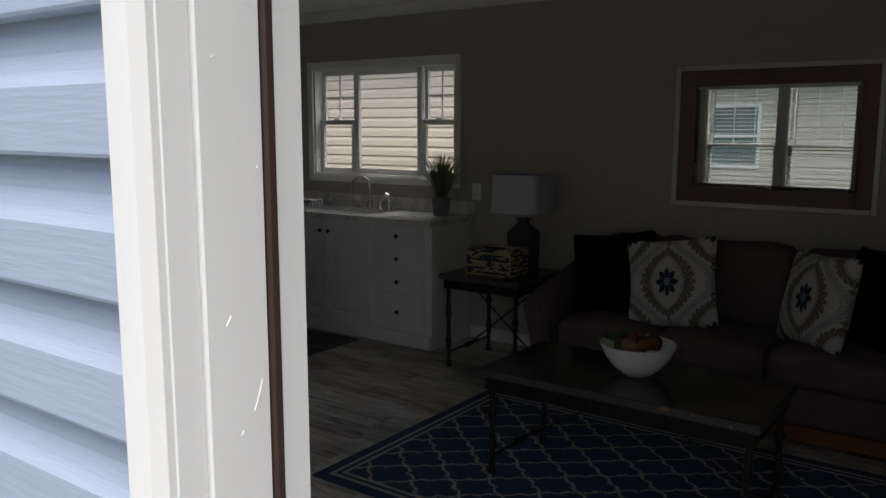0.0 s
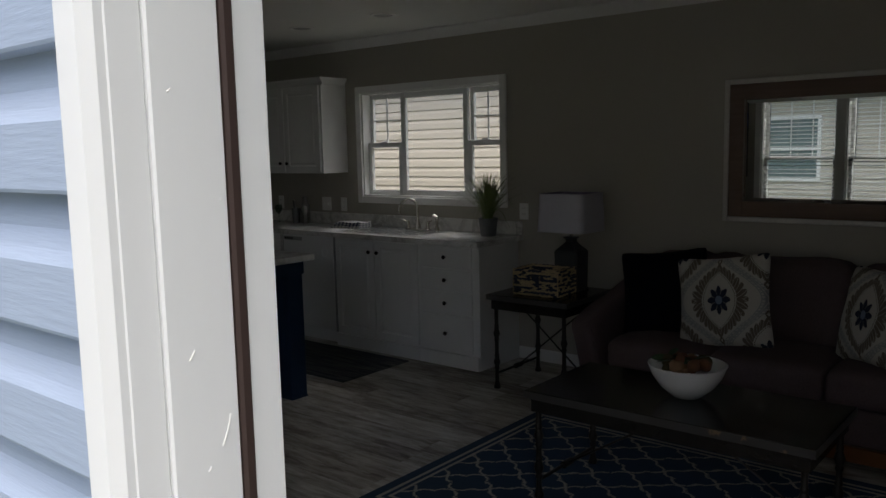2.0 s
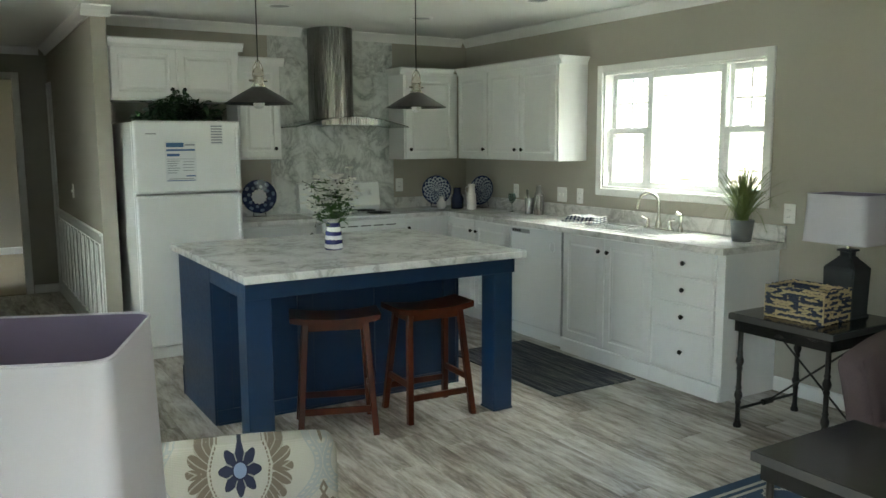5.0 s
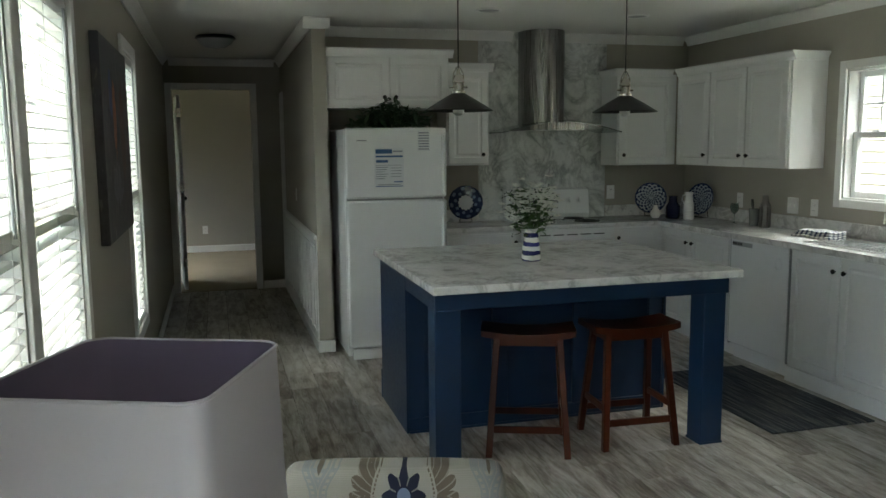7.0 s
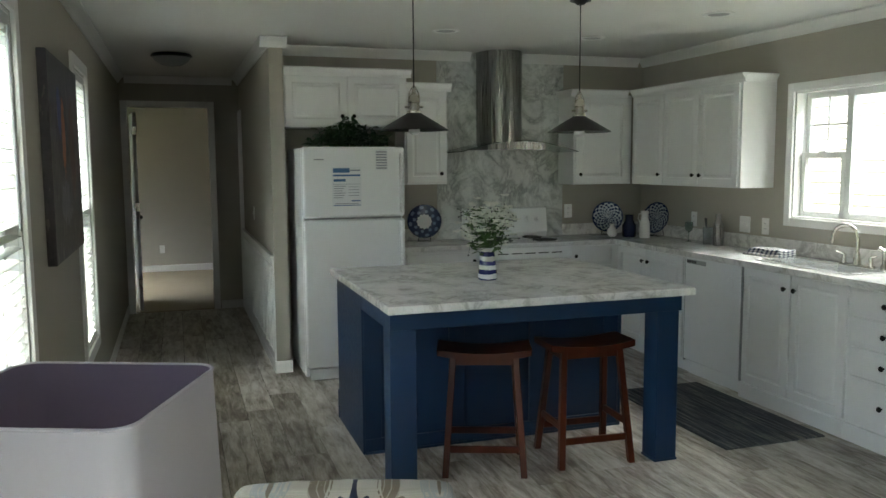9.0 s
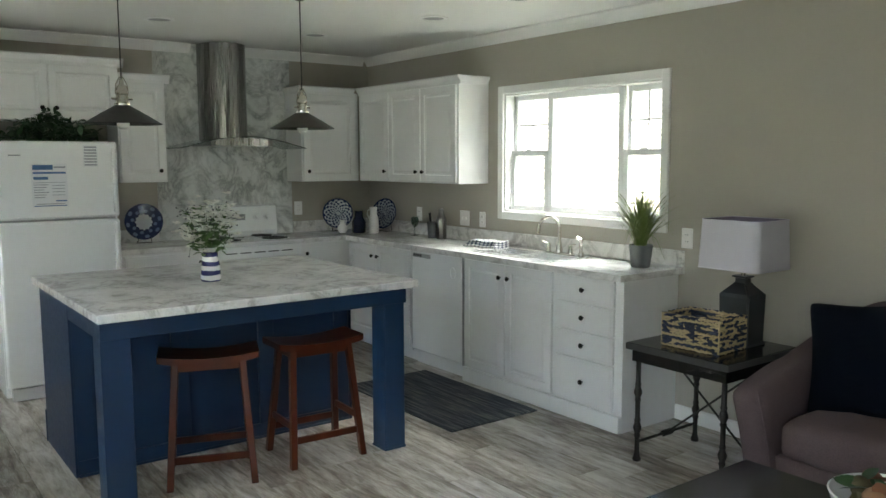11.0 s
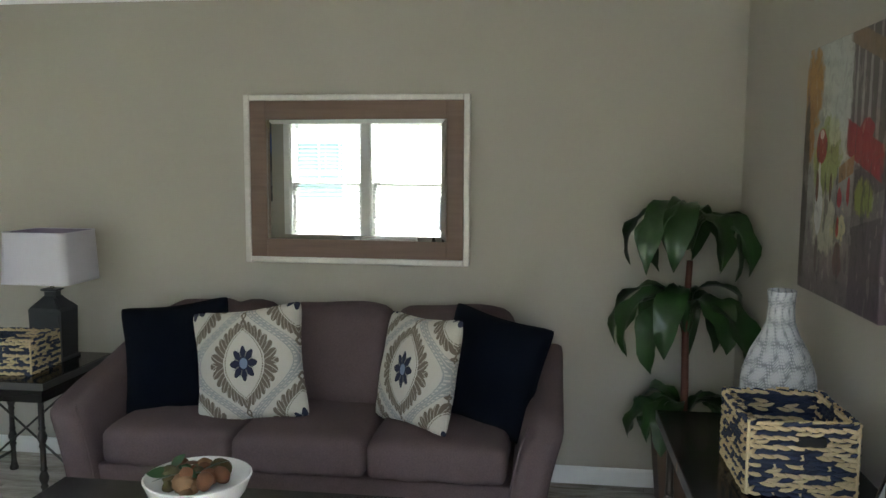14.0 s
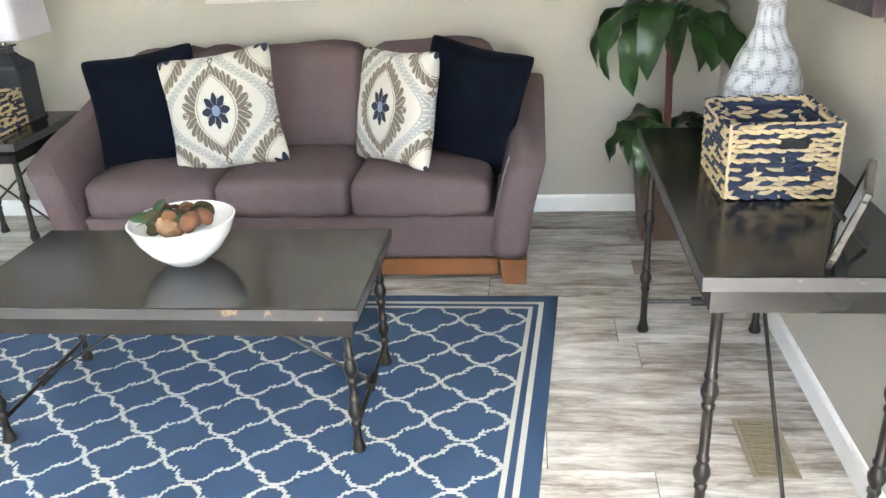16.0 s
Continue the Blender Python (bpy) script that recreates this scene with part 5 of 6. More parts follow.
def iron_table(name, at, w, d, h, label, category, cross, along="x", apron=0.06):
    t = thing(name, at, label, category)
    part("tabletop", boxes((0, 0, h - 0.036, w, d, h), bevel=0.003), "blackwood", t)
    e = 0.002
    part("edge_band", boxes((-e, -e, h - 0.034, w + e, 0.0, h - 0.0025), (-e, d, h - 0.034, w + e, d + e, h - 0.0025), (-e, 0, h - 0.034, 0.0, d, h - 0.0025), (w, 0, h - 0.034, w + e, d, h - 0.0025)), "blackedge", t, "rubbed edge where brown wood shows")
    i = 0.022
    part("apron", boxes((i, i, h - 0.036 - apron, w - i, i + 0.018, h - 0.036), (i, d - i - 0.018, h - 0.036 - apron, w - i, d - i, h - 0.036), (i, i + 0.018, h - 0.036 - apron, i + 0.018, d - i - 0.018, h - 0.036), (w - i - 0.018, i + 0.018, h - 0.036 - apron, w - i, d - i - 0.018, h - 0.036)), "blackwood", t)
    k = 0.045
    hl = h - 0.037
    for x in (k, w - k):
        for y in (k, d - k):
            part("leg", lathe(bmesh.new(), iron_leg(hl), 12, (x, y, 0)), "iron", t, "", True)
    zs = h * 0.16
    ends = []
    for s in (0, 1):
        a, b = ((k if s == 0 else w - k, k), (k if s == 0 else w - k, d - k)) if along == "x" else ((k, k if s == 0 else d - k), (w - k, k if s == 0 else d - k))
        mid = ((a[0] + b[0]) / 2, (a[1] + b[1]) / 2)
        bar = part("stretcher", tube(bmesh.new(), [(*a, zs), (*b, zs)], 0.008, 8), "iron", t, "", True)
        dirv = (Vector((*b, 0)) - Vector((*a, 0))).normalized()
        bm = bmesh.new()
        c = Vector((*mid, zs))
        tube(bm, [c - dirv * 0.034, c - dirv * 0.016, c + dirv * 0.016, c + dirv * 0.034], 0.017, 10)
        part("knuckle", bm, "iron", bar, "", True)
        ends.append(c)
    z1 = h - 0.036 - apron
    if cross:
        for a, b in ((0, 1), (1, 0)):
            q = ends[b].copy()
            q.z = z1
            part("brace", tube(bmesh.new(), [ends[a], q], 0.0055, 8), "iron", t, "", True)
    else:
        m_ = (ends[0] + ends[1]) / 2
        m_.z = z1 + apron * 0.6
        for a in ends:
            part("brace", tube(bmesh.new(), [a, m_], 0.0055, 8), "iron", t, "", True)
    return t


iron_table("coffee_table", (-1.985, 2.90, 0.0096), 1.195, 0.572, 0.49, "black coffee table with iron legs on the rug", "coffee table", False)
iron_table("console_table", (0.03, 2.585, 0), 0.485, 1.15, 0.75, "black console table with iron legs along the wall", "console table", False, "y")
iron_table("side_table", (-3.105, 4.145, 0), 0.59, 0.575, 0.62, "black side table with crossed iron braces beside the sofa", "side table", True)
# small table that carries the window lamp
iron_table("side_table", (-1.92, 0.52, 0), 0.50, 0.50, 0.62, "black side table with iron legs before the front window", "side table", True)


def table_lamp(at, w, d, zb, zt, base_top, label, turn=0.0):
    t = thing("table_lamp", at, label, "table lamp", "", turn)
    bw, bd = 0.084, 0.078
    bm = bmesh.new()
    rows = [(1.0, 0.0), (1.0, 0.012), (0.95, 0.016), (1.0, base_top * 0.70), (0.94, base_top * 0.75), (0.48, base_top * 0.87), (0.36, base_top * 0.90), (0.36, base_top * 0.965), (0.46, base_top * 0.975), (0.46, base_top)]
    rings = [[bm.verts.new((sx * bw * f, sy * bd * f, z)) for sx, sy in ((-1, -1), (1, -1), (1, 1), (-1, 1))] for f, z in rows]
    for a, b in zip(rings, rings[1:]):
        for i in range(4):
            bm.faces.new((a[i], a[(i + 1) % 4], b[(i + 1) % 4], b[i]))
    bm.faces.new(rings[0])
    bm.faces.new(rings[-1])
    bmesh.ops.bevel(bm, geom=[e for e in bm.edges if abs(e.verts[0].co.z - e.verts[1].co.z) > 0.02], offset=0.008, segments=2, affect="EDGES")
    part("base", bm, "lampbase", t, "charcoal glazed square bottle base")
    part("stem", lathe(bmesh.new(), [(0.012, base_top), (0.012, base_top + 0.03), (0.006, base_top + 0.035), (0.006, zb + 0.032)], 12), "chrome", t, "", True)

    def ring(k, z, inset=0.0):
        r, out = 0.035, []
        hx, hy = w / 2 * k - inset, d / 2 * k - inset
        for cx, cy, a0 in ((hx - r, hy - r, 0), (-hx + r, hy - r, 90), (-hx + r, -hy + r, 180), (hx - r, -hy + r, 270)):
            for q in range(5):
                a = radians(a0 + q * 22.5)
                out.append((cx + r * math.cos(a), cy + r * math.sin(a), z))
        return out
    bm = bmesh.new()
    o0, o1 = ring(1.06, zb), ring(1.0, zt)
    i0, i1 = ring(1.06, zb, 0.003), ring(1.0, zt, 0.003)
    vs = [[bm.verts.new(p) for p in r] for r in (o0, o1)]
    n = len(o0)
    for i in range(n):
        bm.faces.new((vs[0][i], vs[0][(i + 1) % n], vs[1][(i + 1) % n], vs[1][i]))
    sh = part("shade", bm, "lampshade", t, "white fabric rectangular shade", True)
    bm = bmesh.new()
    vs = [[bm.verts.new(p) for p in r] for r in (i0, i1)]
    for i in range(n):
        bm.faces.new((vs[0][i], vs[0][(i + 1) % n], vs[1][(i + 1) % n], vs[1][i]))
    part("lining", bm, "lampshadein", sh, "lilac-grey lining, its colour darkened for the shadow inside", True)
    for ringpts in (o0, o1):
        part("rim", tube(bmesh.new(), ringpts + ringpts[:1], 0.003, 6), "lampshade", sh, "", True)
    part("spider", boxes((-w / 2 + 0.002, -0.002, zb + 0.03, w / 2 - 0.002, 0.002, zb + 0.034)), "chrome", t)
    return t


table_lamp((-2.735, 4.575, 0.6205), 0.325, 0.29, 0.385, 0.625, 0.345, "charcoal table lamp with a white box shade beside the sofa")
table_lamp((-1.665, 0.765, 0.6205), 0.325, 0.325, 0.28, 0.612, 0.25, "charcoal table lamp with a white box shade by the window", -22)


# ---- baskets of woven strands ----
def basket(at, w, d, h, turn, label, strands=9, seed=1, navy=0.4):
    t = thing("woven_basket", at, label, "basket", "", turn)
    r = random.Random(seed)
    part("base", boxes((0.006, 0.006, 0.004, w - 0.006, d - 0.006, 0.012)), "strawblue", t)
    rad = h / strands / 2 * 1.04
    tan, blue = bmesh.new(), bmesh.new()
    per = [((0, 0), (w, 0)), ((w, 0), (w, d)), ((w, d), (0, d)), ((0, d), (0, 0))]

    def strand(bm, a, b, out, fat):
        """One float of the weave: thick in the middle, tucked in at both ends."""
        rings, along = [], (b - a).normalized()
        for i in range(6):
            t = i / 5
            k = math.sin(math.pi * (0.1 + 0.8 * t))
            c = a.lerp(b, t) + out * (0.013 * k - 0.007) + Vector((0, 0, fat * 0.55 * (t - 0.5) * 2 * tilt))
            up = Vector((0, 0, 1))
            rings.append([bm.verts.new(c + (out * math.cos(q) * 0.8 + up * math.sin(q)) * fat * (0.30 + 0.62 * k)) for q in [j * math.pi / 3 for j in range(6)]])
        for p, q in zip(rings, rings[1:]):
            for j in range(6):
                bm.faces.new((p[j], p[(j + 1) % 6], q[(j + 1) % 6], q[j]))

    for k in range(strands):
        z = rad + (h - 2 * rad) * k / (strands - 1)
        tilt = 1 if k % 2 else -1
        left, dark = 0, False
        for a, b in per:
            a, b = Vector((*a, z)), Vector((*b, z))
            al = (b - a).normalized()
            out = Vector((al.y, -al.x, 0))
            n = max(4, int((b - a).length / 0.030))
            for i in range(-1, n):
                if left <= 0:
                    left, dark = r.choice((1, 1, 1, 2)), r.random() < navy + (0.25 if k % 2 else -0.2)
                left -= 1
                f0 = (i + 0.5 * (k % 2)) / n - 0.006 / (b - a).length
                f1 = f0 + 1.30 / n
                p, q = a.lerp(b, max(-0.01, f0)), a.lerp(b, min(1.01, f1))
                if (q - p).length > 0.012:
                    if k > strands * 0.45:
                        strand(tan if dark else blue, p - out * 0.012, q - out * 0.012, -out, rad * 0.95)
                    strand(blue if dark else tan, p + Vector((0, 0, r.gauss(0, 0.0012))), q + Vector((0, 0, r.gauss(0, 0.0012))), out, rad * r.uniform(0.85, 1.15))
    # navy sheets added behind the strands to darken the gaps like shade
    part("core", boxes((0.004, 0.004, 0.004, w - 0.004, 0.007, h - 0.012), (0.004, d - 0.007, 0.004, w - 0.004, d - 0.004, h - 0.012), (0.004, 0.007, 0.004, 0.007, d - 0.007, h - 0.012), (w - 0.007, 0.007, 0.004, w - 0.004, d - 0.007, h - 0.012)), "strawblue", t)
    part("natural_weave", tan, "strawtan", t, "natural tan seagrass strands", True)
    part("navy_weave", blue, "strawblue", t, "navy dyed seagrass strands", True)
    for a, b in per:
        n = max(3, int((Vector(b) - Vector(a)).length / 0.055))
        for i in range(n + 1):
            q = Vector(a).lerp(Vector(b), i / n)
            if i < n:
                part("stake", tube(bmesh.new(), [(q.x, q.y, 0.004), (q.x, q.y, h)], 0.005, 6), "strawtan", t, "", True)
    return t


b1 = basket((-2.955, 4.235, 0.6225), 0.315, 0.235, 0.165, 3, "small navy and tan woven seagrass basket on the table", 12, 3, 0.46)
b2 = basket((0.165, 3.035, 0.7525), 0.262, 0.30, 0.195, 0, "navy and tan woven seagrass basket on the console", 16, 5, 0.45)
# near-black plug stands for the shade in the hand hole; nothing is cut
part("hand_hole", rounded(bmesh.new(), (0.075, 0.024, 0.03), 0.011, 8, at=(0.15, 0.0, 0.145)), "dark", b2, "", True)
vs = thing("patterned_vase", (0.355, 3.50, 0.7505), "grey and white relief-patterned bottle vase", "vase")
part("body", lathe(bmesh.new(), [(0.06, 0), (0.088, 0.01), (0.108, 0.06), (0.112, 0.14), (0.108, 0.20), (0.085, 0.27), (0.055, 0.325), (0.042, 0.36), (0.038, 0.41), (0.042, 0.455), (0.038, 0.458), (0.034, 0.41), (0.036, 0.36)], 40), "greyvase", vs, "", True)
part("tag", boxes((-0.035, -0.118, 0.15, 0.0, -0.114, 0.19)), "strawtan", vs)
ph = thing("photo_frame", (0.285, 2.62, 0.7505), "black photo frame leaning on its stand", "photo frame")
tl = pose(0, 0, 0, 0, 17, -22)
part("frame", boxes((-0.008, 0, 0, 0.008, 0.235, 0.02), (-0.008, 0, 0.16, 0.008, 0.235, 0.18), (-0.008, 0, 0.02, 0.008, 0.02, 0.16), (-0.008, 0.215, 0.02, 0.008, 0.235, 0.16), bevel=0.002), "blackwood", ph, "", False, tl)
part("picture", boxes((-0.003, 0.02, 0.02, 0.003, 0.215, 0.16)), "printgrey", ph, "", False, tl)
part("stand", tube(bmesh.new(), [(0.03, 0.11, 0.10), (0.075, 0.11, 0.05), (0.115, 0.11, 0.004)], 0.006, 6), "blackplastic", ph, "", True)

# ---- bowl of dried pods ----
bw = thing("decor_bowl", (-1.382, 3.217, 0.4998), "white ceramic bowl filled with dried pods", "bowl")
part("bowl", lathe(bmesh.new(), [(0.035, 0.0), (0.058, 0.004), (0.108, 0.045), (0.142, 0.093), (0.161, 0.140), (0.156, 0.142), (0.137, 0.095), (0.104, 0.052), (0.05, 0.014)], 40), "ceramic_white", bw, "", True)
rp = random.Random(21)
for k in range(26):
    a = rp.uniform(0, 6.28) if k > 6 else k * 0.9
    r_ = rp.uniform(0.0, 0.105) if k > 6 else 0.075
    s = rp.uniform(0.018, 0.028) if k > 6 else rp.uniform(0.027, 0.036)
    z = (0.118 + (0.11 - r_) * 0.25 if k > 6 else 0.142) + rp.uniform(-0.008, 0.008)
    bm = bmesh.new()
    bmesh.ops.create_uvsphere(bm, u_segments=20, v_segments=12, radius=s)
    ribs = rp.choice((5, 7, 9))
    for v in bm.verts:
        az = math.atan2(v.co.y, v.co.x)
        v.co *= 1 + 0.07 * math.cos(ribs * az) * (1 - abs(v.co.z) / s) + 0.10 * noise.noise(v.co * 50 + Vector((k * 3, 0, 0)))
        v.co.z *= 0.82
    part("dried_pod", bm, ("potpourri", "potpourri2", "potpourri3")[k % 3], bw, "", True, pose(r_ * math.cos(a), r_ * math.sin(a), z, rp.uniform(-60, 60), rp.uniform(-60, 60), 0))
for k in range(12):
    bm = bmesh.new()
    a = rp.uniform(0, 6.28)
    r_ = rp.uniform(0.02, 0.10)
    leaf(bm, (r_ * math.cos(a), r_ * math.sin(a), 0.145 + rp.uniform(0, 0.02)), (rp.gauss(0, 1), rp.gauss(0, 1), rp.uniform(0.0, 0.8)), (rp.gauss(0, 0.5), rp.gauss(0, 0.5), 1), rp.uniform(0.06, 0.09), rp.uniform(0.032, 0.046), 0.25, 5)
    raw_part("dried_leaf", bm, "leafdark" if k % 3 else "potpourri", bw)

# ---- corn plant ----
cp = thing("corn_plant", (0.262, 4.62, 0), "artificial corn plant with glossy leaves in the corner", "plant")
bm = bmesh.new()
rings = [[bm.verts.new((sx * k, sy * k, z)) for sx, sy in ((-1, -1), (1, -1), (1, 1), (-1, 1))] for k, z in ((0.095, 0.0), (0.125, 0.36), (0.11, 0.36), (0.105, 0.31))]
for a, b in zip(rings, rings[1:]):
    for i in range(4):
        bm.faces.new((a[i], a[(i + 1) % 4], b[(i + 1) % 4], b[i]))
bm.faces.new(rings[0])
bm.faces.new(rings[-1])
part("planter", bm, "woodpot", cp, "tapered brown wooden planter")
part("soil", boxes((-0.10, -0.10, 0.312, 0.10, 0.10, 0.318)), "soil", cp)
part("cane", tube(bmesh.new(), [(0, 0, 0.31), (0.004, 0, 0.6), (-0.004, 0, 0.9), (0.006, 0, 1.16)], 0.019, 10, 0.014), "cane", cp, "red-brown bare cane", True)


def arching(bm, p, az, length, width, first, last, reach, r):
    """A blade that climbs from the cane, bends over and hangs, folded along its rib."""
    d = Vector((math.cos(az), math.sin(az), 0))
    side = Vector((-d.y, d.x, 0))
    uvl = bm.loops.layers.uv.verify()
    n, prev, c, h = 18, None, Vector(p), 0.0
    sway, ph = r.uniform(-0.5, 0.5), r.uniform(0, 6)
    for k in range(n + 1):
        t = k / n
        e = first if t < 0.22 else first + (last - first) * ((t - 0.22) / 0.78) ** 0.60
        step = length / n
        if k:
            dh = step * math.cos(e)
            if h + dh > reach:
                dh = max(0.0, reach - h)
            h += dh
            c = c + d * dh + Vector((0, 0, step * math.sin(e))) + side * (sway * 0.012 * t)
        up = Vector((0, 0, 1)) * math.cos(e) - d * math.sin(e)
        w = width / 2 * (0.16 + 0.84 * min(1.0, max(0.0, (t - 0.08) / 0.45)) ** 1.2) * (1.0 if t < 0.62 else max(0.02, 1 - ((t - 0.62) / 0.38) ** 1.6))
        wave = 0.24 * math.sin(t * 24 + ph)
        tilt = sway * t
        s1 = side * math.cos(tilt) + up * math.sin(tilt)
        now = (bm.verts.new(c + s1 * w + up * w * (0.30 + wave)), bm.verts.new(c + s1 * w * 0.5 + up * w * 0.20), bm.verts.new(c), bm.verts.new(c - s1 * w * 0.5 + up * w * 0.20), bm.verts.new(c - s1 * w + up * w * (0.30 - wave)))
        if prev:
            for i in range(4):
                f = bm.faces.new((prev[i], prev[i + 1], now[i + 1], now[i]))
                f.smooth = True
                for lp, uu in zip(f.loops, (i * 0.25, i * 0.25 + 0.25, i * 0.25 + 0.25, i * 0.25)):
                    lp[uvl].uv = (uu, t)
        prev = now


rl = random.Random(8)
for base_z, count, ln, wd, first, last in ((1.235, 11, 0.60, 0.122, 84, -116), (0.86, 12, 0.58, 0.128, 80, -116), (0.43, 12, 0.42, 0.120, 70, -104)):
    for k in range(count):
        bm = bmesh.new()
        az = 2 * math.pi * k / count + rl.uniform(-0.25, 0.25) + base_z
        room = min(0.25 / max(0.01, math.cos(az)) if math.cos(az) > 0 else 9, 0.27 / max(0.01, math.sin(az)) if math.sin(az) > 0 else 9)
        arching(bm, (0.012 * math.cos(az), 0.012 * math.sin(az), base_z + rl.uniform(-0.05, 0.03)), az, ln * rl.uniform(0.82, 1.1), wd * rl.uniform(0.85, 1.12), radians(first + rl.uniform(-14, 6)), radians(last + rl.uniform(-4, 14)), room - 0.05, rl)
        raw_part("leaf", bm, "cornleaf", cp)

# ---- mirror ----
mr = thing("wall_mirror", (-1.302, WB, 1.4945), "brown framed wall mirror with a silver outer edge", "mirror")
W2, H2 = 0.568, 0.418
part("silver_edge", boxes((-W2, -0.034, -H2, -W2 + 0.03, -0.002, H2), (W2 - 0.03, -0.034, -H2, W2, -0.002, H2), (-W2 + 0.03, -0.034, -H2, W2 - 0.03, -0.002, -H2 + 0.03), (-W2 + 0.03, -0.034, H2 - 0.03, W2 - 0.03, -0.002, H2), bevel=0.004), "silverframe", mr, "distressed silver edge")
a, b, c, d = W2 - 0.03, H2 - 0.03, 0.4545, 0.2975
part("wood_frame", boxes((-a, -0.028, -b, -c, -0.003, b), (c, -0.028, -b, a, -0.003, b), (-c, -0.028, -b, c, -0.003, -d), (-c, -0.028, d, c, -0.003, b), bevel=0.002), "framewood", mr, "brown grained wooden frame")
bm = bmesh.new()
ix, iz = c - 0.022, d - 0.022
o = [bm.verts.new(q) for q in ((-c, -0.0088, -d), (c, -0.0088, -d), (c, -0.0088, d), (-c, -0.0088, d))]
i_ = [bm.verts.new((q[0], -0.010 , q[1])) for q in ((-ix, -iz), (ix, -iz), (ix, iz), (-ix, iz))]
for k in range(4):
    bm.faces.new((o[k], o[(k + 1) % 4], i_[(k + 1) % 4], i_[k]))
bm.faces.new(i_)
gm = part("mirror_glass", bm, "mirror", mr, "bevelled silvered glass", False, pose(0, -0.016, 0, 0, 0, -2.7))

# ---- pictures ----
pa = painting("street_painting_warm", [(0.05, 0.22, 0.14, 0.24, (0.42, 0.44, 0.40)), (0.27, 0.25, 0.10, 0.16, (0.34, 0.17, 0.03)), (0.28, 0.12, 0.05, 0.10, (0.28, 0.13, 0.03)), (0.32, -0.05, 0.035, 0.34, (0.06, 0.04, 0.035)),
    (0.12, 0.04, 0.13, 0.12, (0.24, 0.27, 0.08)), (0.06, 0.12, 0.05, 0.05, (0.40, 0.42, 0.26)), (0.10, -0.17, 0.13, 0.10, (0.36, 0.34, 0.26)),
    (-0.22, 0.22, 0.145, 0.20, (0.085, 0.07, 0.065), 0.35, -0.35), (-0.11, 0.16, 0.010, 0.20, (0.24, 0.22, 0.21), 0.4), (-0.16, 0.17, 0.010, 0.20, (0.24, 0.22, 0.21), 0.4), (-0.21, 0.19, 0.010, 0.20, (0.26, 0.24, 0.23), 0.4), (-0.27, 0.2, 0.012, 0.20, (0.24, 0.21, 0.20), 0.4),
    (-0.20, 0.345, 0.15, 0.03, (0.17, 0.12, 0.07), 0.4, -0.35), (-0.24, -0.20, 0.12, 0.22, (0.075, 0.055, 0.065), 0.4, 0.0), (-0.23, -0.10, 0.11, 0.035, (0.14, 0.12, 0.12), 0.4, 0.2),
    (-0.19, 0.06, 0.135, 0.050, (0.22, 0.010, 0.014), 0.25, -0.30), (-0.20, 0.115, 0.05, 0.03, (0.22, 0.010, 0.014), 0.3), (-0.06, 0.005, 0.06, 0.025, (0.26, 0.14, 0.06), 0.25, 0.3), (-0.20, -0.07, 0.07, 0.055, (0.20, 0.23, 0.05)),
    (0.165, 0.075, 0.052, 0.055, (0.28, 0.010, 0.013), 0.18), (0.165, 0.112, 0.02, 0.015, (0.55, 0.42, 0.40), 0.3), (0.175, -0.02, 0.014, 0.045, (0.45, 0.44, 0.43), 0.3), (0.168, -0.12, 0.034, 0.085, (0.46, 0.47, 0.47), 0.4), (0.19, -0.05, 0.014, 0.05, (0.14, 0.05, 0.03), 0.3), (0.172, -0.27, 0.016, 0.07, (0.10, 0.07, 0.07), 0.5),
    (0.065, -0.05, 0.010, 0.045, (0.10, 0.05, 0.03), 0.3), (-0.015, -0.08, 0.022, 0.035, (0.36, 0.03, 0.05), 0.5), (-0.085, -0.06, 0.014, 0.04, (0.34, 0.02, 0.03), 0.5), (-0.02, -0.16, 0.06, 0.055, (0.40, 0.36, 0.20), 1.2), (-0.01, -0.16, 0.014, 0.04, (0.40, 0.04, 0.03), 0.6), (-0.02, -0.26, 0.03, 0.06, (0.10, 0.05, 0.05), 0.8)], (0.13, 0.11, 0.105), (0.36, 0.37, 0.34), 1)
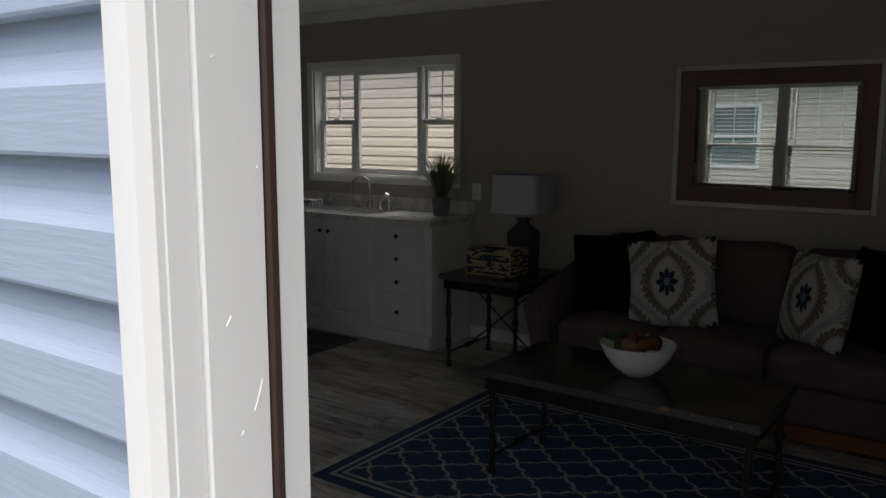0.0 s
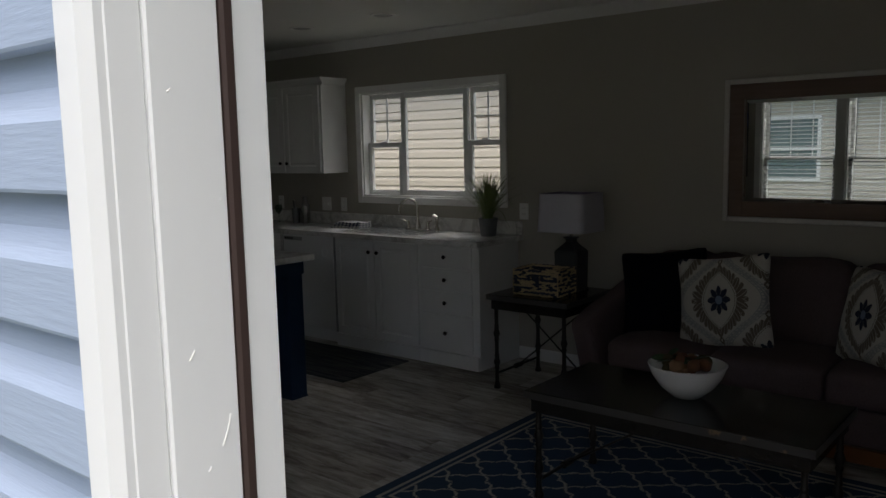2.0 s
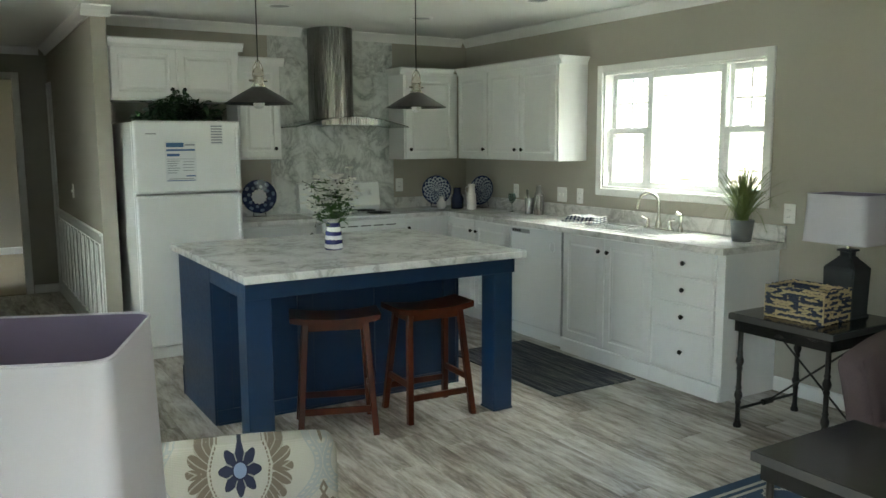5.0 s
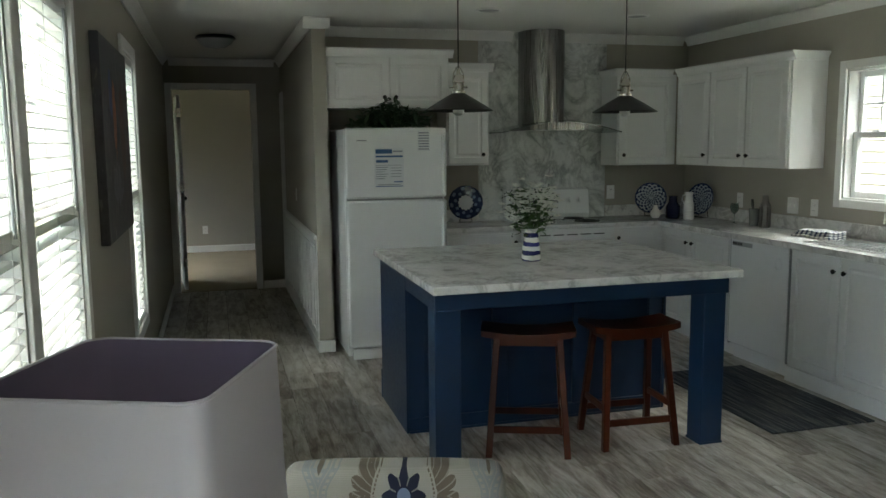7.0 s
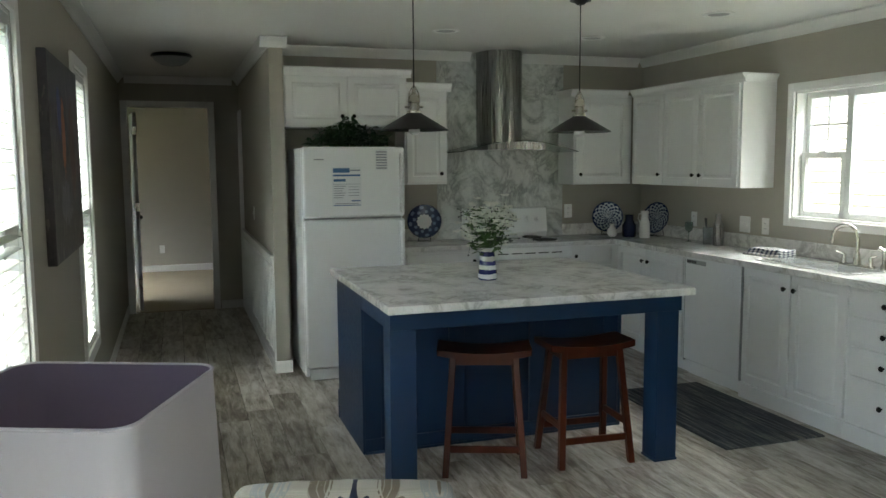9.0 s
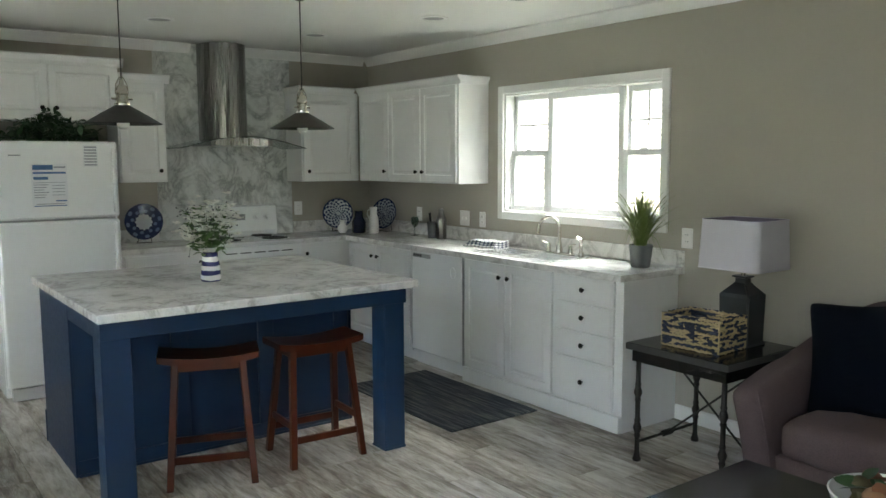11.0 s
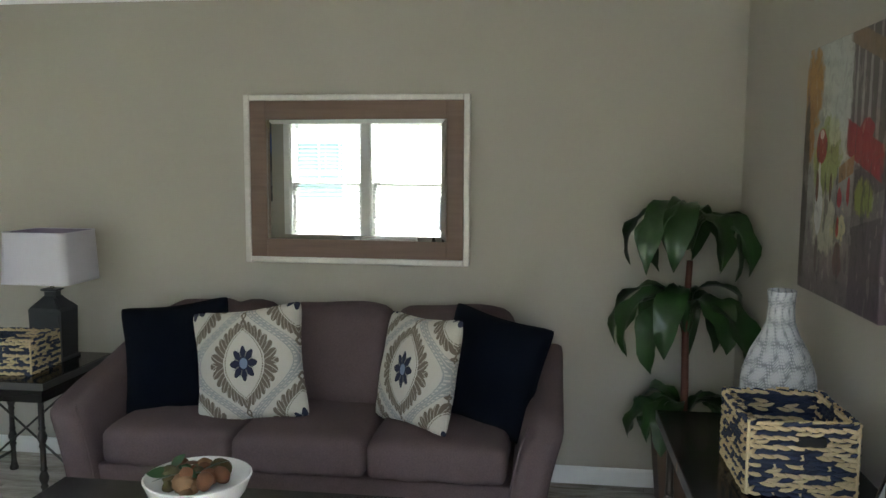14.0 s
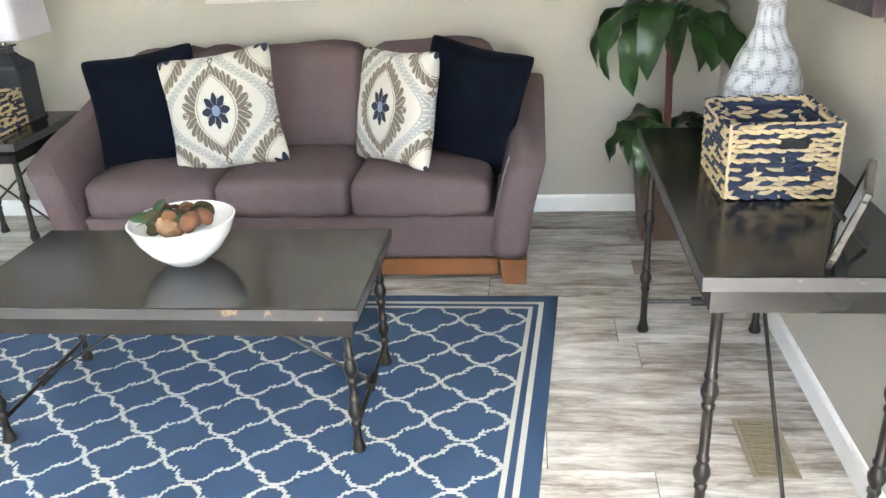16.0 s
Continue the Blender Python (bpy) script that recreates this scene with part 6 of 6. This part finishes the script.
pb = painting("street_painting_cool", [(0.0, 0.26, 0.22, 0.20, (0.32, 0.37, 0.39)), (0.30, 0.16, 0.075, 0.27, (0.13, 0.10, 0.085), 0.4, 0.3), (0.21, 0.08, 0.05, 0.20, (0.24, 0.20, 0.16), 0.4, 0.5), (0.145, 0.04, 0.03, 0.15, (0.34, 0.25, 0.14), 0.4, 0.6), (0.26, 0.16, 0.008, 0.22, (0.22, 0.18, 0.15), 0.4), (0.32, 0.16, 0.008, 0.24, (0.22, 0.18, 0.15), 0.4),
    (-0.27, 0.12, 0.10, 0.24, (0.16, 0.20, 0.08)), (-0.10, -0.02, 0.12, 0.05, (0.22, 0.25, 0.16)), (0.03, 0.30, 0.010, 0.16, (0.22, 0.26, 0.29), 0.25), (0.03, 0.17, 0.022, 0.10, (0.22, 0.26, 0.29), 0.25), (0.03, 0.075, 0.05, 0.02, (0.22, 0.26, 0.29), 0.25, 0.0), (0.065, 0.03, 0.016, 0.05, (0.24, 0.28, 0.30), 0.25), (-0.005, 0.03, 0.016, 0.05, (0.24, 0.28, 0.30), 0.25),
    (0.215, -0.03, 0.065, 0.025, (0.32, 0.03, 0.025), 0.25, 0.35), (0.28, -0.01, 0.05, 0.02, (0.10, 0.10, 0.10), 0.3, 0.3), (0.04, -0.24, 0.16, 0.09, (0.34, 0.31, 0.26)), (0.09, -0.20, 0.05, 0.035, (0.46, 0.45, 0.42)), (-0.12, -0.33, 0.22, 0.05, (0.17, 0.21, 0.27)),
    (0.0, -0.055, 0.044, 0.026, (0.010, 0.03, 0.12), 0.2), (0.02, -0.145, 0.016, 0.06, (0.20, 0.10, 0.05), 0.3), (-0.018, -0.14, 0.014, 0.055, (0.38, 0.02, 0.025), 0.3), (0.02, -0.235, 0.010, 0.05, (0.06, 0.10, 0.18), 0.4), (0.0, -0.325, 0.026, 0.045, (0.13, 0.09, 0.08), 0.8), (0.155, -0.12, 0.010, 0.045, (0.06, 0.06, 0.06), 0.3), (-0.13, -0.10, 0.012, 0.055, (0.22, 0.13, 0.04), 0.3), (-0.165, -0.10, 0.011, 0.055, (0.05, 0.06, 0.08), 0.3)], (0.16, 0.16, 0.17), (0.30, 0.34, 0.35), 1)
pc = painting("street_painting_dark", [(0.15, 0.1, 0.2, 0.2, (0.03, 0.03, 0.05)), (0.10, 0.1, 0.06, 0.18, (0.45, 0.13, 0.04)), (0.22, 0.2, 0.06, 0.12, (0.05, 0.08, 0.25)), (-0.2, 0.05, 0.12, 0.25, (0.10, 0.05, 0.04)), (0.1, -0.2, 0.2, 0.1, (0.16, 0.16, 0.18))], (0.07, 0.06, 0.06), (0.10, 0.10, 0.11), 0)


def canvas(name, at, sx, sy, sz, mat, label):
    t = thing(name, at, label, "painting", "canvas pictures")
    part("canvas", boxes((-sx / 2, -sy / 2, -sz / 2, sx / 2, sy / 2, sz / 2), bevel=0.003), mat, t)
    return t


canvas("canvas_painting", (WR - 0.021, 3.51, 1.565), 0.038, 0.70, 0.785, pa, "stretched canvas of a rainy street with red awnings")
canvas("canvas_painting", (WR - 0.021, 2.74, 1.565), 0.038, 0.70, 0.785, pb, "stretched canvas of a pale street with distant tower")
canvas("canvas_painting", (-4.66, WF + 0.021, 1.58), 1.05, 0.038, 0.90, pc, "dark stretched canvas of a night street")

# ---- accent chair ----
ch = thing("accent_chair", (-2.60, 1.335, 0), "low armless chair in cream damask fabric", "chair", "", -16)
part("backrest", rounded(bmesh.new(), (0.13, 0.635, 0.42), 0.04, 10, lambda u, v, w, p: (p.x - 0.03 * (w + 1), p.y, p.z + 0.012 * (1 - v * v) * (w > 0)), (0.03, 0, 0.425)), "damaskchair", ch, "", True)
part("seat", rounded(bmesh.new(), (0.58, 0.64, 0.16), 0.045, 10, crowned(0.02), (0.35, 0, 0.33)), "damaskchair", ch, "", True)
for x in (0.08, 0.58):
    for y in (-0.27, 0.27):
        part("leg", tube(bmesh.new(), [(x, y, 0.26), (x, y, 0.0)], 0.022, 8, 0.014), "blackwood", ch, "", True)


# ---- outlets, switches, vent ----
def plate(at, w, h, turn, label, kind="outlet"):
    t = thing("wall_" + kind, at, label, kind, "wall plates", turn)
    part("cover", boxes((-w / 2, -0.006, -h / 2, w / 2, 0, h / 2), bevel=0.003), "outlet", t)
    for k in range(2 if w > 0.1 else 1):
        x = (k - 0.5) * 0.046 if w > 0.1 else 0
        if kind == "outlet":
            for z in (-0.02, 0.02):
                f = part("socket_face", boxes((x - 0.016, -0.0085, z - 0.014, x + 0.016, -0.006, z + 0.014), bevel=0.002), "outlet", t)
                part("slot", boxes((x - 0.008, -0.0092, z - 0.004, x - 0.006, -0.0084, z + 0.006), (x + 0.006, -0.0092, z - 0.004, x + 0.008, -0.0084, z + 0.006)), "blackline", f)
        else:
            part("toggle", boxes((x - 0.005, -0.016, -0.012, x + 0.005, -0.006, 0.010), bevel=0.002), "outlet", t)
    return t


for x, w, k in ((-3.323, 0.078, "outlet"), (-5.19, 0.075, "outlet"), (-5.41, 0.118, "switch"), (-6.03, 0.075, "outlet")):
    plate((x, WB - 0.001, 1.085), w, 0.118, 0, "white duplex outlet above the worktop" if k == "outlet" else "white double light switch above the worktop", k)
plate((WK + 0.001, 4.185, 1.125), 0.075, 0.118, 90, "white duplex outlet beside the range")
plate((-7.9, HALL_R - 0.001, 1.11), 0.075, 0.118, 0, "white light switch on the hall wall", "switch")
plate((WR - 0.001, 2.73, 0.30), 0.075, 0.118, -90, "white duplex outlet low on the wall")
plate((-12.799, 0.70, 0.33), 0.075, 0.118, 90, "white duplex outlet in the bedroom")
fv = thing("floor_vent", (0.272, 2.875, 0.0015), "taupe metal floor register", "floor vent")
part("frame", boxes((0, 0, 0, 0.014, 0.27, 0.006), (0.116, 0, 0, 0.13, 0.27, 0.006), (0.014, 0, 0, 0.116, 0.016, 0.006), (0.014, 0.254, 0, 0.116, 0.27, 0.006), bevel=0.0015), "brass", fv)
# near-black sheet under the louvres imitates the shade of the duct
part("backing", boxes((0.014, 0.016, 0, 0.116, 0.254, 0.001)), "dark", fv)
for k in range(17):
    y = 0.02 + k * 0.0138
    part("louvre", boxes((0.016, y, 0.001, 0.114, y + 0.008, 0.0055)), "brass", fv)

# ---- things on the worktops ----
vz = thing("striped_vase", (-4.52, 2.52, 0.9145), "white vase with navy brushed stripes and flowers", "vase")
part("vase", lathe(bmesh.new(), [(0.04, 0), (0.05, 0.004), (0.053, 0.02), (0.047, 0.09), (0.036, 0.16), (0.037, 0.178), (0.034, 0.178), (0.032, 0.16)], 28), "stripevase", vz, "", True)
rf = random.Random(31)
stems, green, petals, berries = bmesh.new(), bmesh.new(), bmesh.new(), bmesh.new()
for k in range(44):
    az, sp_ = rf.uniform(0, 6.28), rf.uniform(0.02, 0.165)
    tip = Vector((sp_ * math.cos(az), sp_ * math.sin(az), 0.24 + rf.uniform(0.0, 0.19) - sp_ * 0.30))
    tube(stems, [(0, 0, 0.12), tip * 0.5 + Vector((0, 0, 0.11)), tip], 0.0018, 5)
    for j in range(6):
        q = tip * rf.uniform(0.55, 1.0) + Vector((0, 0, 0.05 * rf.random()))
        leaf(green, q, (rf.gauss(0, 1), rf.gauss(0, 1), rf.gauss(0.3, 0.6)), (rf.gauss(0, 0.5), rf.gauss(0, 0.5), 1), rf.uniform(0.03, 0.055), rf.uniform(0.016, 0.028), 0.15, 3)
    if k % 5 < 4:
        for j in range(7):
            c = tip + Vector((rf.gauss(0, 0.026), rf.gauss(0, 0.026), rf.gauss(-0.005, 0.028)))
            for i in range(5):
                a = i * 1.257 + j
                leaf(petals, c, (math.cos(a), math.sin(a), 0.35), (rf.gauss(0, 0.4), rf.gauss(0, 0.4), 1), 0.029, 0.025, 0.1, 2)
    else:
        for j in range(18):
            c = tip + Vector((rf.gauss(0, 0.028), rf.gauss(0, 0.028), rf.gauss(0.0, 0.03)))
            bmesh.ops.create_icosphere(berries, subdivisions=1, radius=0.0045, matrix=Matrix.Translation(c))
            tube(stems, [tip, c], 0.0008, 4)
part("stem_cluster", stems, "stemgreen", vz)
raw_part("leaves", green, "leaffresh", vz)
raw_part("petals", petals, "flowerwhite", vz, "white blossom petals")
part("berries", berries, "berry", vz, "blue-black berries", True)

gp = thing("potted_grass", (-3.515, 4.735, 0.9145), "artificial grass tuft in a grey zinc pot", "plant")
part("pot", lathe(bmesh.new(), [(0.053, 0), (0.055, 0.002), (0.070, 0.13), (0.066, 0.13), (0.062, 0.10)], 28), "potzinc", gp, "", True)
part("soil", lathe(bmesh.new(), [(0.056, 0.098), (0.055, 0.104), (0.01, 0.108)], 20), "soil", gp)
bm = bmesh.new()
for k in range(380):
    az, ln = rf.uniform(0, 6.28), rf.uniform(0.28, 0.46)
    sp_ = abs(rf.gauss(0, 0.19)) + 0.015
    if math.sin(az) > 0:
        sp_ *= 0.6
    p0 = Vector((0.03 * math.cos(az) * rf.random(), 0.03 * math.sin(az) * rf.random(), 0.10))
    side = Vector((-math.sin(az), math.cos(az), 0)) * 0.0050
    prev = None
    for i in range(6):
        t = i / 5
        droop = 0.10 * t ** 3 * (1 if k % 7 else 3.0)
        c = p0 + Vector((math.cos(az), math.sin(az), 0)) * sp_ * t ** 1.5 * (1 if k % 11 else 1.5) + Vector((0, 0, ln * t - droop))
        w = side * (1 - t * 0.85)
        now = (bm.verts.new(c + w), bm.verts.new(c - w))
        if prev:
            bm.faces.new((prev[0], prev[1], now[1], now[0]))
        prev = now
raw_part("grass_blades", bm, "blade", gp)

tw = thing("dish_towel", (-4.90, 4.705, 0.9145), "folded navy and white checked dish towel", "towel", "", 6)
for k in range(3):
    part("fold", rounded(bmesh.new(), (0.31 - k * 0.02, 0.17 - k * 0.012, 0.016), 0.007, 8, lambda u, v, w, p: (p.x, p.y, p.z + 0.004 * math.sin(5 * u + 3 * v)), (0.01 * k, 0.004 * k, 0.010 + 0.0155 * k)), "towel", tw, "", True)


def plate_stand(at, turn, mat, label, r=0.135):
    t = thing("decorative_plate", at, label, "plate", "display plates", turn)
    bm = lathe(bmesh.new(), [(0.02, -0.012), (r * 0.6, -0.008), (r, 0.010), (r, 0.013), (r * 0.6, -0.004), (0.02, -0.008)], 36)
    bm.transform(Matrix.Rotation(radians(90), 4, "X"))
    part("plate", bm, mat, t, "", True, pose(0, 0.02, r + 0.022, -14, 0, 0))
    part("stand", tube(tube(tube(bmesh.new(), [(-0.05, -0.035, 0.02), (-0.05, -0.03, 0.004), (-0.05, 0.06, 0.004), (-0.03, 0.055, 0.13)], 0.003, 6), [(0.05, -0.035, 0.02), (0.05, -0.03, 0.004), (0.05, 0.06, 0.004), (0.03, 0.055, 0.13)], 0.003, 6), [(-0.05, 0.0, 0.004), (0.05, 0.0, 0.004)], 0.003, 6), "black", t, "black wire plate stand")
    return t


plate_stand((-6.70, 4.50, 0.9145), 62, "plate", "blue and white floral plate on a black stand")
plate_stand((-6.43, 4.80, 0.9145), 20, "plate", "blue and white floral plate on a black stand")
plate_stand((-6.72, 2.83, 0.9145), 72, "plate_navy", "navy glazed plate on a stand beside the refrigerator", 0.14)
jg = thing("small_jug", (-6.55, 4.46, 0.9145), "small round white ceramic jug", "jug")
part("body", lathe(bmesh.new(), [(0.028, 0), (0.045, 0.025), (0.044, 0.05), (0.02, 0.085), (0.018, 0.10), (0.024, 0.11), (0.02, 0.11)], 20), "ceramic_white", jg, "", True)
jg = thing("blue_bottle", (-6.45, 4.565, 0.9145), "squat navy glazed bottle", "bottle")
part("body", lathe(bmesh.new(), [(0.05, 0), (0.058, 0.01), (0.058, 0.10), (0.036, 0.14), (0.034, 0.18), (0.04, 0.19), (0.034, 0.19)], 24), "navy_glaze", jg, "", True)
jg = thing("white_pitcher", (-6.33, 4.64, 0.9145), "tall white ceramic pitcher with a handle", "pitcher")
part("body", lathe(bmesh.new(), [(0.042, 0), (0.045, 0.01), (0.042, 0.12), (0.03, 0.165), (0.028, 0.19), (0.036, 0.225), (0.032, 0.225), (0.025, 0.19)], 24), "ceramic_white", jg, "", True)
part("handle", tube(bmesh.new(), [(-0.028, -0.01, 0.205), (-0.06, -0.02, 0.195), (-0.068, -0.022, 0.16), (-0.04, -0.014, 0.12)], 0.006, 8), "ceramic_white", jg, "", True)
jg = thing("utensil_cup", (-5.69, 4.795, 0.9145), "smoked glass cup holding utensils", "cup")
part("cup", lathe(bmesh.new(), [(0.032, 0), (0.04, 0.13), (0.037, 0.13), (0.03, 0.006)], 20), "glassware", jg, "", True)
part("utensil", tube(tube(bmesh.new(), [(0.0, 0, 0.02), (-0.03, 0.0, 0.20)], 0.005, 6, 0.01), [(0.01, 0, 0.02), (-0.045, 0.01, 0.17)], 0.004, 6, 0.008), "blackplastic", jg)
jg = thing("wine_glass", (-5.94, 4.80, 0.9145), "clear stemmed wine glass on the worktop", "glass")
part("bowl", lathe(bmesh.new(), [(0.03, 0), (0.004, 0.006), (0.004, 0.07), (0.025, 0.09), (0.034, 0.12), (0.028, 0.155), (0.026, 0.155), (0.031, 0.12), (0.022, 0.093)], 18), "hoodglass", jg, "", True)
jg = thing("cocktail_shaker", (-5.57, 4.80, 0.9145), "brushed steel cocktail shaker", "shaker")
part("body", lathe(bmesh.new(), [(0.036, 0), (0.042, 0.01), (0.042, 0.14), (0.04, 0.16)], 24), "steel", jg, "", True)
part("cap", lathe(bmesh.new(), [(0.04, 0.161), (0.026, 0.19), (0.022, 0.20), (0.022, 0.235), (0.016, 0.24)], 24), "steel", jg, "", True)

# ---- doors ----
dr = thing("entrance_door", (0.515, WF + 0.006, 0.012), "white six-panel entrance door, open against the wall", "door", "", 0)
T, DW, DH = 0.042, 0.86, 2.03
bm = boxes((-T + 0.006, 0, 0, -0.006, DW, DH))
part("slab", bm, "doorpaint", dr)
rows = ((0.12, 0.40, 0.20, 0.86), (0.46, 0.74, 0.20, 0.86), (0.12, 0.40, 0.98, 1.56), (0.46, 0.74, 0.98, 1.56), (0.12, 0.40, 1.68, 1.90), (0.46, 0.74, 1.68, 1.90))
bm = boxes((-T, 0, 0, -T + 0.006, 0.12, DH), (-T, 0.74, 0, -T + 0.006, DW, DH), (-T, 0.40, 0, -T + 0.006, 0.46, DH))
for a, b in ((0, 0.20), (0.86, 0.98), (1.56, 1.68), (1.90, DH)):
    box(bm, -T, 0.12, a, -T + 0.006, 0.40, b)
    box(bm, -T, 0.46, a, -T + 0.006, 0.74, b)
part("stiles", bm, "doorpaint", dr)
for a, b, c, d in rows:
    part("raised_panel", boxes((-T + 0.001, a + 0.03, c + 0.03, -T + 0.0065, b - 0.03, d - 0.03), bevel=0.002), "doorpaint", dr)
    part("panel_moulding", boxes((-T - 0.003, a, c, -T + 0.006, a + 0.016, d), (-T - 0.003, b - 0.016, c, -T + 0.006, b, d), (-T - 0.003, a + 0.016, c, -T + 0.006, b - 0.016, c + 0.016), (-T - 0.003, a + 0.016, d - 0.016, -T + 0.006, b - 0.016, d), bevel=0.002), "doorpaint", dr)
part("knob", lathe(bmesh.new(), [(0.03, 0), (0.03, 0.006), (0.012, 0.01), (0.012, 0.03), (0.026, 0.04), (0.026, 0.055), (0.012, 0.062)], 18), "chrome", dr, "nickel door knob", True, pose(-T, DW - 0.07, 0.95, 0, -90, 0))
dr = thing("bedroom_door", (HALL_E - 0.105, 0.515, 0.012), "white bedroom door standing open", "door", "", 185)
part("slab", boxes((0, -0.035, 0, 0.70, 0, 2.08), bevel=0.002), "doorpaint", dr)
for a, b in ((0.12, 0.9), (1.05, 1.95)):
    part("raised_panel", boxes((0.10, 0.0005, a, 0.60, 0.006, b), bevel=0.004), "doorpaint", dr)
part("knob", lathe(bmesh.new(), [(0.028, 0), (0.012, 0.008), (0.012, 0.03), (0.026, 0.042), (0.012, 0.06)], 16), "black", dr, "", True, pose(0.64, -0.035, 0.95, 90, 0, 0))
for z in (0.25, 1.05, 1.85):
    part("hinge", boxes((-0.004, -0.04, z, 0.004, 0.004, z + 0.09)), "chrome", dr)

# ---- outside ----
setting("ground", boxes((-400, -400, -0.9, 400, 400, -0.55)), "grass", "mown lawn round the houses")
# unseen concrete slab, added to bounce daylight onto the entrance jamb
setting("porch", boxes((-1.6, -1.7, -0.55, 1.5, YO - 0.003, -0.03), bevel=0.01), "concrete", "unseen pale concrete slab added before the entrance to bounce daylight")

# own front wall: dutch-lap boards, each its own piece
front = setting("wall_siding", boxes((-1.7, YO - 0.004, -0.5, xo - 0.036, YO - 0.0005, 2.7)), "bluesiding", "blue-grey embossed vinyl siding")
PITCH = 0.0895
z0 = 1.442 - 17 * PITCH
prof = [(0.0, 0.0), (-0.0175, 0.0005), (-0.0185, 0.003), (-0.0165, PITCH * 0.50), (-0.0105, PITCH * 0.60), (-0.0045, PITCH * 0.74), (-0.0015, PITCH * 1.05), (0.0, PITCH * 1.05)]
me = mesh_of(prism(bmesh.new(), prof, "x", -1.7, xo - 0.0355), "bluesiding")
for k in range(30):
    b = new("siding_board", me)
    b.parent = front
    b.location = (0, YO - 0.0045, z0 + k * PITCH)


def house(name, x0, x1, y, depth, facing, label, windows):
    """A neighbour: lap-sided wall, eave, roof, windows. facing: -1 looks to -y, 1 to +y."""
    h = thing(name, (0, 0, -0.55), label, "house", "neighbours")
    pit, top_ = 0.105, 3.05
    out = [(y - facing * 0.12, 0.0)]
    n = int(top_ / pit)
    for k in range(n):
        z = k * pit
        out += [(y + facing * 0.016, z + 0.0001), (y + facing * 0.014, z + pit * 0.55), (y + facing * 0.001, z + pit * 0.97)]
    out += [(y - facing * 0.12, n * pit)]
    part("wall", prism(bmesh.new(), out, "x", x0, x1), "beigesiding", h, "beige lap siding")
    part("side_wall", boxes((x0, min(y - facing * 0.12, y - facing * depth), 0, x0 + 0.12, max(y - facing * 0.12, y - facing * depth), top_), (x1 - 0.12, min(y - facing * 0.12, y - facing * depth), 0, x1, max(y - facing * 0.12, y - facing * depth), top_)), "beigesiding", h)
    e = y + facing * 0.35
    part("soffit", boxes((x0 - 0.2, min(e, y), top_ - 0.02, x1 + 0.2, max(e, y) , top_ + 0.0)), "vinyl", h, "white vented soffit")
    part("fascia", boxes((x0 - 0.2, e - 0.015, top_ - 0.03, x1 + 0.2, e + 0.015, top_ + 0.15)), "vinyl", h)
    ridge = y - facing * depth / 2
    part("roof", prism(bmesh.new(), [(e, top_ + 0.15), (ridge, top_ + 1.3), (y - facing * (depth + 0.35), top_ + 0.15), (y - facing * (depth + 0.35), top_ + 0.05), (e, top_ + 0.05)], "x", x0 - 0.2, x1 + 0.2), "roof", h, "grey shingled roof")
    for a, b, c, d in windows:
        yy = y + facing * 0.035
        w_ = part("window", boxes((a, min(y, yy), c, a + 0.07, max(y, yy), d), (b - 0.07, min(y, yy), c, b, max(y, yy), d), (a + 0.07, min(y, yy), c, b - 0.07, max(y, yy), c + 0.07), (a + 0.07, min(y, yy), d - 0.07, b - 0.07, max(y, yy), d), (a + 0.07, min(y, yy), (c + d) / 2 - 0.03, b - 0.07, max(y, yy), (c + d) / 2 + 0.03)), "vinyl", h)
        part("pane", boxes((a + 0.06, y + facing * 0.017, c + 0.06, b - 0.06, y + facing * 0.022, d - 0.06)), "housepane", w_, "grey-green window pane")
    return h


house("neighbour_house", -15.0, 4.0, 7.0, 7.0, -1, "beige vinyl-sided neighbouring house behind the kitchen window", [])
house("neighbour_house", -16.0, 3.0, -6.2, 7.0, 1, "beige vinyl-sided house across from the front windows", [(-6.45, -5.35, 1.3, 2.55), (-9.4, -8.3, 1.3, 2.55)])

# ---- floor planks, last ----
PW, PL = 0.178, 1.22
y = WF + 0.001
rpl = random.Random(5)
cache = {}
while y < WB - 0.001:
    y1 = min(y + PW, WB - 0.0005)
    x = HALL_E + 0.001 - rpl.uniform(0.1, 1.1)
    while x < WR - 0.001:
        xa, xb = max(x, HALL_E + 0.001), min(x + PL, WR - 0.001)
        if y > HALL_R + 0.12 and xb < WK + 0.02:
            x += PL
            continue
        if y > HALL_R + 0.12:
            xa = max(xa, WK + 0.001)
        if xb - xa > 0.02:
            key = (round(xb - xa, 3), round(y1 - y, 4))
            if key not in cache:
                bm = boxes((0, 0, -0.006, key[0] - 0.0026, key[1] - 0.0026, 0.0))
                cache[key] = mesh_of(bm, "plank")
            p = new("plank", cache[key])
            p.parent = floor
            p.location = (xa, y, 0.0)
        x += PL
    y += PW
setting("threshold_strip", boxes((HALL_E - 0.03, 0.476, 0.001, HALL_E + 0.02, 1.27, 0.009), bevel=0.003), "brass", "metal strip where carpet meets planks")
setting("floor_entrance", boxes((DOOR[0], WF - 0.08, -0.003, DOOR[1], WF, 0.0005)), "plank", "plank strip in the doorway")
